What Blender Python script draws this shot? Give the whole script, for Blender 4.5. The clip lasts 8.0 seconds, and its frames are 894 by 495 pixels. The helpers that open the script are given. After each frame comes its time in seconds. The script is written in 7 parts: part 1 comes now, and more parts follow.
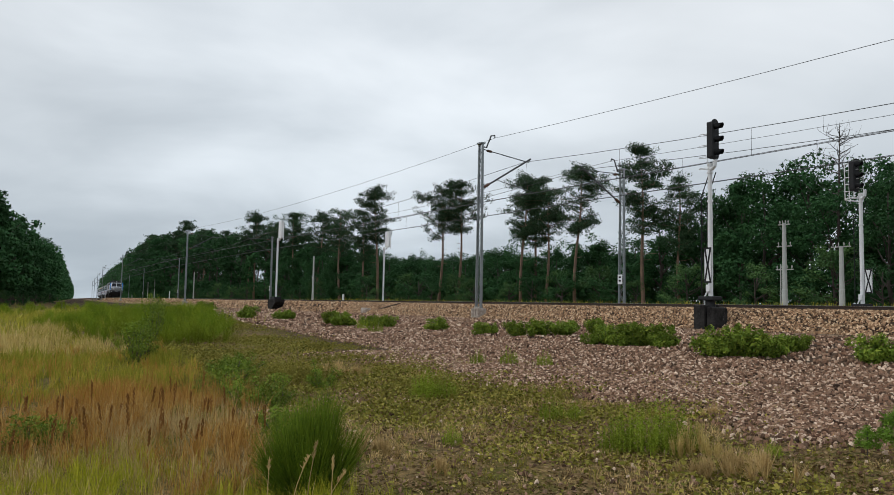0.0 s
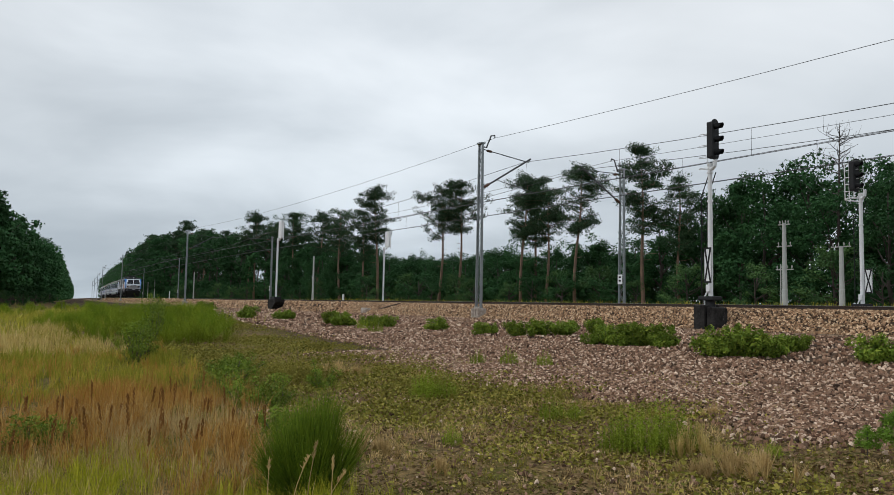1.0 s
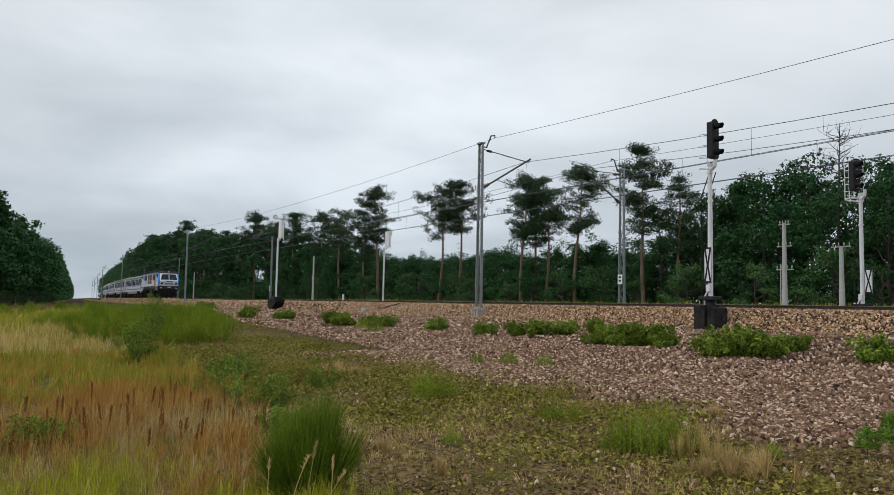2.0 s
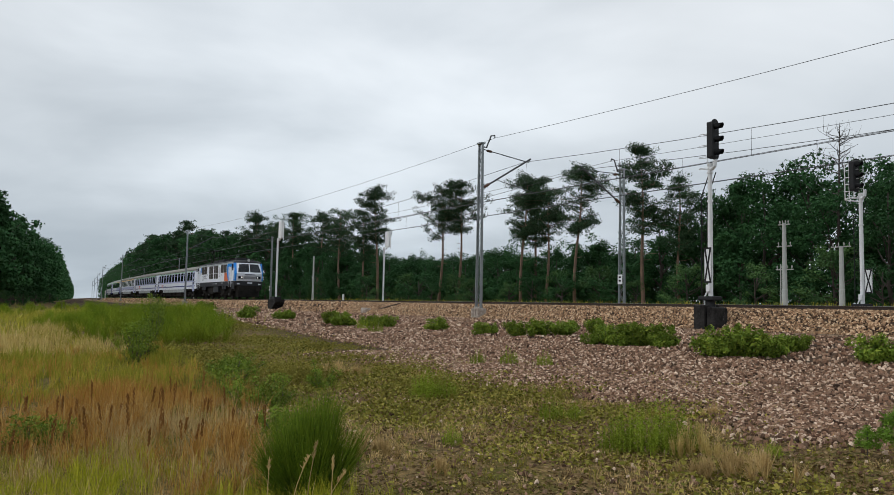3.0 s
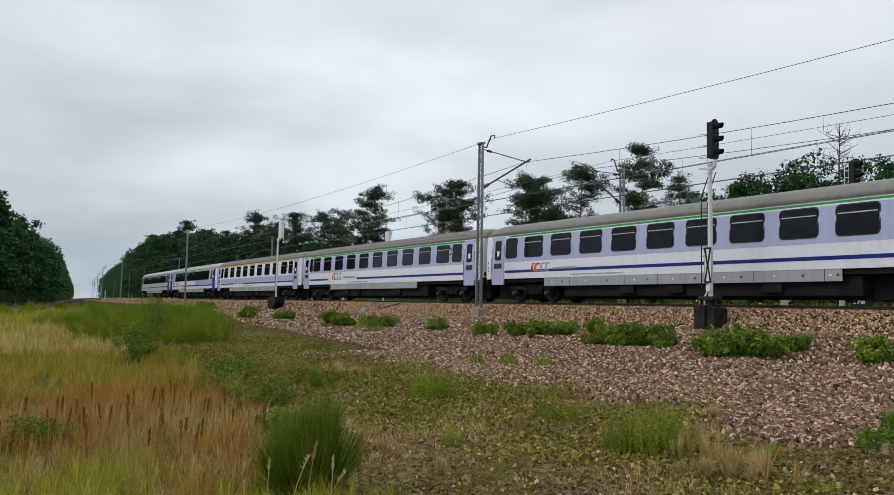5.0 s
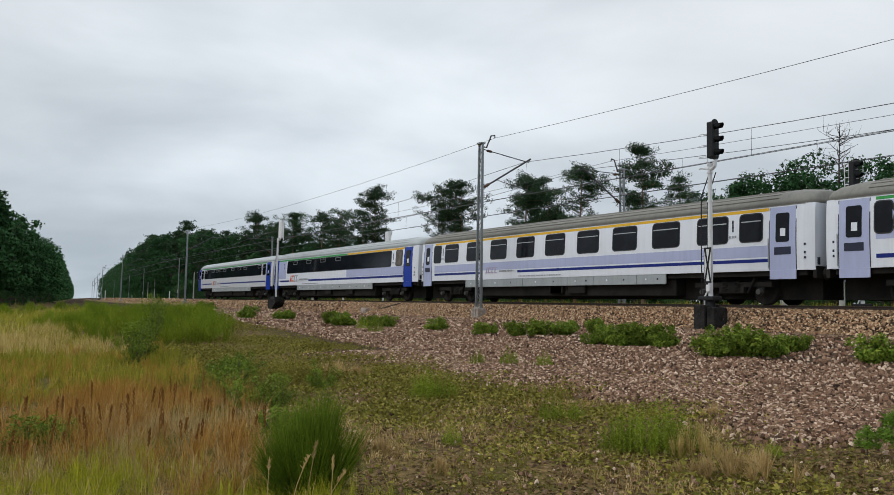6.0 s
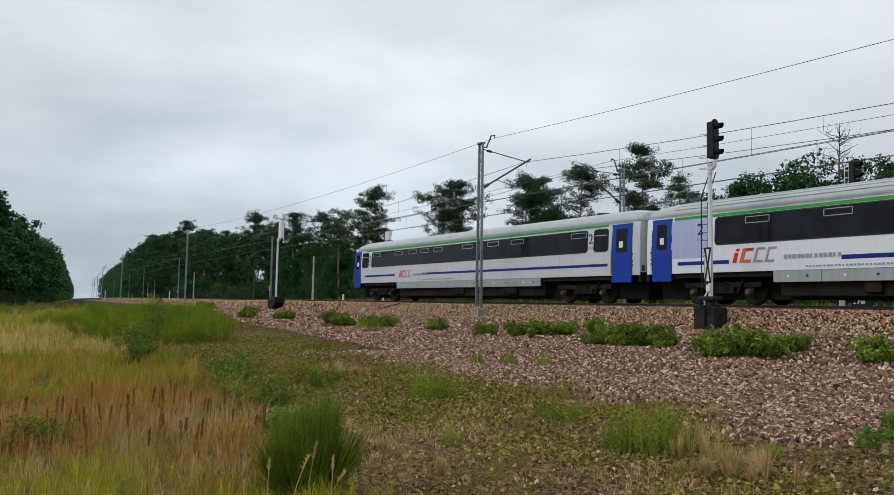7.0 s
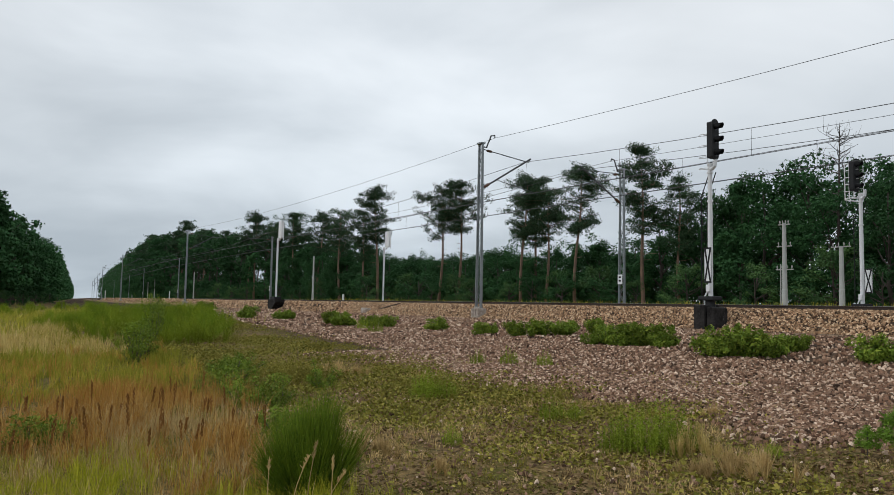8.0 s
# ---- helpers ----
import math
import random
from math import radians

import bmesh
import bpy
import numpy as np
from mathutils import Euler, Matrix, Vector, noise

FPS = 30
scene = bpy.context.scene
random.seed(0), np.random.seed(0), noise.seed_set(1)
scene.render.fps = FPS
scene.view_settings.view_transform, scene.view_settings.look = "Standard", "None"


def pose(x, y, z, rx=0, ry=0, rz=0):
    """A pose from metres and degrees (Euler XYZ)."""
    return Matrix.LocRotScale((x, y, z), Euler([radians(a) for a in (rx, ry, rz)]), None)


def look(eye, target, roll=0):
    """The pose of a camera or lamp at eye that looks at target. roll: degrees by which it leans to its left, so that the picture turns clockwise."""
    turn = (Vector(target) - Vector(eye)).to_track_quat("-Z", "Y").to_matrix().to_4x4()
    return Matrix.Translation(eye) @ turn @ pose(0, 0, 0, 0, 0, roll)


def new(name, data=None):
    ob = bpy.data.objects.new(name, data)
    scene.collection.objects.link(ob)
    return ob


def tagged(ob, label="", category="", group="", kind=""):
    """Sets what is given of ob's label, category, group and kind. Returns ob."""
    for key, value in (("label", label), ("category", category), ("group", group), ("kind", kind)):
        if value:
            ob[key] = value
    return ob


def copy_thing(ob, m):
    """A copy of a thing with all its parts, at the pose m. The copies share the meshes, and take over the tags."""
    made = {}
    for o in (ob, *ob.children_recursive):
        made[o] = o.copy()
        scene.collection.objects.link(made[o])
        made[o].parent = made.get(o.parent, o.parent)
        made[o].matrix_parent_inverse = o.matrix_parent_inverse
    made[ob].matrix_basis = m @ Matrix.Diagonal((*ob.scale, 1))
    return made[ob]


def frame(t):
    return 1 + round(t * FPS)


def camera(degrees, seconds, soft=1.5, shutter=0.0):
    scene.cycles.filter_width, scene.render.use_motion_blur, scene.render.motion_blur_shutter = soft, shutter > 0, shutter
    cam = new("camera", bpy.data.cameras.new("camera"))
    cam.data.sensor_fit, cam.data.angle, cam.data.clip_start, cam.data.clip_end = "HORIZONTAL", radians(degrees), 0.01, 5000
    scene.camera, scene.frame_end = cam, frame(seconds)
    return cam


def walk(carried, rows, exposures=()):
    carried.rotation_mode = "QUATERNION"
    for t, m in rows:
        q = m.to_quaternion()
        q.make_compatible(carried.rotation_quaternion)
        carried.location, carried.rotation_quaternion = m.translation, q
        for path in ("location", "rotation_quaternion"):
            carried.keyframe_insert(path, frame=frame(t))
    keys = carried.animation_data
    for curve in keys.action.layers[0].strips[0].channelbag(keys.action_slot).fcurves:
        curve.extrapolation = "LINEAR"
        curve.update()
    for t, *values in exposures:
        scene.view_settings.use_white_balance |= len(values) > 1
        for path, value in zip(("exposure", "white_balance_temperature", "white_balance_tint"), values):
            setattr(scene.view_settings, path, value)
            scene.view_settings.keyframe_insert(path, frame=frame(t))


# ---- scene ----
import itertools
from mathutils import kdtree

# ---------------------------------------------------------------- camera
EYE = (0.0, 0.0, -0.21)
YAW, PITCH, ROLL = radians(-57.97), radians(4.19), 1.08
FWD = (math.sin(YAW) * math.cos(PITCH), math.cos(YAW) * math.cos(PITCH), math.sin(PITCH))
cam = camera(59.4, 8.0, soft=0.6, shutter=0.0)
STAND = look(EYE, tuple(EYE[i] + FWD[i] for i in range(3)), ROLL)
walk(cam, [(0.0, STAND), (8.0, STAND)])

# ---------------------------------------------------------------- world and light (overcast)
SUN_EL, SUN_AZ = radians(55), radians(-40)


def build_world():
    w = bpy.data.worlds.new("overcast")
    scene.world = w
    w.use_nodes = True
    nt = w.node_tree
    nt.nodes.clear()
    out = nt.nodes.new("ShaderNodeOutputWorld")
    bg = nt.nodes.new("ShaderNodeBackground")
    bg.inputs["Strength"].default_value = 0.92
    co = nt.nodes.new("ShaderNodeTexCoord")
    sep = nt.nodes.new("ShaderNodeSeparateXYZ")
    nt.links.new(co.outputs["Generated"], sep.inputs[0])
    # cloud layer: project the direction on a flat ceiling
    zc = nt.nodes.new("ShaderNodeMath"); zc.operation = "MAXIMUM"; zc.inputs[1].default_value = 0.0
    nt.links.new(sep.outputs["Z"], zc.inputs[0])
    za = nt.nodes.new("ShaderNodeMath"); za.operation = "ADD"; za.inputs[1].default_value = 0.22
    nt.links.new(zc.outputs[0], za.inputs[0])
    div = nt.nodes.new("ShaderNodeVectorMath"); div.operation = "DIVIDE"
    cmb = nt.nodes.new("ShaderNodeCombineXYZ")
    for k in ("X", "Y", "Z"):
        nt.links.new(za.outputs[0], cmb.inputs[k])
    nt.links.new(co.outputs["Generated"], div.inputs[0])
    nt.links.new(cmb.outputs[0], div.inputs[1])
    n1 = nt.nodes.new("ShaderNodeTexNoise")
    n1.inputs["Scale"].default_value = 1.15
    n1.inputs["Detail"].default_value = 5
    n1.inputs["Roughness"].default_value = 0.48
    n1.inputs["Distortion"].default_value = 0.35
    drift = nt.nodes.new("ShaderNodeVectorMath"); drift.operation = "ADD"
    drift.inputs[1].default_value = (3.7, 1.4, 0.0)
    nt.links.new(div.outputs[0], drift.inputs[0])
    nt.links.new(drift.outputs[0], n1.inputs["Vector"])
    cr = nt.nodes.new("ShaderNodeValToRGB")
    cr.color_ramp.elements[0].position = 0.36
    cr.color_ramp.elements[0].color = (0.615, 0.665, 0.715, 1)
    cr.color_ramp.elements[1].position = 0.66
    cr.color_ramp.elements[1].color = (0.82, 0.865, 0.91, 1)
    nt.links.new(n1.outputs["Fac"], cr.inputs[0])
    # bluer and darker towards the horizon, brighter above
    up = nt.nodes.new("ShaderNodeMapRange")
    up.inputs["From Min"].default_value = 0.0
    up.inputs["From Max"].default_value = 1.0
    up.inputs["To Min"].default_value = 0.0
    up.inputs["To Max"].default_value = 1.0
    nt.links.new(sep.outputs["Z"], up.inputs["Value"])
    grad = nt.nodes.new("ShaderNodeValToRGB")
    g = grad.color_ramp
    g.elements[0].position = 0.0
    g.elements[0].color = (0.74, 0.80, 0.84, 1)
    g.elements[1].position = 1.0
    g.elements[1].color = (1.55, 1.55, 1.54, 1)
    mid = g.elements.new(0.36)
    mid.color = (1.14, 1.14, 1.14, 1)
    nt.links.new(up.outputs[0], grad.inputs[0])
    mul = nt.nodes.new("ShaderNodeMix"); mul.data_type = "RGBA"; mul.blend_type = "MULTIPLY"
    mul.inputs[0].default_value = 1.0
    nt.links.new(cr.outputs[0], mul.inputs[6])
    nt.links.new(grad.outputs[0], mul.inputs[7])
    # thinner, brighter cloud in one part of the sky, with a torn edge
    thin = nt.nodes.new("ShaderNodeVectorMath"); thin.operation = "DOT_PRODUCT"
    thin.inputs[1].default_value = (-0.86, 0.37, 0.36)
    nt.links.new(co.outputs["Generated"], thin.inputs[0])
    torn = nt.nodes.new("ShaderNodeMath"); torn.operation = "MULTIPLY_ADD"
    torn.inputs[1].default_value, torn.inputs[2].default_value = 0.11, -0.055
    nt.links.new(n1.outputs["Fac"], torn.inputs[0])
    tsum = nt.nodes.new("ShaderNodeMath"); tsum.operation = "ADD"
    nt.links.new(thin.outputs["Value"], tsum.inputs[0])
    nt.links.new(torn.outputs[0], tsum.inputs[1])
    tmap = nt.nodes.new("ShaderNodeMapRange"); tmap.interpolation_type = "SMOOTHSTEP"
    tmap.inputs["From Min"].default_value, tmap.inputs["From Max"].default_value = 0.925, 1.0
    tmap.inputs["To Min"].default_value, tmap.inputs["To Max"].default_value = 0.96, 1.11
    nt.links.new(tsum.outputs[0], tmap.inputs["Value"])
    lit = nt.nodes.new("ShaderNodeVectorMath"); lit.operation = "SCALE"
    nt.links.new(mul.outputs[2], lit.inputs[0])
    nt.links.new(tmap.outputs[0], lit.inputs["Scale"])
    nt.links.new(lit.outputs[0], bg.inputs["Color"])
    nt.links.new(bg.outputs[0], out.inputs[0])


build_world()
sun_data = bpy.data.lights.new("sun", "SUN")
sun_data.energy, sun_data.angle, sun_data.color = 0.9, radians(25), (1.0, 0.97, 0.93)
sun = new("sun", sun_data)
sun.matrix_world = look((30 * math.sin(SUN_AZ), -30 * math.cos(SUN_AZ), 40), (0, 20, 0))

# ---------------------------------------------------------------- layout of the line
TRACK_N, TRACK_F = 25.25, 29.3          # centre lines of the near and the far track
CURVE_X, CURVE_R, CURVE_L = -45.0, 1537.0, 192.0


def bend(x):
    """Sideways shift of the line at x: straight, then a curve, then straight."""
    d = CURVE_X - x
    if d <= 0:
        return 0.0
    a = min(d, CURVE_L)
    return 0.5 * a * a / CURVE_R + max(0.0, d - CURVE_L) * CURVE_L / CURVE_R


def bend_angle(x):
    d = min(max(CURVE_X - x, 0.0), CURVE_L)
    return math.atan2(-d / CURVE_R, 1.0)


def on_line(x, off, z=0.0):
    """A pose beside the line: x along, off across (already with the curve)."""
    return Matrix.Translation((x, off + bend(x), z)) @ Matrix.Rotation(bend_angle(x), 4, "Z")


def lerp_table(v, table):
    if v <= table[0][0]:
        return table[0][1]
    for (a, fa), (b, fb) in zip(table, table[1:]):
        if v <= b:
            t = (v - a) / (b - a)
            return fa + (fb - fa) * t
    return table[-1][1]


PROFILE = [(-400, -2.6), (-60, -2.2), (-6, -1.85), (0, -1.82), (5, -1.72), (8, -1.58), (12, -1.33), (17, -1.02), (19, -0.93),
           (22.2, -0.86), (23.35, -0.22), (23.8, -0.17), (30.9, -0.17), (31.5, -0.25), (32.8, -0.55), (40, -0.5), (60, -0.3), (400, 0.5)]


def ground_z(x, y):
    """Height of the ground."""
    z = lerp_table(y - bend(x), PROFILE)
    s = y - bend(x)
    if s < 22.2:
        k = min(1.0, max(0.0, (22.0 - s) / 5.0))
        z += k * (0.10 * noise.noise((x * 0.22, y * 0.22, 1.7)) + 0.035 * noise.noise((x * 0.9, y * 0.9, 4.1)))
        # low rise on which the broom grows
        z += 0.55 * math.exp(-(((x + 34) / 12) ** 2 + ((s - 7.0) / 4.5) ** 2))
    elif s > 33:
        z += 0.12 * noise.noise((x * 0.2, y * 0.2, 9.0))
    return z
# ---------------------------------------------------------------- small building helpers
def finish(bm, name, mat, smooth=False):
    me = bpy.data.meshes.new(name)
    bm.to_mesh(me)
    bm.free()
    for m in (mat if isinstance(mat, (list, tuple)) else [mat]):
        me.materials.append(m)
    if smooth:
        me.shade_smooth()
    return me


def part(name, bm, material, parent=None, label="", smooth=False):
    ob = new(name, finish(bm, name, material, smooth))
    if parent is not None:
        ob.parent = parent
    if label:
        ob["label"] = label
    return ob


def empty(name):
    return new(name)


def add_box(bm, x0, x1, y0, y1, z0, z1, bevel=0.0, mi=0):
    vs = [bm.verts.new(p) for p in itertools.product((x0, x1), (y0, y1), (z0, z1))]
    fs = []
    for q in ((0, 1, 3, 2), (4, 6, 7, 5), (0, 4, 5, 1), (2, 3, 7, 6), (0, 2, 6, 4), (1, 5, 7, 3)):
        f = bm.faces.new([vs[i] for i in q])
        f.material_index = mi
        fs.append(f)
    if bevel > 0:
        es = list({e for f in fs for e in f.edges})
        bmesh.ops.bevel(bm, geom=es, offset=bevel, segments=2, affect="EDGES", profile=0.5, material=mi)
    return vs


def box(x0, x1, y0, y1, z0, z1, bevel=0.0):
    bm = bmesh.new()
    add_box(bm, x0, x1, y0, y1, z0, z1, bevel)
    return bm


def add_tube(bm, pts, rad, n=6, cap=True):
    """A round rod through points; rad one number or one for each point."""
    pts = [Vector(p) for p in pts]
    rads = rad if isinstance(rad, (list, tuple)) else [rad] * len(pts)
    rings = []
    ref = None
    for i, p in enumerate(pts):
        d = (pts[min(i + 1, len(pts) - 1)] - pts[max(i - 1, 0)]).normalized()
        if ref is None:
            ref = d.orthogonal().normalized()
        a = (ref - d * ref.dot(d))
        a = a.normalized() if a.length > 1e-5 else d.orthogonal().normalized()
        ref = a
        b = d.cross(a)
        rings.append([bm.verts.new(p + (a * math.cos(2 * math.pi * k / n) + b * math.sin(2 * math.pi * k / n)) * rads[i]) for k in range(n)])
    for r0, r1 in zip(rings, rings[1:]):
        for k in range(n):
            bm.faces.new((r0[k], r0[(k + 1) % n], r1[(k + 1) % n], r1[k]))
    if cap:
        bm.faces.new(rings[0][::-1])
        bm.faces.new(rings[-1])
    return bm


def tube(pts, rad, n=6):
    return add_tube(bmesh.new(), pts, rad, n)


def add_extrude(bm, outline, x0, x1, mi=0):
    """A closed outline in (y, z), carried from x0 to x1."""
    a = [bm.verts.new((x0, y, z)) for y, z in outline]
    b = [bm.verts.new((x1, y, z)) for y, z in outline]
    n = len(outline)
    for i in range(n):
        f = bm.faces.new((a[i], a[(i + 1) % n], b[(i + 1) % n], b[i]))
        f.material_index = mi
    bm.faces.new(a[::-1]).material_index = mi
    bm.faces.new(b).material_index = mi
    return bm


def rounded(x0, x1, z0, z1, r, n=4):
    """Corner points of a rounded rectangle, counter-clockwise."""
    out = []
    for cx, cz, a0 in ((x1 - r, z1 - r, 0), (x0 + r, z1 - r, 90), (x0 + r, z0 + r, 180), (x1 - r, z0 + r, 270)):
        for k in range(n + 1):
            a = radians(a0 + 90 * k / n)
            out.append((cx + r * math.cos(a), cz + r * math.sin(a)))
    return out


def add_slab(bm, outline, y0, y1, mi=0):
    """A closed outline in (x, z), carried from y0 to y1."""
    a = [bm.verts.new((x, y0, z)) for x, z in outline]
    b = [bm.verts.new((x, y1, z)) for x, z in outline]
    n = len(outline)
    for i in range(n):
        bm.faces.new((a[i], b[i], b[(i + 1) % n], a[(i + 1) % n])).material_index = mi
    bm.faces.new(a).material_index = mi
    bm.faces.new(b[::-1]).material_index = mi
    return bm


def slab(outline, y0, y1):
    return add_slab(bmesh.new(), outline, y0, y1)


# ---------------------------------------------------------------- materials
def mat_new(name, rough=0.6, metal=0.0, spec=0.5):
    m = bpy.data.materials.new(name)
    m.use_nodes = True
    b = m.node_tree.nodes["Principled BSDF"]
    b.inputs["Roughness"].default_value = rough
    b.inputs["Metallic"].default_value = metal
    b.inputs["Specular IOR Level"].default_value = spec
    return m, m.node_tree, b


def node(nt, kind, **vals):
    n = nt.nodes.new(kind)
    for k, v in vals.items():
        n.inputs[k].default_value = v
    return n


def noise_fac(nt, scale, detail=4, rough=0.55, vec=None, lo=0.35, hi=0.65):
    n = node(nt, "ShaderNodeTexNoise", Scale=scale, Detail=detail, Roughness=rough)
    if vec is not None:
        nt.links.new(vec, n.inputs["Vector"])
    r = node(nt, "ShaderNodeMapRange")
    r.inputs["From Min"].default_value, r.inputs["From Max"].default_value = lo, hi
    nt.links.new(n.outputs["Fac"], r.inputs["Value"])
    return r.outputs[0]


def mix_col(nt, fac, a, b, blend="MIX"):
    m = nt.nodes.new("ShaderNodeMix")
    m.data_type, m.blend_type = "RGBA", blend
    for sock, v in ((m.inputs[0], fac), (m.inputs[6], a), (m.inputs[7], b)):
        if isinstance(v, bpy.types.NodeSocket):
            nt.links.new(v, sock)
        elif isinstance(v, (int, float)):
            sock.default_value = v
        else:
            sock.default_value = (*v, 1)
    return m.outputs[2]


def coords(nt, kind="Object"):
    return nt.nodes.new("ShaderNodeTexCoord").outputs[kind]


def position(nt):
    return nt.nodes.new("ShaderNodeNewGeometry").outputs["Position"]


def bump(nt, bsdf, height, strength=0.4, dist=0.02):
    b = node(nt, "ShaderNodeBump", Strength=strength, Distance=dist)
    nt.links.new(height, b.inputs["Height"])
    nt.links.new(b.outputs[0], bsdf.inputs["Normal"])


def worn(name, col, col2, rough=0.6, metal=0.0, big=0.8, small=14.0, bump_s=0.15, vec="Object", spec=0.5):
    """A surface of two close colours: broad stains and fine grain."""
    m, nt, b = mat_new(name, rough, metal, spec)
    v = coords(nt, vec)
    f1 = noise_fac(nt, big, 5, 0.6, v)
    f2 = noise_fac(nt, small, 3, 0.6, v)
    c = mix_col(nt, f1, col, col2)
    dark = tuple(k * 0.8 for k in col)
    c = mix_col(nt, mix_val(nt, f2, 0.35), c, dark)
    nt.links.new(c, b.inputs["Base Color"])
    bump(nt, b, f2, bump_s, 0.01)
    return m


def mix_val(nt, sock, k):
    n = node(nt, "ShaderNodeMath")
    n.operation = "MULTIPLY"
    nt.links.new(sock, n.inputs[0])
    n.inputs[1].default_value = k
    return n.outputs[0]


def leafy(name, a, b2, c3, rough=0.75, trans=0.0):
    """Foliage: each leaf or clump takes its own tone, each plant a little of its own."""
    m, nt, b = mat_new(name, rough, 0, 0.08)
    geo = nt.nodes.new("ShaderNodeNewGeometry")
    info = nt.nodes.new("ShaderNodeObjectInfo")
    c = mix_col(nt, geo.outputs["Random Per Island"], a, b2)
    f = noise_fac(nt, 0.9, 3, 0.6, coords(nt), 0.4, 0.65)
    c = mix_col(nt, f, c, c3)
    r = node(nt, "ShaderNodeMapRange")
    r.inputs["To Min"].default_value, r.inputs["To Max"].default_value = 0.75, 1.2
    nt.links.new(info.outputs["Random"], r.inputs["Value"])
    hs = node(nt, "ShaderNodeHueSaturation")
    nt.links.new(r.outputs[0], hs.inputs["Value"])
    nt.links.new(c, hs.inputs["Color"])
    nt.links.new(hs.outputs[0], b.inputs["Base Color"])
    if trans:
        b.inputs["Transmission Weight"].default_value = 0.0
        tr = nt.nodes.new("ShaderNodeBsdfTranslucent")
        nt.links.new(hs.outputs[0], tr.inputs[0])
        mx = nt.nodes.new("ShaderNodeMixShader")
        mx.inputs[0].default_value = trans
        nt.links.new(b.outputs[0], mx.inputs[1])
        nt.links.new(tr.outputs[0], mx.inputs[2])
        nt.links.new(mx.outputs[0], nt.nodes["Material Output"].inputs[0])
    return m
# ---------------------------------------------------------------- ground, gravel and track
def mesh_np(name, verts, faces, mat, smooth=False):
    """A mesh from arrays: verts (n, 3), faces (m, k) with k corners each."""
    me = bpy.data.meshes.new(name)
    k = faces.shape[1]
    me.vertices.add(len(verts))
    me.vertices.foreach_set("co", np.ascontiguousarray(verts, dtype=np.float32).ravel())
    me.loops.add(faces.size)
    me.loops.foreach_set("vertex_index", np.ascontiguousarray(faces, dtype=np.int32).ravel())
    me.polygons.add(len(faces))
    me.polygons.foreach_set("loop_start", np.arange(0, faces.size, k, dtype=np.int32))
    for m in (mat if isinstance(mat, (list, tuple)) else [mat]):
        me.materials.append(m)
    me.update(calc_edges=True)
    me.validate()
    if smooth:
        me.shade_smooth()
    return me


def gravel_amount(x, y):
    """1 on bare gravel, 0 where grass and litter cover the ground."""
    s = y - bend(x)
    edge = 8.3 + 2.2 * max(0.0, min(1.0, (-18 - x) / 18.0)) + 1.5 * noise.noise((x * 0.35, y * 0.35, 7.3)) + 0.7 * noise.noise((x * 1.1, y * 1.1, 2.3))
    return max(0.0, min(1.0, (s - edge) / 1.6 + 0.5))


def path_amount(x, y):
    """1 on the sandy footpath at the foot of the ballast."""
    s = y - bend(x) + 0.35 * noise.noise((x * 0.3, 3.1, 0.5))
    return max(0.0, min(1.0, (0.95 - abs(s - 21.0)) / 0.5 + 0.5)) * (0.75 + 0.25 * noise.noise((x * 0.8, y * 0.8, 6.0)))


def stony(x, y):
    return gravel_amount(x, y) * (1 - 0.9 * path_amount(x, y))


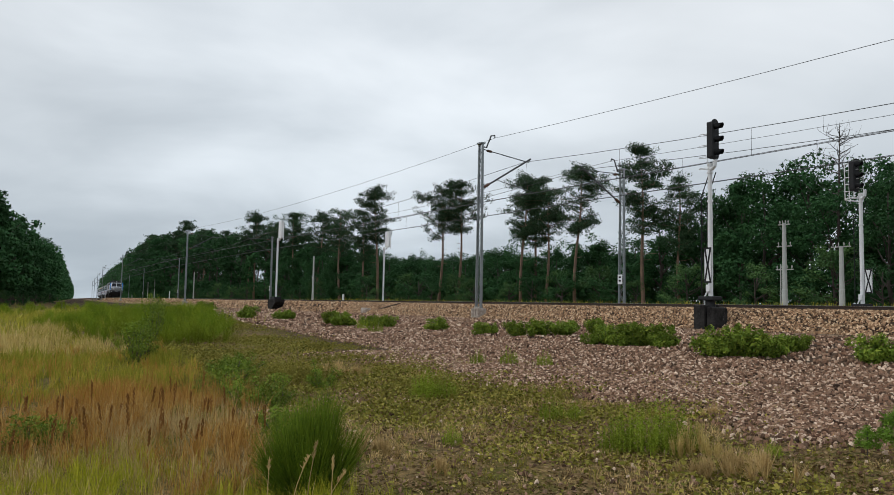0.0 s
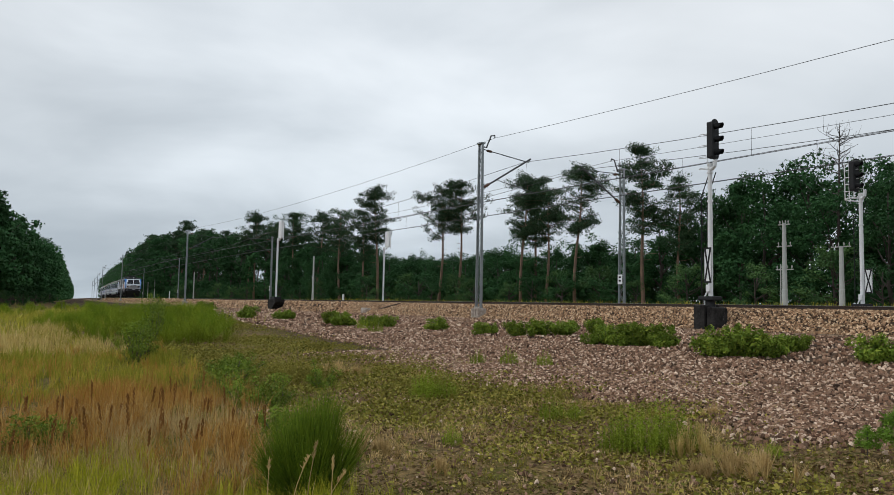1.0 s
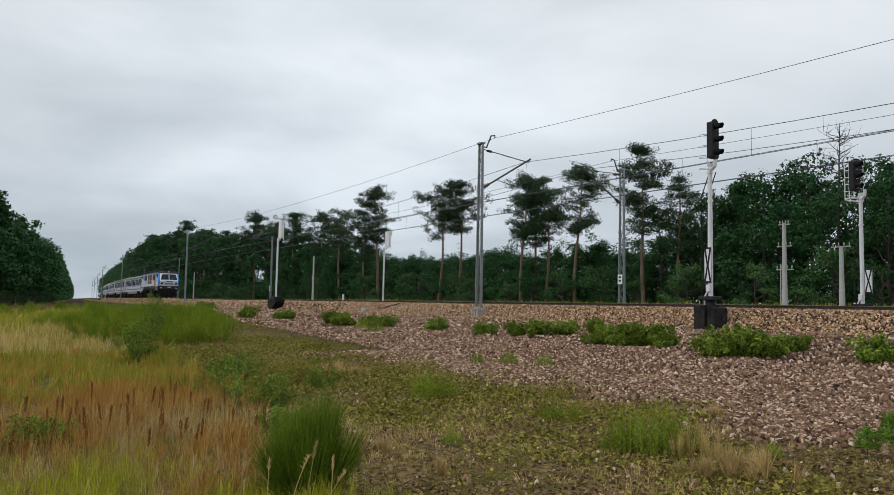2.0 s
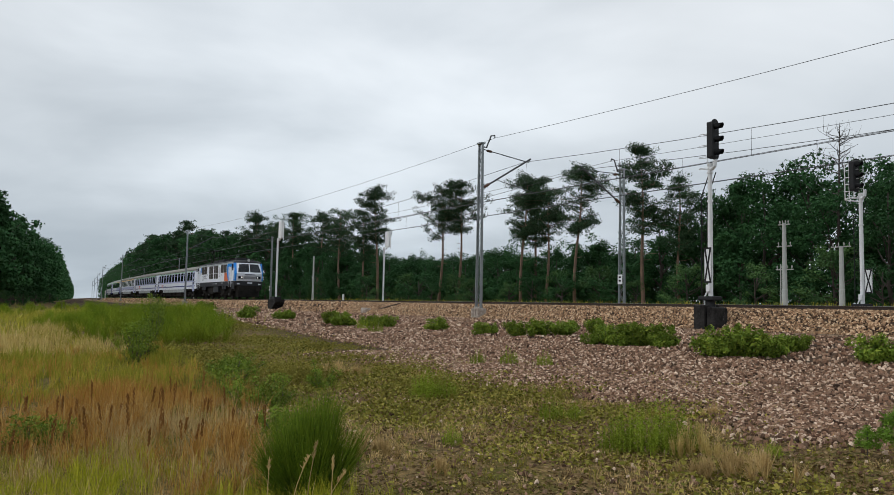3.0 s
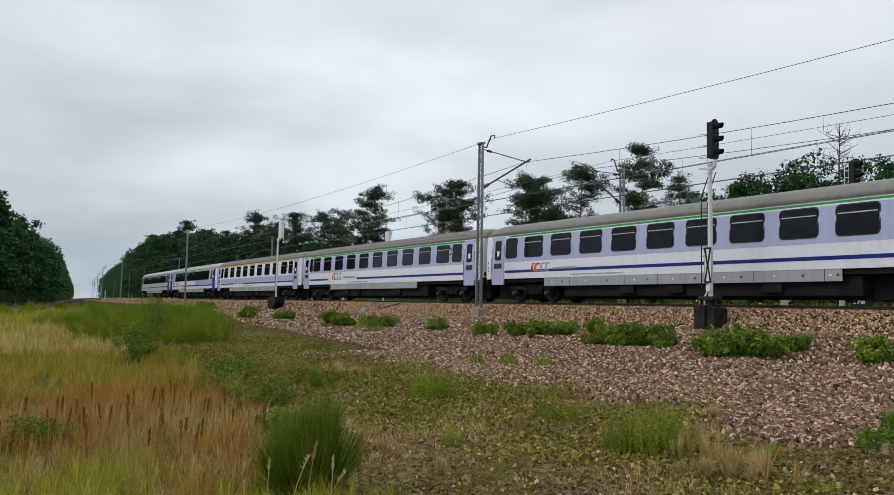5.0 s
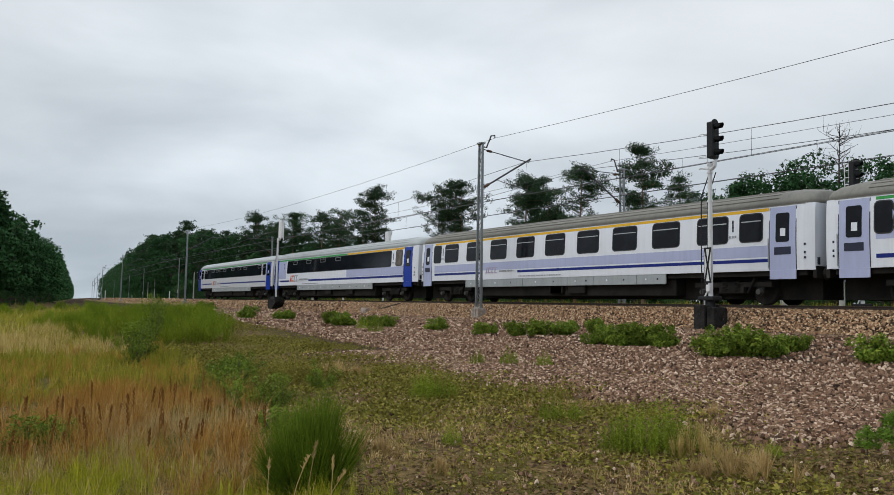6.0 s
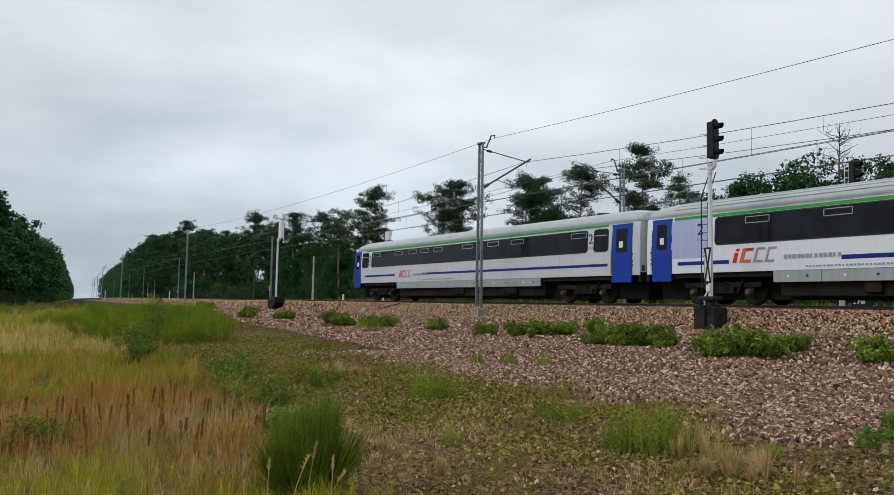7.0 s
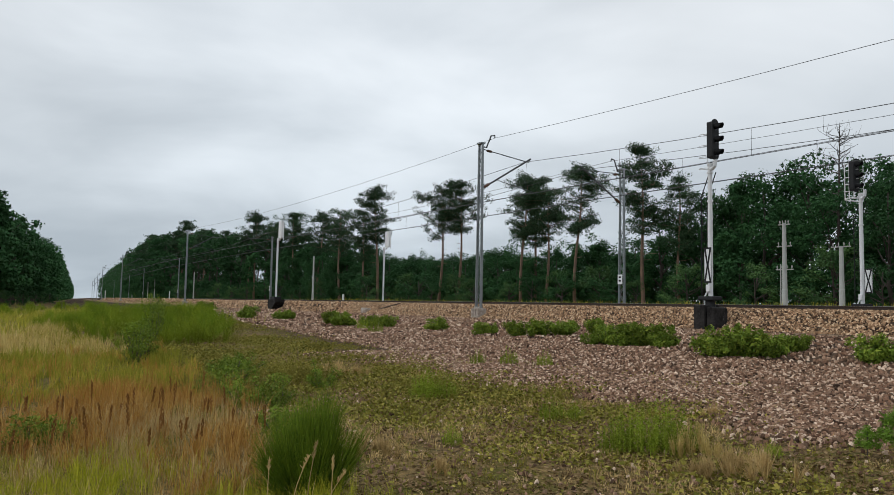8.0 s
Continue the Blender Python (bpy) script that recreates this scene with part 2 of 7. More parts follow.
def ground_material():
    m, nt, b = mat_new("stony_ground", 0.95, 0, 0.05)
    pos = position(nt)
    att = nt.nodes.new("ShaderNodeAttribute")
    att.attribute_name = "gravel"
    # stones: cells of several tones, joints darkened as dirt and shade between them
    cols = []
    heights = []
    for sc in (15.0, 24.0):
        v = node(nt, "ShaderNodeTexVoronoi", Scale=sc)
        nt.links.new(pos, v.inputs["Vector"])
        sp = nt.nodes.new("ShaderNodeSeparateColor")
        nt.links.new(v.outputs["Color"], sp.inputs[0])
        cr = nt.nodes.new("ShaderNodeValToRGB")
        el = cr.color_ramp
        el.elements[0].position, el.elements[0].color = 0.0, (0.07, 0.042, 0.026, 1)
        el.elements[1].position, el.elements[1].color = 1.0, (0.36, 0.25, 0.18, 1)
        for p, c in ((0.3, (0.15, 0.082, 0.052, 1)), (0.6, (0.24, 0.142, 0.095, 1)), (0.8, (0.22, 0.17, 0.13, 1))):
            e = el.elements.new(p)
            e.color = c
        nt.links.new(sp.outputs[0], cr.inputs[0])
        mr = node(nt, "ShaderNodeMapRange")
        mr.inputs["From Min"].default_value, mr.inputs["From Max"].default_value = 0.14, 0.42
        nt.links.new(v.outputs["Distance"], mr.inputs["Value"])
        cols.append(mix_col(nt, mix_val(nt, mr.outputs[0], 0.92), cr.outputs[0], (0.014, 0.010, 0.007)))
        inv = node(nt, "ShaderNodeMath")
        inv.operation = "SUBTRACT"
        inv.inputs[0].default_value = 1.0
        nt.links.new(v.outputs["Distance"], inv.inputs[1])
        heights.append(inv.outputs[0])
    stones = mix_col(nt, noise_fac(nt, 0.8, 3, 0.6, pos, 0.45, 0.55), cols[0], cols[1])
    stones = mix_col(nt, mix_val(nt, noise_fac(nt, 0.22, 4, 0.6, pos, 0.45, 0.7), 0.45), stones, (0.19, 0.125, 0.085))
    # soil with litter, moss and straw
    soil = mix_col(nt, noise_fac(nt, 14, 5, 0.7, pos, 0.35, 0.65), (0.030, 0.021, 0.010), (0.26, 0.175, 0.085))
    soil = mix_col(nt, mix_val(nt, noise_fac(nt, 1.4, 4, 0.65, pos, 0.42, 0.62), 0.75), soil, (0.085, 0.085, 0.016))
    soil = mix_col(nt, mix_val(nt, noise_fac(nt, 5.5, 4, 0.7, pos, 0.5, 0.68), 0.6), soil, (0.27, 0.18, 0.075))
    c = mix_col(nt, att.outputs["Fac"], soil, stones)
    foot = nt.nodes.new("ShaderNodeAttribute")
    foot.attribute_name = "path"
    sand = mix_col(nt, noise_fac(nt, 9, 5, 0.7, pos, 0.35, 0.65), (0.20, 0.135, 0.085), (0.36, 0.26, 0.175))
    c = mix_col(nt, foot.outputs["Fac"], c, sand)
    nt.links.new(c, b.inputs["Base Color"])
    bump(nt, b, heights[0], 0.9, 0.05)
    return m


M_GROUND = ground_material()


def build_ground():
    xs = [-2500, -1500, -1000, -700, -500, -400] + [-330 + 20 * i for i in range(10)] + [-130 + 5 * i for i in range(13)] + [-66 + 0.6 * i for i in range(118)] + [6, 10, 20, 40, 80, 160, 320, 640, 1500]
    ys = [-1500, -700, -300, -120, -60, -30, -15, -10] + [-6 + 0.4 * i for i in range(70)] + [22.2, 22.8, 23.35, 23.8, 24.6, 26, 28, 30.9, 31.5, 32.8, 34.5, 37, 40, 44, 50, 60, 80, 120, 250, 600, 1500]
    verts, fac, walked = [], [], []
    for x in xs:
        for s in ys:
            y = s + bend(x)
            verts.append((x, y, ground_z(x, y)))
            fac.append(gravel_amount(x, y) if s < 33 else 0.0)
            walked.append(path_amount(x, y) if 18 < s < 23 else 0.0)
    n = len(ys)
    i, j = np.meshgrid(np.arange(len(xs) - 1), np.arange(n - 1), indexing="ij")
    a = (i * n + j).ravel()
    faces = np.stack([a, a + n, a + n + 1, a + 1], axis=1)
    me = mesh_np("ground", np.array(verts), faces, M_GROUND, True)
    at = me.attributes.new("gravel", "FLOAT", "POINT")
    at.data.foreach_set("value", np.array(fac, dtype=np.float32))
    at = me.attributes.new("path", "FLOAT", "POINT")
    at.data.foreach_set("value", np.array(walked, dtype=np.float32))
    return tagged(new("ground", me), "sandy railway bank with gravel, litter and thin grass", "ground", kind="structure")


ground = build_ground()


def stone_material(name, tones):
    m, nt, b = mat_new(name, 0.9, 0, 0.08)
    geo = nt.nodes.new("ShaderNodeNewGeometry")
    cr = nt.nodes.new("ShaderNodeValToRGB")
    el = cr.color_ramp
    el.elements[0].color = (*tones[0], 1)
    el.elements[1].color = (*tones[-1], 1)
    for k, t in enumerate(tones[1:-1]):
        e = el.elements.new((k + 1) / (len(tones) - 1))
        e.color = (*t, 1)
    nt.links.new(geo.outputs["Random Per Island"], cr.inputs[0])
    f = noise_fac(nt, 40, 3, 0.6, geo.outputs["Position"])
    nt.links.new(mix_col(nt, mix_val(nt, f, 0.4), cr.outputs[0], (0.06, 0.045, 0.035)), b.inputs["Base Color"])
    return m


M_STONE = stone_material("pink_gravel", [(0.026, 0.013, 0.008), (0.17, 0.090, 0.055), (0.33, 0.190, 0.122), (0.09, 0.054, 0.034), (0.43, 0.275, 0.185), (0.80, 0.62, 0.47)])
M_BALLAST = stone_material("brown_ballast", [(0.040, 0.021, 0.011), (0.26, 0.145, 0.078), (0.48, 0.285, 0.160), (0.14, 0.088, 0.050), (0.58, 0.38, 0.225), (0.80, 0.60, 0.40)])


def scatter_stones(name, label, n, region, size, mat, seed, accept=None):
    """Loose angular stones over a stretch of ground, half sunk into it."""
    rnd = np.random.default_rng(seed)
    pts = []
    x0, x1, s0, s1 = region
    while len(pts) < n:
        x = rnd.uniform(x0, x1)
        s = rnd.uniform(s0, s1)
        y = s + bend(x)
        if accept is None or rnd.random() < accept(x, y):
            pts.append((x, y, ground_z(x, y)))
    pts = np.array(pts)
    base = np.array([(-1, -1, -1), (1, -1, -1), (1, 1, -1), (-1, 1, -1), (-0.62, -0.62, 0.8), (0.62, -0.62, 0.8), (0.62, 0.62, 0.8), (-0.62, 0.62, 0.8)], float)
    tri = np.array([(0, 1, 5), (0, 5, 4), (1, 2, 6), (1, 6, 5), (2, 3, 7), (2, 7, 6), (3, 0, 4), (3, 4, 7), (4, 5, 6), (4, 6, 7)])
    sc = rnd.uniform(size[0], size[1], (n, 1)) * rnd.uniform(0.5, 1.0, (n, 3)) * np.array([0.9, 0.9, 0.8])
    v = base[None] * sc[:, None, :] + rnd.normal(0, 0.2, (n, 8, 3)) * sc[:, None, :]
    a = rnd.uniform(0, 2 * np.pi, n)
    ca, sa = np.cos(a)[:, None], np.sin(a)[:, None]
    vx = v[:, :, 0] * ca - v[:, :, 1] * sa
    vy = v[:, :, 0] * sa + v[:, :, 1] * ca
    tilt = rnd.uniform(-0.7, 0.7, n)[:, None]
    vz = v[:, :, 2] * np.cos(tilt) + vx * np.sin(tilt)
    v = np.stack([vx, vy, vz], -1) + pts[:, None, :] + np.array([0, 0, 0.024])
    f = (tri[None] + 8 * np.arange(n)[:, None, None]).reshape(-1, 3)
    return tagged(new(name, mesh_np(name, v.reshape(-1, 3), f, mat)), label, "gravel", kind="stuff")


scatter_stones("gravel", "loose pinkish crushed stone spread over the bank", 25000, (-18, -3.5, 6.8, 10.2), (0.018, 0.043), M_STONE, 11, gravel_amount)
scatter_stones("gravel", "loose pinkish crushed stone higher on the bank", 28000, (-30, -4.6, 9.7, 14.0), (0.022, 0.048), M_STONE, 17, gravel_amount)
scatter_stones("gravel", "loose pinkish crushed stone beside the bench", 13000, (-36, -7, 13.5, 21.5), (0.028, 0.058), M_STONE, 12, stony)
scatter_stones("ballast", "brown track ballast on the shoulder of the line", 22000, (-50, -9, 22.0, 24.0), (0.028, 0.06), M_BALLAST, 13)
scatter_stones("ballast", "coarse brown ballast far along the shoulder", 6000, (-240, -105, 21.6, 24.0), (0.09, 0.19), M_BALLAST, 18)
scatter_stones("ballast", "brown ballast along the distant shoulder", 7000, (-110, -48, 21.8, 24.0), (0.05, 0.10), M_BALLAST, 15)
scatter_stones("gravel", "coarse pinkish stone spread on the distant bench", 13000, (-66, -22, 9.8, 21.9), (0.04, 0.085), M_STONE, 16, stony)
scatter_stones("gravel", "scattered stones among thin grass and litter", 2600, (-14, -2.5, 3.0, 8.8), (0.010, 0.028), M_STONE, 14)

M_RAIL = worn("rusty_rail_steel", (0.035, 0.024, 0.018), (0.07, 0.045, 0.032), 0.7, 0.3, 0.6, 16)
M_RAILTOP = worn("worn_rail_head", (0.30, 0.29, 0.28), (0.22, 0.21, 0.2), 0.3, 0.9)
M_CONC = worn("weathered_concrete", (0.42, 0.42, 0.40), (0.32, 0.32, 0.30), 0.9, 0, 1.5, 30)


def rail(off):
    """A flat-bottomed rail laid along the line."""
    prof = [(-0.075, -0.172), (0.075, -0.172), (0.075, -0.160), (0.012, -0.135), (0.012, -0.05), (0.036, -0.035), (0.036, -0.004), (0.028, 0.0), (-0.028, 0.0), (-0.036, -0.004), (-0.036, -0.035), (-0.012, -0.05), (-0.012, -0.135), (-0.075, -0.160)]
    xs = [-1200, -800, -500, -350] + [-280 + 8 * i for i in range(30)] + [-40, 80, 400]
    rings = [[(x, off + a + bend(x), b) for a, b in prof] for x in xs]
    bm = loft_rings(rings)
    for f in bm.faces:
        c = f.calc_center_median()
        if c.z > -0.003:
            f.material_index = 1
    ob = new("rail", finish(bm, "rail", [M_RAIL, M_RAILTOP]))
    return tagged(ob, "rust-brown steel rail with a polished head", "rail", "rails of the line")


def loft_rings(rings):
    bm = bmesh.new()
    vs = [[bm.verts.new(p) for p in r] for r in rings]
    n = len(rings[0])
    for a, b in zip(vs, vs[1:]):
        for k in range(n):
            bm.faces.new((a[k], b[k], b[(k + 1) % n], a[(k + 1) % n]))
    return bm


for off in (TRACK_N, TRACK_F):
    for dy in (-0.7535, 0.7535):
        rail(off + dy)


def sleeper_mesh():
    bm = bmesh.new()
    add_box(bm, -0.13, 0.13, -1.25, 1.25, -0.36, -0.178, 0.02)
    for y in (-0.7535, 0.7535):
        add_box(bm, -0.08, 0.08, y - 0.16, y - 0.085, -0.178, -0.13)
        add_box(bm, -0.08, 0.08, y + 0.085, y + 0.16, -0.178, -0.13)
    return finish(bm, "sleeper", M_CONC)


SLEEPER = sleeper_mesh()
for off in (TRACK_N, TRACK_F):
    for i in range(145):
        x = -92 + 0.6 * i
        s = new("sleeper", SLEEPER)
        s.matrix_world = on_line(x, off)
        tagged(s, "grey concrete sleeper bedded in ballast", "sleeper", "sleepers of the line")
# ---------------------------------------------------------------- masts, wires, signals, poles
M_GALV = worn("galvanised_steel", (0.27, 0.295, 0.305), (0.19, 0.21, 0.22), 0.5, 0.45, 0.9, 12)
M_DARKSTEEL = worn("dark_fittings", (0.05, 0.055, 0.06), (0.09, 0.095, 0.1), 0.55, 0.5)
M_WIRE = worn("oxidised_copper_wire", (0.05, 0.052, 0.055), (0.09, 0.092, 0.095), 0.6, 0.4)
M_SIGWHITE = worn("white_signal_paint", (0.78, 0.79, 0.80), (0.62, 0.63, 0.64), 0.5, 0, 0.8, 10)
M_SIGBLACK = worn("black_signal_housing", (0.006, 0.0065, 0.008), (0.012, 0.013, 0.015), 0.8)


def tar_material():
    """Black tar over concrete, flaked off in pale upright streaks."""
    m, nt, b = mat_new("tarred_concrete", 0.9, 0, 0.12)
    mp = node(nt, "ShaderNodeMapping")
    mp.inputs["Scale"].default_value = (7.0, 7.0, 1.6)
    nt.links.new(coords(nt), mp.inputs[0])
    c = mix_col(nt, noise_fac(nt, 2.6, 5, 0.6, coords(nt)), (0.012, 0.011, 0.011), (0.04, 0.038, 0.036))
    c = mix_col(nt, noise_fac(nt, 1.3, 5, 0.7, mp.outputs[0], 0.655, 0.70), c, (0.36, 0.35, 0.33))
    nt.links.new(c, b.inputs["Base Color"])
    bump(nt, b, noise_fac(nt, 6, 4, 0.6, coords(nt)), 0.5, 0.03)
    return m


M_TAR = tar_material()
M_PORC = worn("brown_porcelain", (0.09, 0.045, 0.03), (0.12, 0.06, 0.04), 0.25)
M_FOOT = worn("rust_stained_concrete", (0.50, 0.47, 0.42), (0.17, 0.10, 0.065), 0.9, 0, 3.5, 20)


def lens_material():
    m, nt, b = mat_new("unlit_signal_lens", 0.08)
    b.inputs["Base Color"].default_value = (0.02, 0.022, 0.03, 1)
    return m


M_LENS = lens_material()


def lattice_mast(h, foot, bracket, number=False, earth=True, side=1):
    """A mast of two channels with zigzag lacing. side 1: the cantilever reaches to +y, -1: to -y."""
    e = empty("catenary_mast")
    w0, w1 = 0.215, 0.14
    for s in (-1, 1):
        bm = bmesh.new()
        a = [bm.verts.new(p) for p in ((s * w0 - 0.028, -0.07, foot), (s * w0 + 0.028, -0.07, foot), (s * w0 + 0.028, 0.07, foot), (s * w0 - 0.028, 0.07, foot))]
        b = [bm.verts.new(p) for p in ((s * w1 - 0.028, -0.06, h), (s * w1 + 0.028, -0.06, h), (s * w1 + 0.028, 0.06, h), (s * w1 - 0.028, 0.06, h))]
        for i in range(4):
            bm.faces.new((a[i], a[(i + 1) % 4], b[(i + 1) % 4], b[i]))
        bm.faces.new(b)
        part("channel", bm, M_GALV, e)
    z, k = foot + 0.25, 1
    while z < h - 0.5:
        wa = w0 + (w1 - w0) * (z - foot) / (h - foot)
        for y in (-0.065, 0.065):
            part("lacing_bar", tube([(-k * wa, y, z), (k * wa, y, z + 0.42)], 0.018, 4), M_GALV, e)
        z += 0.42
        k = -k
    part("top_plate", box(-0.2, 0.2, -0.14, 0.14, h - 0.06, h + 0.02), M_GALV, e)
    fb = bmesh.new()
    for fx in (-0.23, 0.0, 0.23):
        add_box(fb, fx - 0.085, fx + 0.085, -0.26, 0.26, foot - 0.75, foot + 0.3 + 0.05 * math.cos(9 * fx), 0.03)
    part("foundation", fb, M_FOOT, e)
    if bracket:
        s = side
        reach = bracket
        zt = h - 0.28
        zc = 5.62
        # top tie with insulator, sloping strut, registration arm
        tie = part("tie_rod", tube([(0, s * 0.1, h - 0.30), (0, s * (reach + 0.35), 7.42)], 0.026, 5), M_DARKSTEEL, e)
        part("insulator", tube([(0, s * 0.35, h - 0.34), (0, s * 0.42, h - 0.345), (0, s * 0.62, h - 0.37), (0, s * 0.7, h - 0.38)], [0.03, 0.07, 0.07, 0.03], 8), M_PORC, tie)
        strut = part("strut", tube([(0, s * 0.1, 5.75), (0, s * (reach + 0.45), 7.62)], 0.046, 6), M_DARKSTEEL, e)
        part("insulator", tube([(0, s * 0.18, 5.8), (0, s * 0.25, 5.85), (0, s * 0.5, 6.0), (0, s * 0.58, 6.04)], [0.03, 0.075, 0.075, 0.03], 8), M_PORC, strut)
        part("registration_arm", tube([(0, s * 1.0, 6.28), (0, s * (reach + 0.6), 5.86), (0.1, s * (reach + 0.9), 5.72)], 0.02, 5), M_DARKSTEEL, e)
        part("steady_arm", tube([(0, s * (reach + 0.6), 5.86), (0.05, s * (reach - 0.1), 5.66)], 0.014, 5), M_DARKSTEEL, e)
        part("hanger", tube([(0, s * (reach + 0.2), 7.45), (0, s * (reach + 0.1), 5.9)], 0.006, 4), M_DARKSTEEL, e)
    if earth:
        s = side
        part("earth_wire_bracket", tube([(0, s * 0.12, h - 0.18), (0, s * 0.34, h - 0.18), (0, s * 0.62, h + 0.46), (0, s * 0.85, h + 0.50), (0, s * 0.86, h + 0.38)], 0.042, 5), M_DARKSTEEL, e)
    if number:
        pl = part("number_plate", box(-0.17, 0.17, -0.16, -0.13, 1.15, 1.70), M_SIGWHITE, e)
        for zz in (1.5, 1.3):
            part("number_bar", box(-0.08, 0.08, -0.168, -0.158, zz, zz + 0.10), M_SIGBLACK, pl)
    tagged(e, "grey galvanised lattice mast carrying the overhead wire", "catenary mast", "catenary masts")
    return e


NEAR_M, FAR_M = 22.4, 32.2
near_mast = lattice_mast(8.08, -0.62, 2.75)
near_mast.matrix_world = on_line(-32.7, NEAR_M)
for x in (-95.7, -158.0, -222.0, -287.0, -352.0, -420.0, 30.0):
    copy_thing(near_mast, on_line(x, NEAR_M))
far_mast = lattice_mast(7.78, -0.5, 2.75, number=True, side=-1)
far_mast.matrix_world = on_line(-32.6, FAR_M)
for x in (-93.5, -154.0, -216.0, -281.0, -346.0, -414.0, 30.0):
    copy_thing(far_mast, on_line(x, FAR_M))


def wire(name, label, pts, rad, mat=None):
    ob = part(name, tube(pts, rad, 5), mat or M_WIRE)
    return tagged(ob, label, "overhead wire", "overhead wires")


def span(x0, x1, off, z0, z1, sag, n=12, zig=0.0):
    out = []
    for i in range(n + 1):
        t = i / n
        x = x0 + (x1 - x0) * t
        out.append((x, off + bend(x) + zig * (2 * t - 1), z0 + (z1 - z0) * t - sag * 4 * t * (1 - t)))
    return out


STOPS_N = [-420, -352, -287, -222, -158, -95.7, -32.7, 30.0, 92.0]
STOPS_F = [-414, -346, -281, -216, -154, -93.5, -32.6, 30.0, 92.0]
for stops, off, mast_off, zm, ze, inset in ((STOPS_N, TRACK_N, NEAR_M, 7.42, 8.45, 0.86), (STOPS_F, TRACK_F, FAR_M, 7.45, 8.15, -0.86)):
    mess, cont, cont2, earth = [], [], [], []
    for a, b in zip(stops, stops[1:]):
        mess += span(a, b, off, zm, zm, 1.05)
        cont += span(a, b, off + 0.03, 5.68, 5.68, 0.05, 6)
        cont2 += span(a, b, off - 0.05, 5.68, 5.68, 0.03, 6)
        earth += span(a, b, mast_off + inset, ze, ze, 0.6)
        if a > -240:
            k = 9
            for i in range(1, k):
                t = i / k
                x = a + (b - a) * t
                zt = zm - 1.05 * 4 * t * (1 - t)
                wire("dropper", "thin vertical dropper between messenger and contact wire", [(x, off + bend(x), 5.66), (x, off + bend(x), zt)], 0.007)
    wire("messenger_wire", "sagging carrier wire above the track", mess, 0.013)
    wire("contact_wire", "dark contact wire above the track", cont, 0.014)
    wire("contact_wire", "dark contact wire above the track", cont2, 0.011)
    wire("earth_wire", "sagging earth wire carried on mast brackets", earth, 0.010)


def cross_board(parent, x, y, z0, z1, w):
    """White board with a black border line and two black crossed strokes meeting in the middle."""
    b = part("warning_board", box(x - w / 2, x + w / 2, y - 0.012, y + 0.012, z0, z1), M_SIGWHITE, parent, "white board with black wedge strokes")
    zm = (z0 + z1) / 2
    for sx in (-1, 1):
        for sz, zz in ((-1, z0), (1, z1)):
            bm = slab([(x + sx * (w / 2 - 0.005), zz - sz * 0.06), (x + sx * (w / 2 - 0.075), zz - sz * 0.06), (x - 0.02 * sx, zm), (x + 0.04 * sx, zm)], y - 0.018, y - 0.010)
            bmesh.ops.recalc_face_normals(bm, faces=bm.faces)
            part("stroke", bm, M_SIGBLACK, b)
    for zz in (z0, z1 - 0.06):
        part("stroke", box(x - w / 2, x + w / 2, y - 0.019, y - 0.009, zz, zz + 0.06), M_SIGBLACK, b)
    for xx in (x - w / 2 - 0.004, x + w / 2 - 0.011):
        part("stroke", box(xx, xx + 0.015, y - 0.016, y - 0.008, z0, z1), M_SIGBLACK, b)
    return b


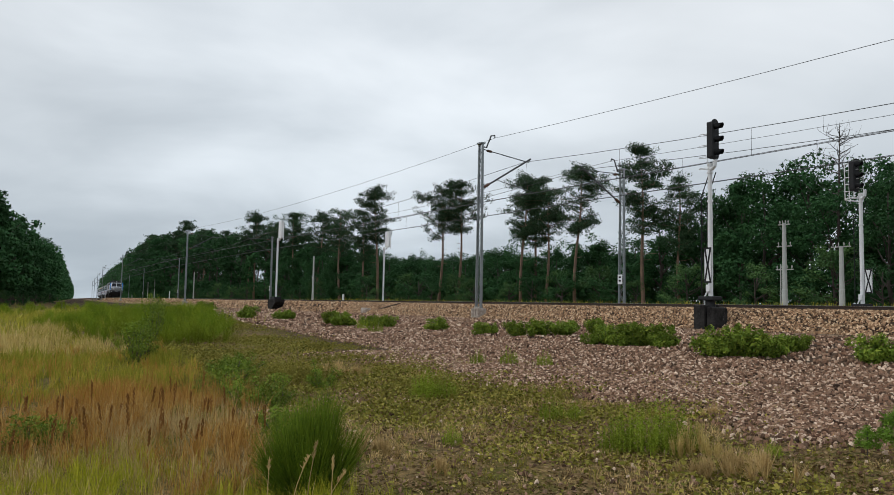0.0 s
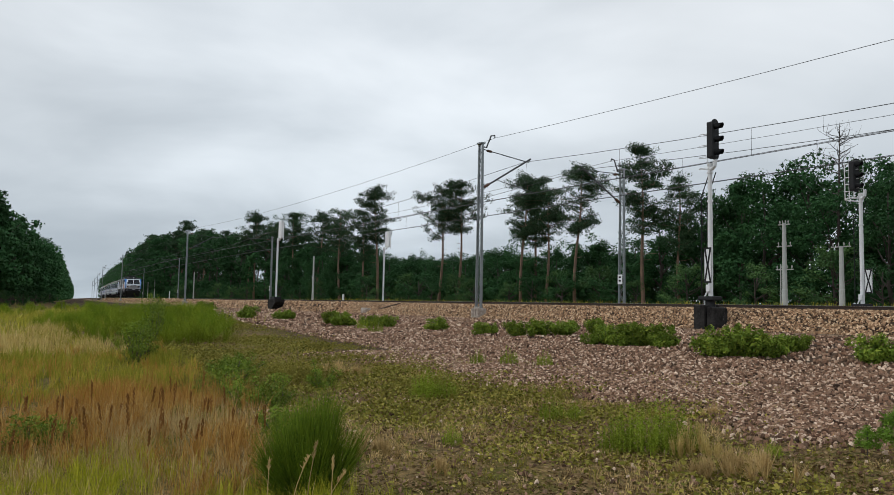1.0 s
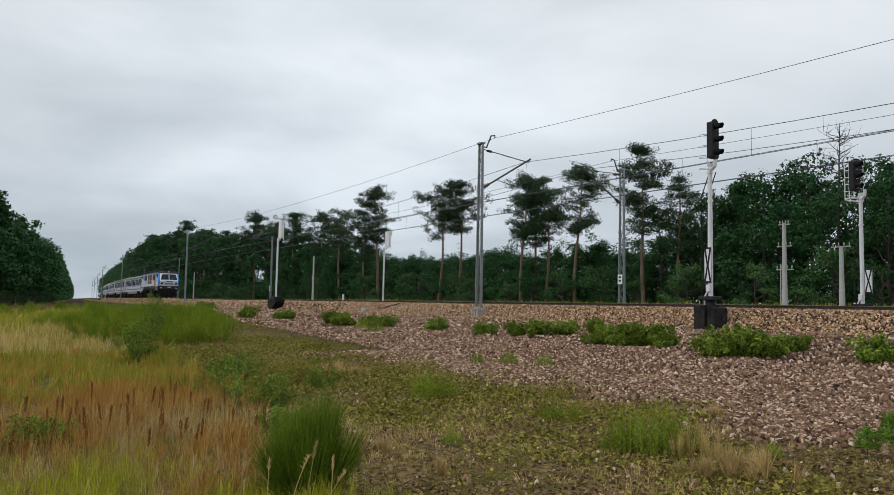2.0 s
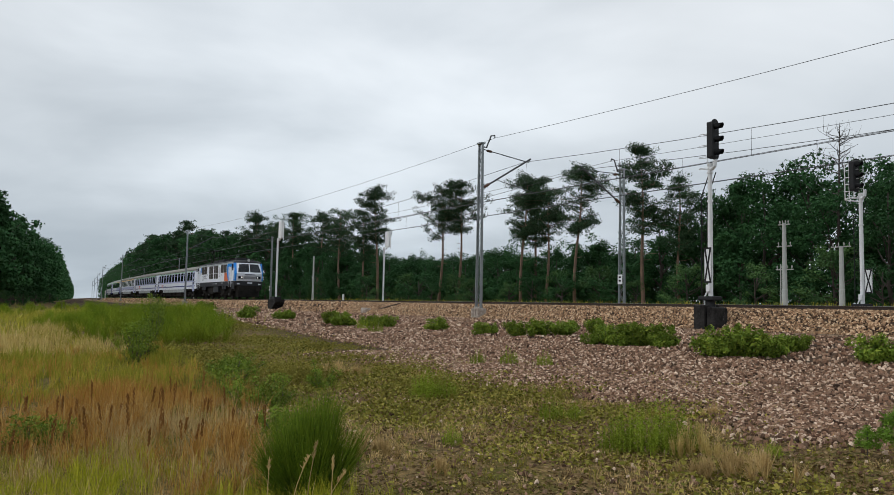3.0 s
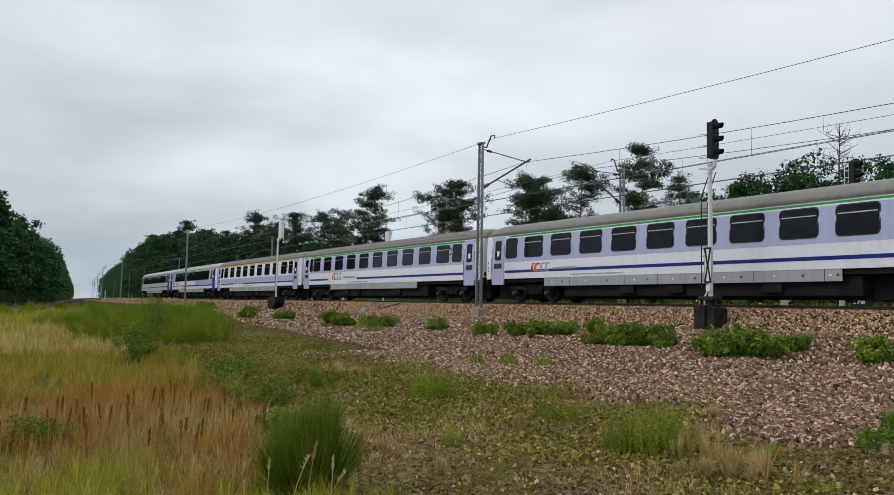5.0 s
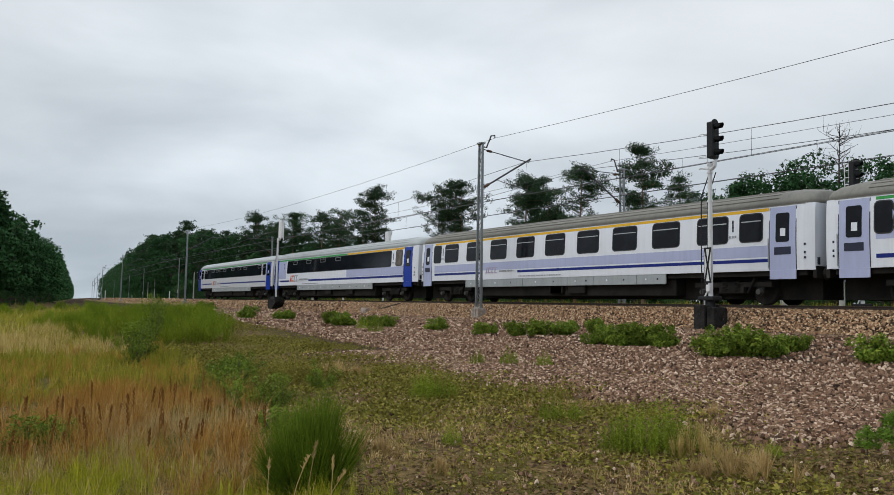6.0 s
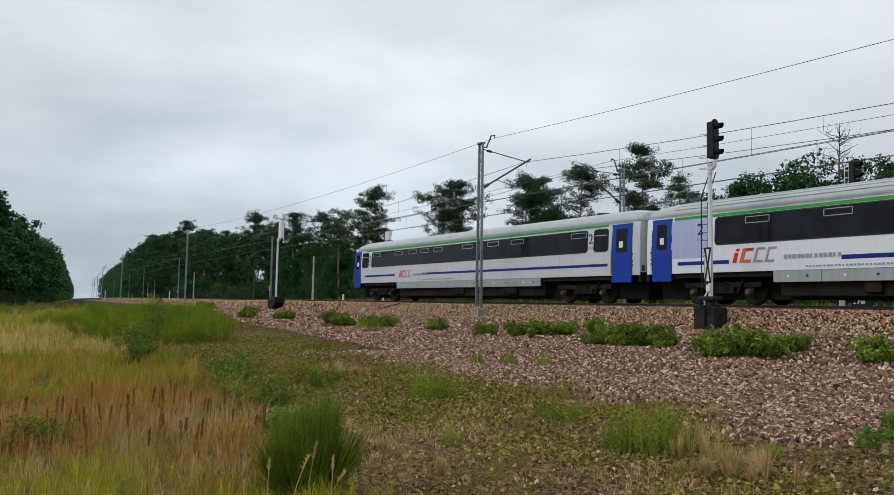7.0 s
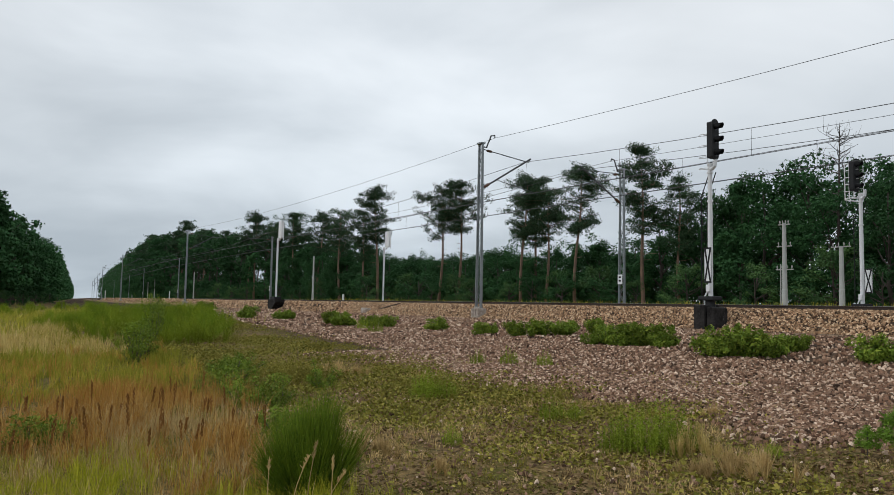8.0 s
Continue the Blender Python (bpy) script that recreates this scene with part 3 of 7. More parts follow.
def signal(kind):
    """A colour-light signal with three lamps on a white post; it faces the coming trains (-x)."""
    e = empty("railway_signal")
    face = 1 if kind != "back" else -1
    near = kind in ("near", "back")
    top = 6.42
    z_post = 4.85
    mast = part("post", tube([(0, 0, 0.25), (0, 0, 2.6), (0, 0, 3.6), (0, 0, z_post)], [0.085, 0.085, 0.075, 0.075], 12), M_SIGWHITE, e)
    for z in (3.55, 4.55, 4.85):
        part("collar", tube([(0, 0, z), (0, 0, z + 0.06)], 0.105, 12), M_SIGWHITE, mast)
    hx = 0.42 if near else -0.1
    hy = -0.10
    # offset arm, housing with a rounded background plate, three hooded lamps
    part("arm", tube([(0, 0, 4.72), (0.16, -0.05, 4.70), (0.30, hy, 4.78), (0.32, hy, 5.0)], 0.06, 8), M_SIGWHITE, e)
    hd = part("signal_head", slab(rounded(0.10, 0.52, 4.98, top, 0.20, 6), hy - 0.02, hy + 0.02), M_SIGBLACK, e, "black three-lamp signal head")
    part("housing", box(0.17, 0.45, hy, hy + 0.26, 5.05, top - 0.08, 0.05), M_SIGBLACK, hd)
    hd.matrix_basis = Matrix.Translation((0.31 if near else -0.12, hy, 0.0 if near else 0)) @ Matrix.Rotation(radians(98), 4, "Z") @ Matrix.Translation((-0.31, -hy, 0))
    for z in (5.22, 5.68, 6.14):
        part("lens", tube([(0.31, hy - 0.02, z), (0.31, hy - 0.035, z)], 0.105, 14), M_LENS, hd)
        hood = bmesh.new()
        n = 10
        ra = []
        for yy, rr in ((hy - 0.02, 0.135), (hy - 0.25, 0.115)):
            ra.append([hood.verts.new((0.31 + rr * math.cos(radians(-20 + 220 * k / n)), yy - (0.0 if yy > hy - 0.1 else 0.06 * math.sin(radians(-20 + 220 * k / n))), z + rr * math.sin(radians(-20 + 220 * k / n)))) for k in range(n + 1)])
        for k in range(n):
            hood.faces.new((ra[0][k], ra[0][k + 1], ra[1][k + 1], ra[1][k]))
        bmesh.ops.solidify(hood, geom=hood.faces[:], thickness=0.012)
        part("hood", hood, M_SIGBLACK, hd)
    # ladder cage behind the head
    for x in (0.0, -0.22):
        part("ladder_rail", tube([(x, 0.16, 4.6), (x, 0.16, 6.2)], 0.014, 5), M_SIGWHITE, e)
    for z in (4.75, 5.15, 5.55, 5.95):
        part("guard_hoop", tube([(0.0, 0.16, z), (-0.24, 0.12, z), (-0.42, -0.05, z), (-0.24, -0.2, z), (0, -0.1, z)], 0.014, 4), M_SIGWHITE, e)
    if not near:
        for x in (-0.85, -0.62, -0.38):
            part("ladder_rail", tube([(x, 0.05, 4.75), (x, 0.05, 6.45)], 0.022, 5), M_SIGWHITE, e)
        for z in (4.8, 5.1, 5.4, 5.7, 6.0, 6.3):
            part("guard_hoop", tube([(-0.85, 0.05, z), (-0.38, 0.05, z)], 0.02, 5), M_SIGWHITE, e)
        part("platform", tube([(-0.85, 0.05, 4.75), (-0.2, 0.0, 4.6), (0, 0, 4.6)], 0.03, 5), M_SIGWHITE, e)
    lad = [(-0.40, 0.02), (-0.22, 0.14)]
    for x, y in lad:
        part("ladder_rail", tube([(x, y, 0.3), (x, y, 3.75), (x + 0.36, y, 4.6)], 0.02, 5), M_SIGBLACK, e)
    for k in range(12):
        z = 0.55 + 0.28 * k
        part("rung", tube([(*lad[0], z), (*lad[1], z)], 0.011, 4), M_SIGBLACK, e)
    cross_board(e, *((0.0, -0.13, 0.72, 1.95, 0.30) if near else (0.36, -0.05, 0.70, 1.72, 0.36)))
    part("junction_box", box(-0.08, 0.1, -0.16, -0.06, 0.42, 0.66, 0.02), M_SIGWHITE, e)
    part("cable", tube([(-0.02, -0.13, 0.45), (-0.14, -0.16, 0.2), (-0.12, -0.16, -0.1), (-0.02, -0.12, -0.3)], 0.028, 6), M_SIGWHITE, e)
    part("foot_plate", box(-0.35, 0.3, -0.25, 0.25, 0.12, 0.26, 0.03), M_SIGBLACK, e)
    part("foot", tube([(0, 0, -0.2), (0, 0, 0.15)], [0.2, 0.14], 10), M_SIGBLACK, e)
    # tarred foundation in rough blocks
    for x0, x1, y0, y1, zt in ((-0.41, 0.06, -0.40, 0.40, -0.05), (0.09, 0.42, -0.34, 0.38, -0.12)):
        bm = box(x0, x1, y0, y1, -1.05, zt, 0.03)
        for v in bm.verts:
            v.co += Vector((noise.noise(v.co * 3.1), noise.noise(v.co * 2.7 + Vector((5, 0, 0))), noise.noise(v.co * 3.3))) * 0.035
        part("foundation_block", bm, M_TAR, e)
    tagged(e, "white railway signal post with black unlit head and board", "railway signal", "railway signals")
    return e


sig = signal("near")
sig.matrix_world = pose(-18.2, 22.2, 0.0)
sig_far = signal("far")
sig_far.matrix_world = pose(-18.6, 32.2, -0.1, 0, 0, -12)


def back_signal():
    """A signal for the other direction: its pale back and the slim rounded frame of its screen."""
    e = empty("railway_signal")
    part("post", tube([(0, 0, 0.0), (0, 0, 5.0)], 0.085, 12), M_SIGWHITE, e)
    part("arm", tube([(0, 0, 4.85), (0.45, 0, 4.8), (0.6, 0, 4.95)], 0.06, 8), M_SIGWHITE, e)
    hd = part("signal_head", slab(rounded(0.25, 0.95, 4.95, 6.4, 0.12, 4), -0.06, 0.10), M_SIGWHITE, e, "pale back of a signal head")
    part("screen", slab(rounded(0.17, 0.62, 4.9, 6.45, 0.16, 4), 0.11, 0.14), M_SIGBLACK, hd)
    part("ladder_rail", tube([(1.02, 0.1, 4.8), (1.02, 0.1, 6.4)], 0.03, 5), M_SIGWHITE, e)
    part("ladder_rail", tube([(0.0, -0.1, 0.3), (0.0, -0.1, 4.9)], 0.02, 5), M_SIGBLACK, e)
    part("foot_plate", box(-0.5, 0.5, -0.3, 0.3, -0.05, 0.2, 0.03), M_SIGBLACK, e)
    bm = bmesh.new()
    add_slab(bm, [(-0.75, -0.95), (-0.15, -1.0), (0.95, -0.25), (1.0, -0.02), (-0.75, -0.02)], -0.4, 0.4)
    bmesh.ops.recalc_face_normals(bm, faces=bm.faces)
    part("foundation_block", bm, M_TAR, e)
    tagged(e, "railway signal seen from behind on a dark foundation", "railway signal", "railway signals")
    return e


bs = back_signal()
bs.matrix_world = pose(-61.9, 22.2 + bend(-61.9), 0.0)
fs = copy_thing(bs, pose(-62.2, 32.2 + bend(-62.2), -0.15))
fs["label"] = "slim railway signal beyond the far track"


M_POLE = worn("pale_spun_concrete", (0.46, 0.47, 0.45), (0.36, 0.36, 0.34), 0.85, 0, 1.2, 25)


def concrete_pole(h, arms):
    e = empty("telegraph_pole")
    bm = bmesh.new()
    add_tube(bm, [(0, 0, -0.7), (0, 0, 0.9), (0, 0, 0.92), (0, 0, h)], [0.15, 0.14, 0.125, 0.095], 8)
    part("shaft", bm, M_POLE, e)
    for z, w in arms:
        a = part("cross_arm", box(-w, w, -0.03, 0.03, z, z + 0.05), M_CONC, e)
        n = 4
        for i in range(n):
            x = -w + 0.08 + (2 * w - 0.16) * i / (n - 1)
            part("insulator", tube([(x, 0, z + 0.06), (x, 0, z + 0.12), (x, 0, z + 0.16), (x, 0, z + 0.24)], [0.015, 0.03, 0.035, 0.02], 7), M_CONC, a)
    tagged(e, "slim concrete telegraph pole with short cross arms", "telegraph pole", "telegraph poles")
    return e


pole = concrete_pole(4.3, ((4.22, 0.32), (3.1, 0.42), (1.9, 0.5)))
pole.matrix_world = on_line(-24.85, 36.0)
stay = tube([(-0.24, 0, -0.7), (-0.22, 0, 2.2)], 0.03, 6)
part("stay", stay, M_POLE, pole)
pole2 = concrete_pole(3.05, ((3.0, 0.5),))
pole2.matrix_world = on_line(-22.4, 37.0)
pole3 = concrete_pole(5.35, ())
pole3.matrix_world = on_line(-88.9, 36.0)
for x in (-159.0, -226.6, -250.0, -330.0):
    copy_thing(pole3, on_line(x, 36.0))


def marker_post(x, off, h):
    o = part("marker_post", box(-0.09, 0.09, -0.09, 0.09, -0.7, h, 0.02), M_SIGWHITE)
    o.matrix_world = on_line(x, off)
    tagged(o, "short white concrete marker post beside the line", "marker post", "marker posts")


for x, off, h in ((-170.0, 33.0, 1.6), (-215.0, 23.0, 1.8), (-75.0, 34.0, 0.7)):
    marker_post(x, off, h)
# cable box and loose rod on the ballast slope
cb = part("cable_box", box(-0.3, 0.3, -0.2, 0.2, 0, 0.36, 0.04), M_FOOT)
cb.matrix_world = pose(-45.5, 22.4, -0.85, 0, 0, 10)
tagged(cb, "small stained concrete cable box on the ballast slope", "cable box")
rod = part("loose_rod", tube([(0, 0, 0.05), (1.2, 0.35, 0.35), (2.6, 0.75, 0.66)], 0.03, 6), M_RAIL)
rod.matrix_world = pose(-45.0, 22.45, -0.82)
tagged(rod, "rusty rod lying up the ballast slope", "rod")
# ---------------------------------------------------------------- trees, shrubs and grass
M_BARK = worn("grey_bark", (0.075, 0.06, 0.05), (0.045, 0.037, 0.03), 0.9, 0, 1.5, 12, 0.5)
M_PINEBARK = worn("red_pine_bark", (0.22, 0.135, 0.085), (0.10, 0.07, 0.052), 0.9, 0, 0.8, 9, 0.5)
M_NEEDLE = leafy("pine_needles", (0.025, 0.056, 0.025), (0.055, 0.095, 0.043), (0.036, 0.074, 0.036))
M_LEAF = leafy("broad_leaves", (0.020, 0.064, 0.021), (0.053, 0.134, 0.045), (0.031, 0.085, 0.032))
M_LEAF2 = leafy("young_leaves", (0.045, 0.104, 0.027), (0.095, 0.170, 0.055), (0.057, 0.117, 0.045))
M_BROOM = leafy("broom_twigs", (0.07, 0.135, 0.008), (0.28, 0.37, 0.025), (0.15, 0.225, 0.014))
M_SAPLING = leafy("sapling_leaves", (0.073, 0.136, 0.016), (0.234, 0.288, 0.037), (0.127, 0.194, 0.025))
M_LIME = leafy("fresh_shoots", (0.121, 0.187, 0.013), (0.286, 0.341, 0.037), (0.187, 0.248, 0.022))
M_GRASS = leafy("olive_grass", (0.150, 0.178, 0.018), (0.547, 0.451, 0.066), (0.273, 0.280, 0.032))
M_RUST = leafy("rusty_dry_grass", (0.24, 0.105, 0.022), (0.68, 0.43, 0.125), (0.44, 0.225, 0.050))
M_STRAW = leafy("pale_straw", (0.340, 0.235, 0.094), (0.619, 0.456, 0.213), (0.417, 0.295, 0.126))
M_GREENGRASS = leafy("green_grass", (0.185, 0.224, 0.013), (0.619, 0.553, 0.053), (0.355, 0.363, 0.029))
M_LITTER = leafy("dead_leaf_litter", (0.103, 0.064, 0.029), (0.349, 0.244, 0.125), (0.174, 0.108, 0.050))
M_HERB = leafy("low_herbs", (0.085, 0.095, 0.015), (0.366, 0.305, 0.067), (0.189, 0.177, 0.032))
M_BUFF = leafy("buff_grass", (0.317, 0.232, 0.073), (0.659, 0.512, 0.207), (0.415, 0.317, 0.110))
M_SORREL = leafy("brown_seed_heads", (0.14, 0.062, 0.018), (0.28, 0.14, 0.04), (0.20, 0.09, 0.026))


def leaf_cards(rnd, centres, n_each, spread, size, droop=0.0, flat=0.6):
    """Small bent leaf blades round many centres: arrays of verts and faces."""
    c = np.repeat(centres, n_each, axis=0)
    n = len(c)
    off = rnd.normal(0, 1, (n, 3))
    off /= np.linalg.norm(off, axis=1, keepdims=True) + 1e-9
    off *= (rnd.random((n, 1)) ** 0.5) * spread * np.array([1, 1, flat])
    p = c + off
    u = rnd.normal(0, 1, (n, 3))
    u[:, 2] -= droop
    u /= np.linalg.norm(u, axis=1, keepdims=True)
    w = np.cross(u, rnd.normal(0, 1, (n, 3)))
    w /= np.linalg.norm(w, axis=1, keepdims=True) + 1e-9
    s = rnd.uniform(size[0], size[1], (n, 1))
    a = p - u * s * 0.5
    b = p + w * s * 0.42
    d = p + u * s * 0.6
    e = p - w * s * 0.42
    v = np.stack([a, b, d, e], 1).reshape(-1, 3)
    f = np.arange(4 * n).reshape(-1, 4)
    return v, f


def leaf_tris(rnd, centres, n_each, spread, size, flat=0.75, up=0.5, wild=0.7, slim=0.4):
    """Small pointed leaves round many centres, each turned outwards from its own clump: arrays of verts and faces."""
    c = np.repeat(centres, n_each, axis=0)
    n = len(c)
    d = rnd.normal(0, 1, (n, 3))
    d /= np.linalg.norm(d, axis=1, keepdims=True) + 1e-9
    p = c + d * (rnd.random((n, 1)) ** 0.45) * spread * np.array([1, 1, flat])
    nrm = d + np.array([0, 0, up]) + rnd.normal(0, wild, (n, 3))
    t = np.cross(nrm, rnd.normal(0, 1, (n, 3)))
    t /= np.linalg.norm(t, axis=1, keepdims=True) + 1e-9
    b = np.cross(nrm, t)
    b /= np.linalg.norm(b, axis=1, keepdims=True) + 1e-9
    s = rnd.uniform(size[0], size[1], (n, 1))
    v = np.stack([p + t * s * 0.6, p - t * s * 0.4 + b * s * slim, p - t * s * 0.4 - b * s * slim], 1).reshape(-1, 3)
    return v, np.arange(3 * n).reshape(-1, 3)


def limb(bm, a, b, r0, r1, rnd, wob=0.08, n=4, sides=5):
    a, b = Vector(a), Vector(b)
    L = (b - a).length
    pts, rad = [], []
    for i in range(n + 1):
        t = i / n
        q = a.lerp(b, t)
        if 0 < i < n:
            q += Vector(rnd.normal(0, wob * L / n, 3))
        pts.append(q)
        rad.append(r0 + (r1 - r0) * t)
    add_tube(bm, pts, rad, sides, cap=False)
    return pts


def pine(seed, h=14.0, crown=0.45, width=2.6, per=34, size=(0.11, 0.26)):
    """A Scots pine: a tall bare reddish trunk with an open, layered crown. Built about h metres high."""
    rnd = np.random.default_rng(seed)
    e = empty("pine_tree")
    tb = bmesh.new()
    centres = []
    lean = rnd.normal(0, 0.012, 2)
    pts = [Vector((lean[0] * z + 0.12 * math.sin(z * 0.5 + seed), lean[1] * z + 0.1 * math.sin(z * 0.4 + 2 * seed), z)) for z in np.linspace(-0.8, h * 0.97, 14)]
    add_tube(tb, pts, list(np.linspace(0.19, 0.035, 14)), 7, cap=False)
    z = h * (1 - crown)
    for k in range(3):
        zz = h * rnd.uniform(0.3, 1 - crown)
        a = rnd.uniform(0, 6.28)
        q = pts[0].lerp(pts[-1], zz / h)
        limb(tb, q, q + Vector((math.cos(a), math.sin(a), 0.1)) * rnd.uniform(0.6, 1.3), 0.03, 0.008, rnd)
    while z < h * 0.99:
        t = (z - h * (1 - crown)) / (h * crown)
        reach = width * (0.30 + 0.95 * math.sin(math.pi * min(1, 0.12 + 0.66 * t))) * (1 - 0.6 * t ** 4) * rnd.uniform(0.5, 1.05)
        base = Vector(np.interp(z, [p.z for p in pts], [p.x for p in pts]) * Vector((1, 0, 0)) + Vector((0, np.interp(z, [p.z for p in pts], [p.y for p in pts]), z)))
        for k in range(rnd.integers(2, 5)):
            a = rnd.uniform(0, 6.28)
            r = reach * rnd.uniform(0.55, 1.0)
            tip = base + Vector((math.cos(a) * r, math.sin(a) * r, r * rnd.uniform(0.1, 0.75) * (1 - 0.5 * t)))
            bp = limb(tb, base, tip, 0.045 * (1.2 - t), 0.012, rnd, 0.16)
            for q in bp[1:]:
                for _ in range(3):
                    centres.append(np.array(q) + rnd.normal(0, 0.26, 3) * np.array([1.3, 1.3, 0.55]) + np.array([0, 0, 0.08]))
            for _ in range(2):
                q = Vector(bp[-2]).lerp(Vector(bp[-1]), rnd.random())
                side = q + Vector(rnd.normal(0, 0.32, 3)) + Vector((0, 0, 0.12))
                limb(tb, q, side, 0.014, 0.006, rnd, 0.1, 2, 4)
                centres.append(np.array(side))
        z += h * crown / 10 * rnd.uniform(0.6, 1.4)
    centres.append(np.array(pts[-1]))
    part("trunk", tb, M_PINEBARK, e, smooth=True)
    v, f = leaf_tris(rnd, np.array(centres), per, 0.46, size, 0.7, 0.7, 0.8, 0.19)
    cr = new("crown", mesh_np("crown", v, f, M_NEEDLE))
    cr.parent = e
    tagged(e, "tall Scots pine with a bare reddish trunk and open crown", "pine tree", "pines at the forest edge")
    return e


def broadleaf(seed, h=10.0, r=3.0, leaf=None, low=0.12, name="broadleaf_tree", label="dense dark green broadleaf tree at the forest edge", n_clump=190, per=52, size=(0.10, 0.22)):
    """A broad-crowned tree: forked trunk, limbs, and many leaf clumps in uneven lobes."""
    rnd = np.random.default_rng(seed)
    e = empty(name)
    tb = bmesh.new()
    top = Vector((rnd.normal(0, 0.2), rnd.normal(0, 0.2), h * 0.8))
    limb(tb, (0, 0, -0.8), top, 0.17 * h / 10, 0.04, rnd, 0.05, 6, 7)
    lobes = []
    for k in range(11):
        t = rnd.uniform(low, 0.95)
        a = rnd.uniform(0, 6.28)
        rr = r * (0.35 + 0.65 * math.sin(math.pi * min(1.0, 0.25 + 0.72 * t))) * rnd.uniform(0.45, 0.95)
        q = Vector((math.cos(a) * rr, math.sin(a) * rr, h * (0.10 + 0.78 * t)))
        limb(tb, (0, 0, h * max(0.1, 0.1 + 0.6 * t - 0.1)), q, 0.06, 0.015, rnd, 0.12, 4)
        lobes.append((np.array(q), rnd.uniform(0.26, 0.42) * r))
    lobes.append((np.array(top) + np.array([0, 0, h * 0.06]), 0.34 * r))
    centres = []
    for _ in range(n_clump):
        c, rad = lobes[rnd.integers(len(lobes))]
        d = rnd.normal(0, 1, 3)
        d /= np.linalg.norm(d)
        p = c + d * rad * rnd.uniform(0.55, 1.08) * np.array([1, 1, 0.85])
        if p[2] > 0.2:
            centres.append(p)
    part("trunk", tb, M_BARK, e, smooth=True)
    k = leaf or M_LEAF
    v, f = leaf_tris(rnd, np.array(centres), per, 0.44 * r / 3 + 0.1, size, 0.8, 0.5, 0.6, 0.42)
    cr = new("crown", mesh_np("crown", v, f, k))
    cr.parent = e
    tagged(e, label, "tree", "trees of the forest edge")
    return e


def bare_tree():
    rnd = np.random.default_rng(77)
    e = empty("dead_tree")
    tb = bmesh.new()
    pts = limb(tb, (0, 0, -0.8), (0.2, 0.1, 13.0), 0.16, 0.02, rnd, 0.02, 12, 6)
    for k in range(34):
        z = rnd.uniform(6.5, 12.6)
        a = rnd.uniform(0, 6.28)
        q = Vector((0.2 * z / 13, 0.1 * z / 13, z))
        L = rnd.uniform(0.7, 1.9) * (1.25 - (z - 6.5) / 10)
        tip = q + Vector((math.cos(a) * L, math.sin(a) * L, 0.55 * L))
        bp = limb(tb, q, tip, 0.035, 0.010, rnd, 0.12)
        for _ in range(4):
            b = bp[rnd.integers(1, 5)]
            limb(tb, b, b + Vector(rnd.normal(0, 0.35, 3)) + Vector((0, 0, 0.3)), 0.014, 0.006, rnd, 0.1, 2, 4)
    part("trunk", tb, M_BARK, e)
    return tagged(e, "bare dead tree with thin grey branches", "dead tree")


def place(ob, x, off, scale, turn, first, dz=0.0):
    """Set a tree on the ground beside the line; the first use takes the built one, the rest are copies."""
    y = off + bend(x)
    m = Matrix.LocRotScale((x, y, ground_z(x, y) + dz), Euler((0, 0, turn)), None)
    if isinstance(scale, (int, float)):
        scale = (scale, scale, scale)
    if first:
        ob.matrix_world = m
        ob.scale = scale
        return ob
    keep = ob.scale.copy()
    ob.scale = scale
    c = copy_thing(ob, m)
    ob.scale = keep
    return c


class Stock:
    """A few built trees, used in turn."""

    def __init__(self, made):
        self.made, self.turn, self.used = made, 0, set()

    def put(self, k, x, off, height, base, turn, wide=1.0):
        if k is None:
            k, self.turn = self.turn, self.turn + 1
        k %= len(self.made)
        s = height / base
        first = k not in self.used
        self.used.add(k)
        return place(self.made[k], x, off, (s * wide, s * wide, s), turn, first)


FAR_PINES = Stock([pine(s, 14.0, c, w, 16, (0.2, 0.42)) for s, c, w in ((45, 0.50, 2.6), (46, 0.58, 2.8))])
PINES = Stock([pine(s, 14.0, c, w) for s, c, w in ((3, 0.46, 2.6), (8, 0.42, 2.9), (15, 0.52, 2.5), (21, 0.40, 3.0), (34, 0.56, 2.4))])
# the pines that stand out, one by one: place along, off the line, height
for k, (x, off, h) in enumerate([(-48.0, 50.0, 13.7), (-45.9, 52.0, 11.3), (-56.9, 50.0, 13.3), (-65.5, 50.0, 13.6), (-68.2, 54.0, 13.9), (-62.5, 51.0, 12.0), (-82.1, 50.0, 14.3), (-79.2, 51.0, 14.6), (-98.9, 49.5, 16.0),
                                 (-105.0, 50.0, 13.4), (-115.4, 50.5, 15.0), (-119.5, 52.0, 13.6), (-130.0, 52.0, 15.6), (-140.6, 51.0, 16.6), (-158.2, 48.0, 18.0), (-151.0, 51.0, 15.5)]):
    xn = 0.87 * x
    PINES.put((2, 4, 0, 0, 2, 1, 1, 3, 0, 2, 1, 4, 0, 3, 0, 2)[k], xn, 0.87 * (off + bend(x)) - bend(xn), 0.87 * (h + 0.3), 14.0, 0.7 * k, 1.08)

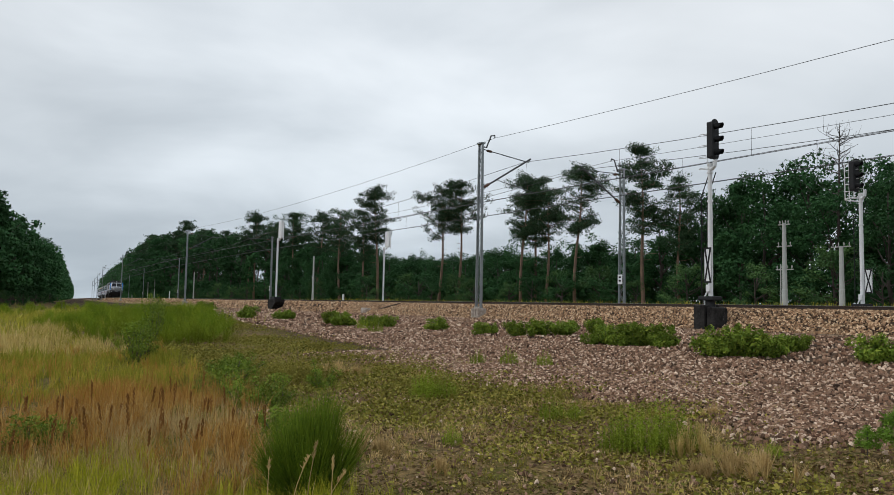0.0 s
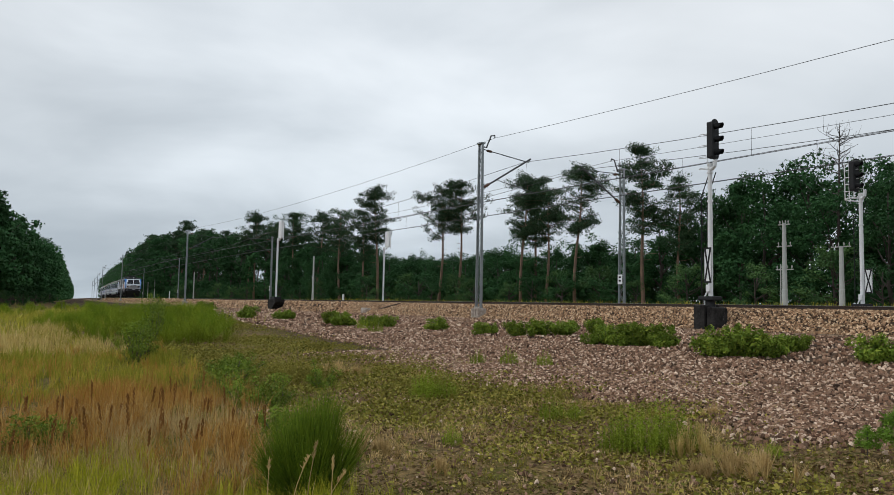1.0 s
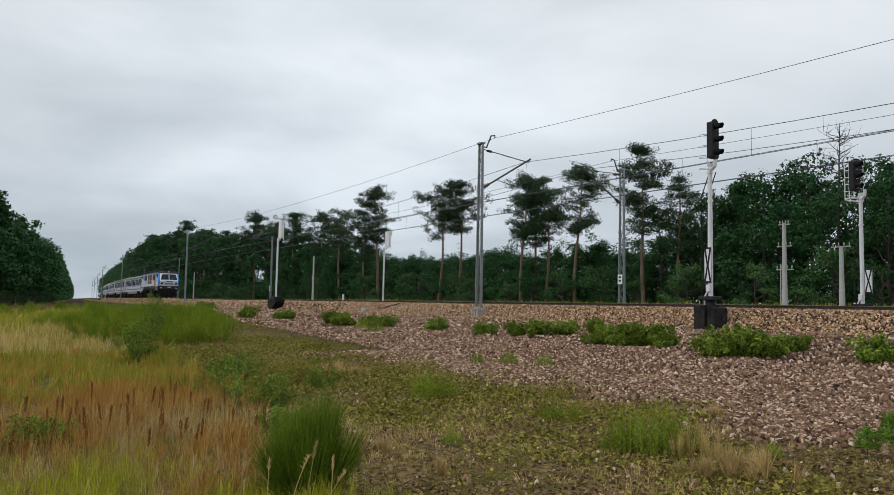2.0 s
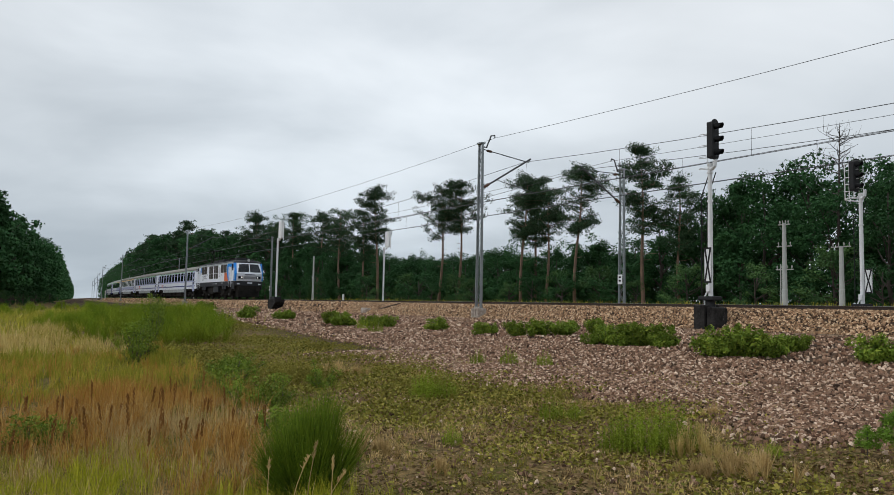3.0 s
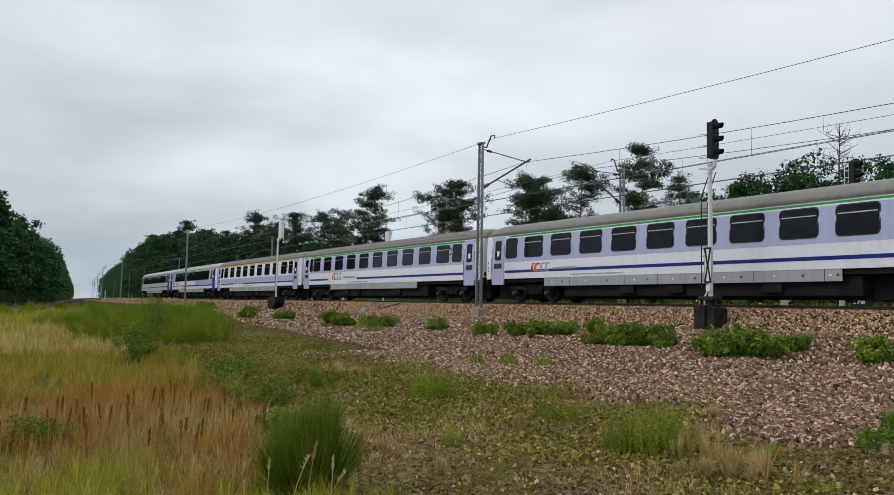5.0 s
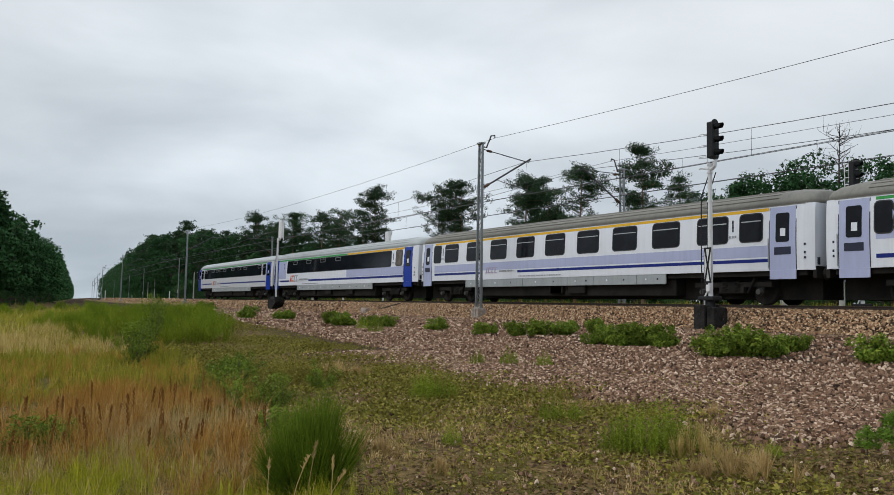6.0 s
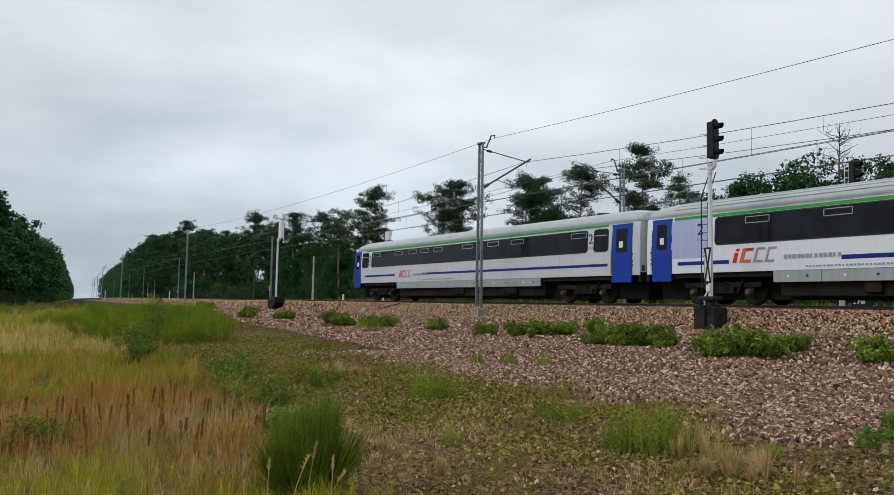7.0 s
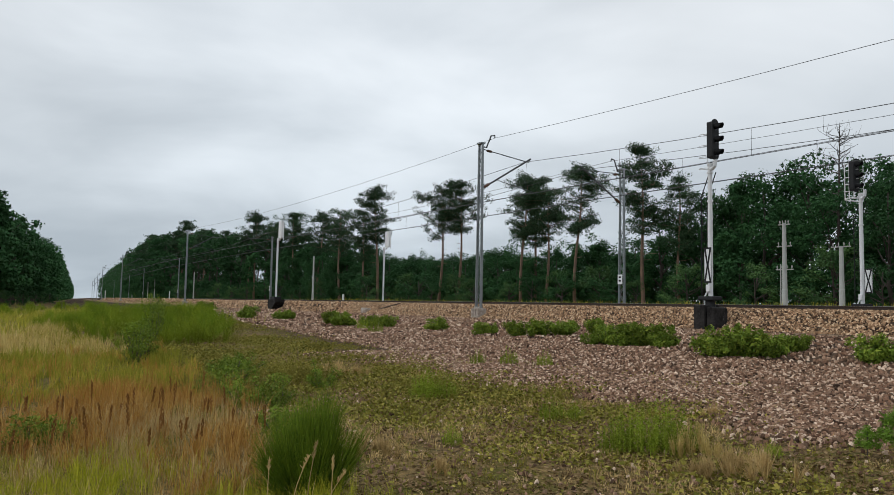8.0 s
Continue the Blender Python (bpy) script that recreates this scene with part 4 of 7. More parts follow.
BROADS = Stock([broadleaf(s, 10.0, r) for s, r in ((1, 3.1), (2, 3.5), (5, 2.8), (9, 3.3))])
BACK = Stock([broadleaf(s, 10.0, r, None, 0.3, "broadleaf_tree", "dark green broadleaf tree inside the forest", 100, 36, (0.13, 0.27)) for s, r in ((11, 3.2), (12, 3.4), (16, 3.0))])
FAR = Stock([broadleaf(s, 10.0, r, None, 0.1, "broadleaf_tree", "dark green broadleaf tree of the forest along the line", 120, 28, (0.19, 0.36)) for s, r in ((13, 3.0), (14, 3.4), (17, 2.8))])
BUSHES = Stock([broadleaf(s, 5.0, 2.3, m, 0.02, "forest_shrub", "leafy green shrub in front of the forest", 70, 46, (0.08, 0.18)) for s, m in ((41, M_LEAF), (42, M_LEAF2), (43, M_LEAF), (44, M_LEAF2))])
rng = random.Random(5)


def canopy(x):
    """Height of the closed wood along the line."""
    return lerp_table(x, [(-700, 23), (-330, 22.5), (-240, 20.5), (-170, 17.0), (-140, 14.4), (-118, 9.8), (-104, 7.6), (-84, 6.8), (-66, 6.2), (-54, 6.2), (-48, 7.2), (-44, 9.2), (-40, 11.0), (-35, 11.5), (-30, 10.3), (-26, 10.8), (-16, 11.5), (30, 12)])


def edge_off(x):
    return lerp_table(x, [(-700, 36), (-260, 36.5), (-170, 40), (-110, 45), (-20, 46.5), (40, 47)])


i = 0
x = 6.0
while x > -130:
    for rowk, d in enumerate((0.0, 4.0, 8.5)):
        h = canopy(x - rowk) * rng.uniform(0.86, 1.03) + (0.4 * rowk if canopy(x) > 8 else 0.0)
        (BROADS if rowk == 0 else BACK).put(None, x + rng.uniform(-1.0, 1.0), edge_off(x) + 1.5 + d + rng.uniform(-0.8, 0.8), h, 10.0, rng.uniform(0, 6.28), 1.0 if h > 8 else 1.35)
        i += 1
    x -= 3.6 if x > -60 else 4.4
while x > -340:
    for rowk, d in enumerate((0.0, 6.0)):
        h = canopy(x) * rng.uniform(0.85, 1.04)
        if rng.random() < 0.25:
            FAR_PINES.put(None, x + rng.uniform(-2, 2), edge_off(x) + 2 + d, h * 1.05, 14.0, rng.uniform(0, 6.28), 1.1)
        else:
            FAR.put(None, x + rng.uniform(-2, 2), edge_off(x) + 2 + d, h, 10.0, rng.uniform(0, 6.28), 0.85)
        i += 1
    x -= 6.5
# shrubs along the front of the wood
x = 2.0
k = 0
while x > -190:
    BUSHES.put(k, x, edge_off(x) - 2.2 + rng.uniform(-1.4, 1.2), rng.uniform(1.8, 4.4), 5.0, rng.uniform(0, 6.28), 1.15)
    k += 1
    x -= 2.6 if x > -90 else 4.5
under_rows = [(q + rng.uniform(-1, 1), edge_off(q) + d + rng.uniform(-1.5, 1.5), rng.uniform(2.6, 4.2), 1.9) for q in range(-330, 12, 3) for d in (3.0, 11.0)]
UNDER = under_rows
dead = bare_tree()
place(dead, -30.5, 50.0, 1.0, 0.4, True)


def woods(name, label, rows, seed, mat, per=14, size=(0.4, 0.8)):
    """Far woods: many leaf clumps in uneven crowns, too far to tell the trees apart. rows: (x, offset, height, radius)."""
    rnd = np.random.default_rng(seed)
    cs, rad = [], []
    for x, off, h, r in rows:
        y = off + bend(x)
        z0 = ground_z(x, y)
        for _ in range(40):
            d = rnd.normal(0, 1, 3)
            d /= np.linalg.norm(d)
            cs.append((x + d[0] * r, y + d[1] * r, z0 + h * 0.5 + d[2] * h * 0.5))
    v, f = leaf_tris(rnd, np.array(cs), per, 1.1, size, 0.8, 0.5, 0.6, 0.42)
    return tagged(new(name, mesh_np(name, v, f, mat)), label, "forest", kind="stuff")


rng = random.Random(9)
woods("undergrowth", "dark undergrowth filling the forest below the crowns", UNDER, 8, M_LEAF, 16, (0.22, 0.45))
far_rows = [(x + rng.uniform(-3, 3), edge_off(x) + d + rng.uniform(-2, 2), canopy(x) * rng.uniform(0.85, 1.0), 3.4) for x in range(-900, -335, 9) for d in (2, 8)]
woods("far_forest", "dark forest closing in along the far side of the line", far_rows, 3, M_LEAF)
back_rows = [(x + rng.uniform(-3, 3), 84 + d + rng.uniform(-3, 3), rng.uniform(9.5, 12.0), 3.6) for x in range(-210, 10, 6) for d in (0, 8)]
woods("far_forest", "line of distant forest seen between the pines", back_rows, 4, M_LEAF, 26, (0.22, 0.42))
near_rows = [(x + rng.uniform(-3, 3), lerp_table(x, [(-900, 7), (-400, 8.5), (-250, 9), (-180, 5.5), (-150, 1.5), (-120, -4)]) - d, lerp_table(x, [(-400, 16), (-250, 18), (-150, 17.5)]) * rng.uniform(0.85, 1.05), 3.2) for x in range(-900, -230, 10) for d in (0, 7)]
woods("far_forest", "dark forest beside the clearing on the near side", near_rows, 6, M_LEAF)
x = -232.0
while x < -112:
    for d in (0, 5.5):
        h = lerp_table(x, [(-250, 18), (-180, 16.5), (-150, 19.5), (-120, 21.5)]) * rng.uniform(0.88, 1.04)
        FAR.put(None, x + rng.uniform(-1.5, 1.5), lerp_table(x, [(-250, 9.0), (-180, 5.5), (-150, 1.5), (-120, -4)]) - d, h, 10.0, rng.uniform(0, 6.28), 0.95)
        i += 1
    x += 5.5
for k in range(16):
    xx = -100 - 8 * k
    BUSHES.put(k, xx, lerp_table(xx, [(-250, 12.0), (-180, 9.0), (-150, 5.5), (-100, -1)]) + rng.uniform(-1, 2), rng.uniform(1.5, 3.2), 5.0, k, 1.3)


def blades(rnd, pts, h, width, lean, segs=2, curl=0.35):
    """Grass blades rooted at pts: bent tapering strips. h: (low, high) heights."""
    n = len(pts)
    hh = rnd.uniform(h[0], h[1], n)
    a = rnd.uniform(0, 2 * np.pi, n)
    dirv = np.stack([np.cos(a), np.sin(a), np.zeros(n)], 1)
    perp = np.stack([-np.sin(a), np.cos(a), np.zeros(n)], 1)
    turn = rnd.uniform(0, 2 * np.pi, n)
    perp = np.stack([np.cos(turn), np.sin(turn), np.zeros(n)], 1)
    ln = np.abs(rnd.normal(0, lean, n))
    w = rnd.uniform(width[0], width[1], n)
    rows = []
    for i in range(segs + 1):
        t = i / segs
        c = pts + dirv * (hh * ln * (t * (1 - curl) + curl * t * t * 1.6))[:, None] + np.array([0, 0, 1.0]) * (hh * (t - 0.25 * ln * t * t))[:, None]
        k = (1 - 0.85 * t)
        rows.append((c - perp * (w * k / 2)[:, None], c + perp * (w * k / 2)[:, None]))
    v = np.stack([q for r in rows for q in r], 1)
    m = 2 * (segs + 1)
    quad = np.array([(2 * i, 2 * i + 1, 2 * i + 3, 2 * i + 2) for i in range(segs)])
    f = (quad[None] + m * np.arange(n)[:, None, None]).reshape(-1, 4)
    return v.reshape(-1, 3), f


def sow(rnd, n, region, accept, z_off=-0.01):
    pts = []
    x0, x1, y0, y1 = region
    tries = 0
    while len(pts) < n and tries < 40 * n:
        tries += 1
        x, y = rnd.uniform(x0, x1), rnd.uniform(y0, y1)
        if rnd.random() < accept(x, y):
            pts.append((x, y, ground_z(x, y) + z_off))
    return np.array(pts)


def meadow(name, label, n, region, accept, h, width, lean, mat, seed, segs=2):
    rnd = np.random.default_rng(seed)
    pts = sow(rnd, n, region, accept)
    v, f = blades(rnd, pts, h, width, lean, segs)
    return tagged(new(name, mesh_np(name, v, f, mat)), label, "grass", kind="stuff")


def patch(sx, sy, seed, lo, hi):
    """Soft patches: 0 to 1."""
    def fn(x, y):
        q = 0.5 + 0.5 * noise.noise((x * sx, y * sy, seed))
        return max(0.0, min(1.0, (q - lo) / (hi - lo)))
    return fn


def left_of(y0, k, soft=0.8):
    """1 on the camera side of a slanting line, y < y0 - k * (x + 10)."""
    def fn(x, y):
        return max(0.0, min(1.0, (y0 - k * (x + 10) - y) / soft + 0.5))
    return fn


LEFT = left_of(3.3, 0.13)          # the tall meadow
p1, p2, p3, p4, p5 = patch(0.35, 0.5, 1.1, 0.40, 0.55), patch(0.45, 0.6, 5.7, 0.42, 0.6), patch(0.9, 0.9, 8.8, 0.45, 0.65), patch(0.6, 0.6, 12.5, 0.4, 0.6), patch(0.75, 0.85, 21.3, 0.46, 0.62)


def tufted(name, label, n, per, region, accept, h, width, lean, mat, seed, r=0.06):
    """Grass in separate tufts: blades spread from each root, every tuft with a height of its own."""
    rnd = np.random.default_rng(seed)
    roots = sow(rnd, n, region, accept)
    m = len(roots)
    tall = rnd.uniform(0.5, 1.15, m) * np.array([0.8 + 0.5 * noise.noise((p[0] * 0.7, p[1] * 0.9, seed)) for p in roots])
    bow = rnd.normal(0, 0.16, (m, 2))
    k = np.repeat(np.arange(m), per)
    c = len(k)
    a = rnd.uniform(0, 6.283, c)
    out = np.stack([np.cos(a), np.sin(a)], 1)
    base = roots[k].copy()
    base[:, :2] += out * (r * np.sqrt(rnd.random(c)))[:, None]
    hh = rnd.uniform(h[0], h[1], c) * tall[k]
    ln = np.abs(rnd.normal(0, lean, c))[:, None] * out + bow[k]
    w = rnd.uniform(width[0], width[1], c)[:, None] / 2
    t = rnd.uniform(0, 6.283, c)
    side = np.stack([np.cos(t), np.sin(t), np.zeros(c)], 1)
    mid = base + np.concatenate([ln * (0.35 * hh)[:, None], (0.58 * hh)[:, None]], 1)
    tip = base + np.concatenate([ln * (1.0 * hh)[:, None], (hh * (1 - 0.22 * np.minimum(1.5, np.linalg.norm(ln, axis=1))))[:, None]], 1)
    v = np.stack([base - side * w, base + side * w, mid - side * w * 0.75, mid + side * w * 0.75, tip], 1).reshape(-1, 3)
    f = (np.array([(0, 1, 3), (0, 3, 2), (2, 3, 4)])[None] + 5 * np.arange(c)[:, None, None]).reshape(-1, 3)
    return tagged(new(name, mesh_np(name, v, f, mat)), label, "grass", kind="stuff")


def belt(x0, x1, soft=1.2, lo=0.0):
    """Meadow between two stations along the line, with a ragged border."""
    def fn(x, y):
        q = x + 1.6 * noise.noise((x * 0.3, y * 0.55, 2.2)) + 0.7 * noise.noise((x * 0.9, y * 1.3, 9.4))
        return LEFT(x, y) * max(lo, min(1.0, max(0.0, min(q - x0, x1 - q) / soft + 0.5)))
    return fn


RUST, FRESH, PALE, OLIVE, BUFF = belt(-13.6, -8.9), belt(-7.9, 0.0, 0.8), belt(-10.0, -7.5, 0.8), belt(-21.5, -12.6, 1.5), belt(-33.0, -20.5, 2.0)
tufted("meadow_grass", "rusty grass beside the broom bush", 150, 15, (-8.6, -6.4, 1.5, 2.7), lambda x, y: 0.2 + 0.8 * p3(x, y), (0.2, 0.45), (0.003, 0.006), 0.25, M_RUST, 36)
tufted("meadow_grass", "rusty orange dry meadow grass, knee high", 950, 17, (-16, -6.5, -1.0, 4.4), lambda x, y: RUST(x, y) * (0.12 + 0.88 * p1(x, y)) + 0.10 * PALE(x, y), (0.26, 0.56), (0.004, 0.008), 0.22, M_RUST, 21)
tufted("meadow_grass", "rusty grass thinning out over the middle of the meadow", 420, 15, (-22, -12.5, -1.0, 5.4), lambda x, y: OLIVE(x, y) * p3(x, y), (0.25, 0.5), (0.005, 0.010), 0.25, M_RUST, 33)
tufted("meadow_grass", "olive green meadow grass, knee high", 1300, 18, (-23, -11.5, -2, 5.6), lambda x, y: OLIVE(x, y) * (0.25 + 0.75 * p2(x, y)), (0.20, 0.48), (0.006, 0.011), 0.32, M_GRASS, 22, 0.09)
tufted("meadow_grass", "low olive grass between the rusty tufts", 800, 14, (-13.5, -5.2, -1, 3.9), lambda x, y: LEFT(x, y) * (0.2 + 0.8 * p2(x, y)), (0.08, 0.22), (0.004, 0.008), 0.5, M_HERB, 34, 0.08)
tufted("meadow_grass", "yellow-green fresh grass close to the viewer", 620, 18, (-9.4, -4.8, -0.4, 2.9), lambda x, y: FRESH(x, y) * (0.15 + 0.85 * p3(x, y)), (0.16, 0.42), (0.003, 0.006), 0.24, M_GREENGRASS, 23)
tufted("meadow_grass", "pale straw standing in the meadow", 420, 14, (-12, -5.2, -1, 3.8), lambda x, y: 0.15 * LEFT(x, y) + 0.85 * PALE(x, y) * p4(x, y), (0.18, 0.45), (0.003, 0.006), 0.5, M_STRAW, 24)
tufted("meadow_grass", "buff dry grass beyond the rusty patch", 700, 14, (-36, -19, -2, 5.5), lambda x, y: BUFF(x, y) * (0.35 + 0.65 * p4(x, y)) * (1.0 if y < 3.4 else 0.05), (0.35, 0.72), (0.010, 0.018), 0.25, M_BUFF, 25, 0.12)
tufted("meadow_grass", "olive grass among the buff stalks", 700, 12, (-36, -19, -2, 6), lambda x, y: LEFT(x, y) * (1 - 0.8 * p4(x, y)) * (1.0 if y < 3.6 else 0.1), (0.25, 0.55), (0.010, 0.018), 0.35, M_GRASS, 35, 0.12)
tufted("meadow_grass", "olive rough grass of the far meadow", 1500, 9, (-85, -30, -9, 11), lambda x, y: 1.0 if y < lerp_table(x, [(-85, 11), (-30, 5.0)]) else 0.1, (0.4, 0.85), (0.016, 0.032), 0.35, M_GRASS, 30, 0.25)
tufted("thin_grass", "short thin grass and dry stalks on the bank", 2300, 10, (-20, -2.2, 2.2, 10.5), lambda x, y: (1 - gravel_amount(x, y)) * (1 - 0.8 * LEFT(x, y)) * (0.06 + 0.94 * p3(x, y)), (0.05, 0.17), (0.003, 0.006), 0.6, M_HERB, 26, 0.05)
tufted("thin_grass", "dry tan grass in low mats on the bank", 2100, 12, (-16, -2.2, 2.2, 9.4), lambda x, y: (1 - 0.85 * gravel_amount(x, y)) * (1 - 0.7 * LEFT(x, y)) * (0.05 + 0.95 * p5(x, y)), (0.05, 0.16), (0.003, 0.006), 1.1, M_STRAW, 27, 0.07)
tufted("thin_grass", "low green herbs creeping over the bank", 1500, 9, (-32, -2.5, 3.0, 11.5), lambda x, y: (1 - gravel_amount(x, y)) * (0.1 + 0.9 * p4(x, y)), (0.03, 0.11), (0.007, 0.015), 0.8, M_GRASS, 28, 0.09)
meadow("lineside_grass", "long grass along the foot of the wood", 9000, (-90, 2, 33.5, 43), lambda x, y: 0.4 + 0.6 * p1(x, y), (0.4, 0.9), (0.02, 0.05), 0.3, M_GRASS, 29, 1)


def seed_heads(n, region, seed):
    """Dark upright seed heads standing out of the meadow, each a thing of its own."""
    rnd = np.random.default_rng(seed)
    pts = sow(rnd, n, region, LEFT)
    made = []
    for v in range(4):
        bm = bmesh.new()
        hh = 0.55 + 0.09 * v
        add_tube(bm, [(0, 0, 0), (0.02, 0.01 * v, hh * 0.6), (0.05, 0.01 * v, hh)], 0.003, 4)
        for k in range(11):
            z = hh * (0.68 + 0.034 * k)
            q = bmesh.ops.create_icosphere(bm, subdivisions=1, radius=0.0135)["verts"]
            for w in q:
                w.co = Vector((w.co.x + 0.03 + 0.012 * math.sin(3 * k + v), w.co.y + 0.01 * v + 0.010 * math.cos(4 * k), w.co.z * 1.9 + z))
        made.append(finish(bm, "sorrel_stalk", M_SORREL))
    for i, p in enumerate(pts):
        ob = new("sorrel_stalk", made[i % 4])
        ob.matrix_world = Matrix.LocRotScale(tuple(p), Euler((rnd.normal(0, 0.1), rnd.normal(0, 0.1), rnd.uniform(0, 6))), (0.7, 0.7, rnd.uniform(0.5, 0.8)))
        tagged(ob, "dark brown sorrel seed head standing in the meadow", "wild plant", "sorrel stalks")


seed_heads(46, (-10.5, -7.2, 0.4, 2.8), 31)


def broom(seed, h, r, n, mat, name="broom_shrub", label="dense green broom shrub of upright twigs", fan=0.45, leaves=2, dome=0.35, leaf=(0.016, 0.045), per_bough=70):
    """Many upright twigs fanning out of one stool, with tiny leaves along them."""
    rnd = np.random.default_rng(seed)
    e = empty(name)
    boughs = max(5, n // per_bough)
    ba = rnd.uniform(0, 6.283, boughs)
    br = r * np.sqrt(rnd.uniform(0.02, 1.0, boughs))
    bh = h * rnd.uniform(0.62, 1.0, boughs) * (1 - dome * (br / r) ** 2)
    k = rnd.integers(0, boughs, n)
    root = np.stack([np.cos(ba) * br * fan, np.sin(ba) * br * fan, np.full(boughs, -0.03)], 1)
    head = np.stack([np.cos(ba) * br, np.sin(ba) * br, bh], 1)
    start = rnd.uniform(0.0, 0.55, (n, 1)) ** 1.5
    base = root[k] * (1 - start) + head[k] * start + rnd.normal(0, 0.03 * r, (n, 3)) * np.array([1, 1, 0])
    tip = head[k] + rnd.normal(0, (0.17 if per_bough < 100 else 0.13) * r, (n, 3)) * np.array([1, 1, 0]) + np.array([0, 0, 1.0]) * (rnd.uniform(-0.36, 0.10, n) * h)[:, None]
    tip[:, 2] = np.maximum(tip[:, 2], 0.12 * h)
    a = rnd.uniform(0, 6.283, n)
    perp = np.stack([np.cos(a), np.sin(a), np.zeros(n)], 1) * (0.0045 * max(1.0, h))
    v = np.stack([base - perp, base + perp, tip], 1).reshape(-1, 3)
    f = np.arange(3 * n).reshape(-1, 3)
    tw = new("twig_mass", mesh_np("twig_mass", v, f, mat))
    tw.parent = e
    tw["kind"] = "stuff"
    t = rnd.uniform(0.25, 1.0, (n, 1))
    cs = base * (1 - t) + tip * t
    if not leaves:
        return tagged(e, label, "grass tuft", name.replace("_", " ") + "s")
    lv, lf = leaf_tris(rnd, cs, leaves, 0.03 * h, (leaf[0] * max(1, h), leaf[1] * max(1, h)), 1.3, 0.4, 0.8, 0.3)
    lo = new("foliage", mesh_np("foliage", lv, lf, mat))
    lo.parent = e
    lo["kind"] = "stuff"
    tagged(e, label, "shrub", name.replace("_", " ") + "s")
    return e


def set_down(ob, x, y, s=1.0, turn=0.0):
    ob.matrix_world = Matrix.LocRotScale((x, y, ground_z(x, y)), Euler((0, 0, turn)), (s, s, s))
    return ob


def set_copy(ob, x, y, s=1.0, turn=0.0):
    keep = ob.scale.copy()
    ob.scale = (s, s, s)
    c = copy_thing(ob, Matrix.Translation((x, y, ground_z(x, y))) @ Matrix.Rotation(turn, 4, "Z"))
    ob.scale = keep
    return c


M_BROOM_DARK = leafy("dark_broom_twigs", (0.045, 0.095, 0.008), (0.25, 0.34, 0.030), (0.12, 0.19, 0.016))
M_BROOM_PALE = leafy("pale_broom_twigs", (0.10, 0.165, 0.010), (0.33, 0.38, 0.035), (0.19, 0.245, 0.018))
b0 = set_down(broom(51, 0.98, 0.46, 5200, M_BROOM_DARK, fan=0.35, leaves=1, dome=0.4, leaf=(0.008, 0.022), per_bough=230), -6.02, 2.50)
b1 = set_down(broom(52, 1.10, 0.85, 620, M_BROOM, fan=0.7, leaves=2, dome=0.45), -25.0, 5.6)
b2 = set_down(broom(53, 1.10, 0.95, 620, M_BROOM_PALE, fan=0.7, leaves=2, dome=0.45), -27.5, 7.2)
rng = random.Random(17)
for k in range(88):
    x = rng.uniform(-50, -22.5)
    y = lerp_table(x, [(-50, 11.0), (-35, 9.2), (-23, 6.4)]) - rng.uniform(0, 1) ** 1.5 * lerp_table(x, [(-50, 9), (-23, 3.0)])
    set_copy((b1, b2)[k % 2], x, y, rng.uniform(0.45, 1.0), rng.uniform(0, 6.28))
for k in range(46):
    x = rng.uniform(-36, -25.5)
    set_copy((b1, b2)[k % 2], x, rng.uniform(lerp_table(x, [(-36, 3.4), (-25.5, 5.4)]), lerp_table(x, [(-36, 9.6), (-25.5, 7.6)])), rng.uniform(0.7, 1.05), rng.uniform(0, 6.28))
for k in range(56):
    x = rng.uniform(-112, -48)
    set_copy((b1, b2)[k % 2], x, rng.uniform(-0.13 * abs(x) - 1.0, 14.5), rng.uniform(0.8, 1.3), rng.uniform(0, 6.28))


def sapling(seed, h=0.55, r=0.42, name="sapling", size=(0.035, 0.085)):
    """A low bushy sapling: short stems and dense small leaves in tufts."""
    rnd = np.random.default_rng(seed)
    e = empty(name)
    bm = bmesh.new()
    cs = []
    for k in range(17):
        a = rnd.uniform(0, 6.28)
        q = Vector((math.cos(a) * r * rnd.uniform(0.1, 1.35), math.sin(a) * r * rnd.uniform(0.1, 1.35), h * rnd.uniform(0.25, 1.05)))
        bp = limb(bm, (q.x * 0.15, q.y * 0.15, -0.03), q, 0.010, 0.004, rnd, 0.08, 4, 4)
        cs += [np.array(p) for p in bp[1:]] + [np.array(bp[-1]) + np.array([0, 0, 0.03])]
    part("stem", bm, M_BARK, e)["kind"] = "stuff"
    v, f = leaf_tris(rnd, np.array(cs), 24, 0.10, (size[0] * 1.3, size[1] * 1.5), 1.0, 0.5, 0.8, 0.2)
    lo = new("foliage", mesh_np("foliage", v, f, M_SAPLING))
    lo.parent = e
    lo["kind"] = "stuff"
    return tagged(e, "low bushy green sapling growing on the gravel bench", "sapling", "saplings on the bench")


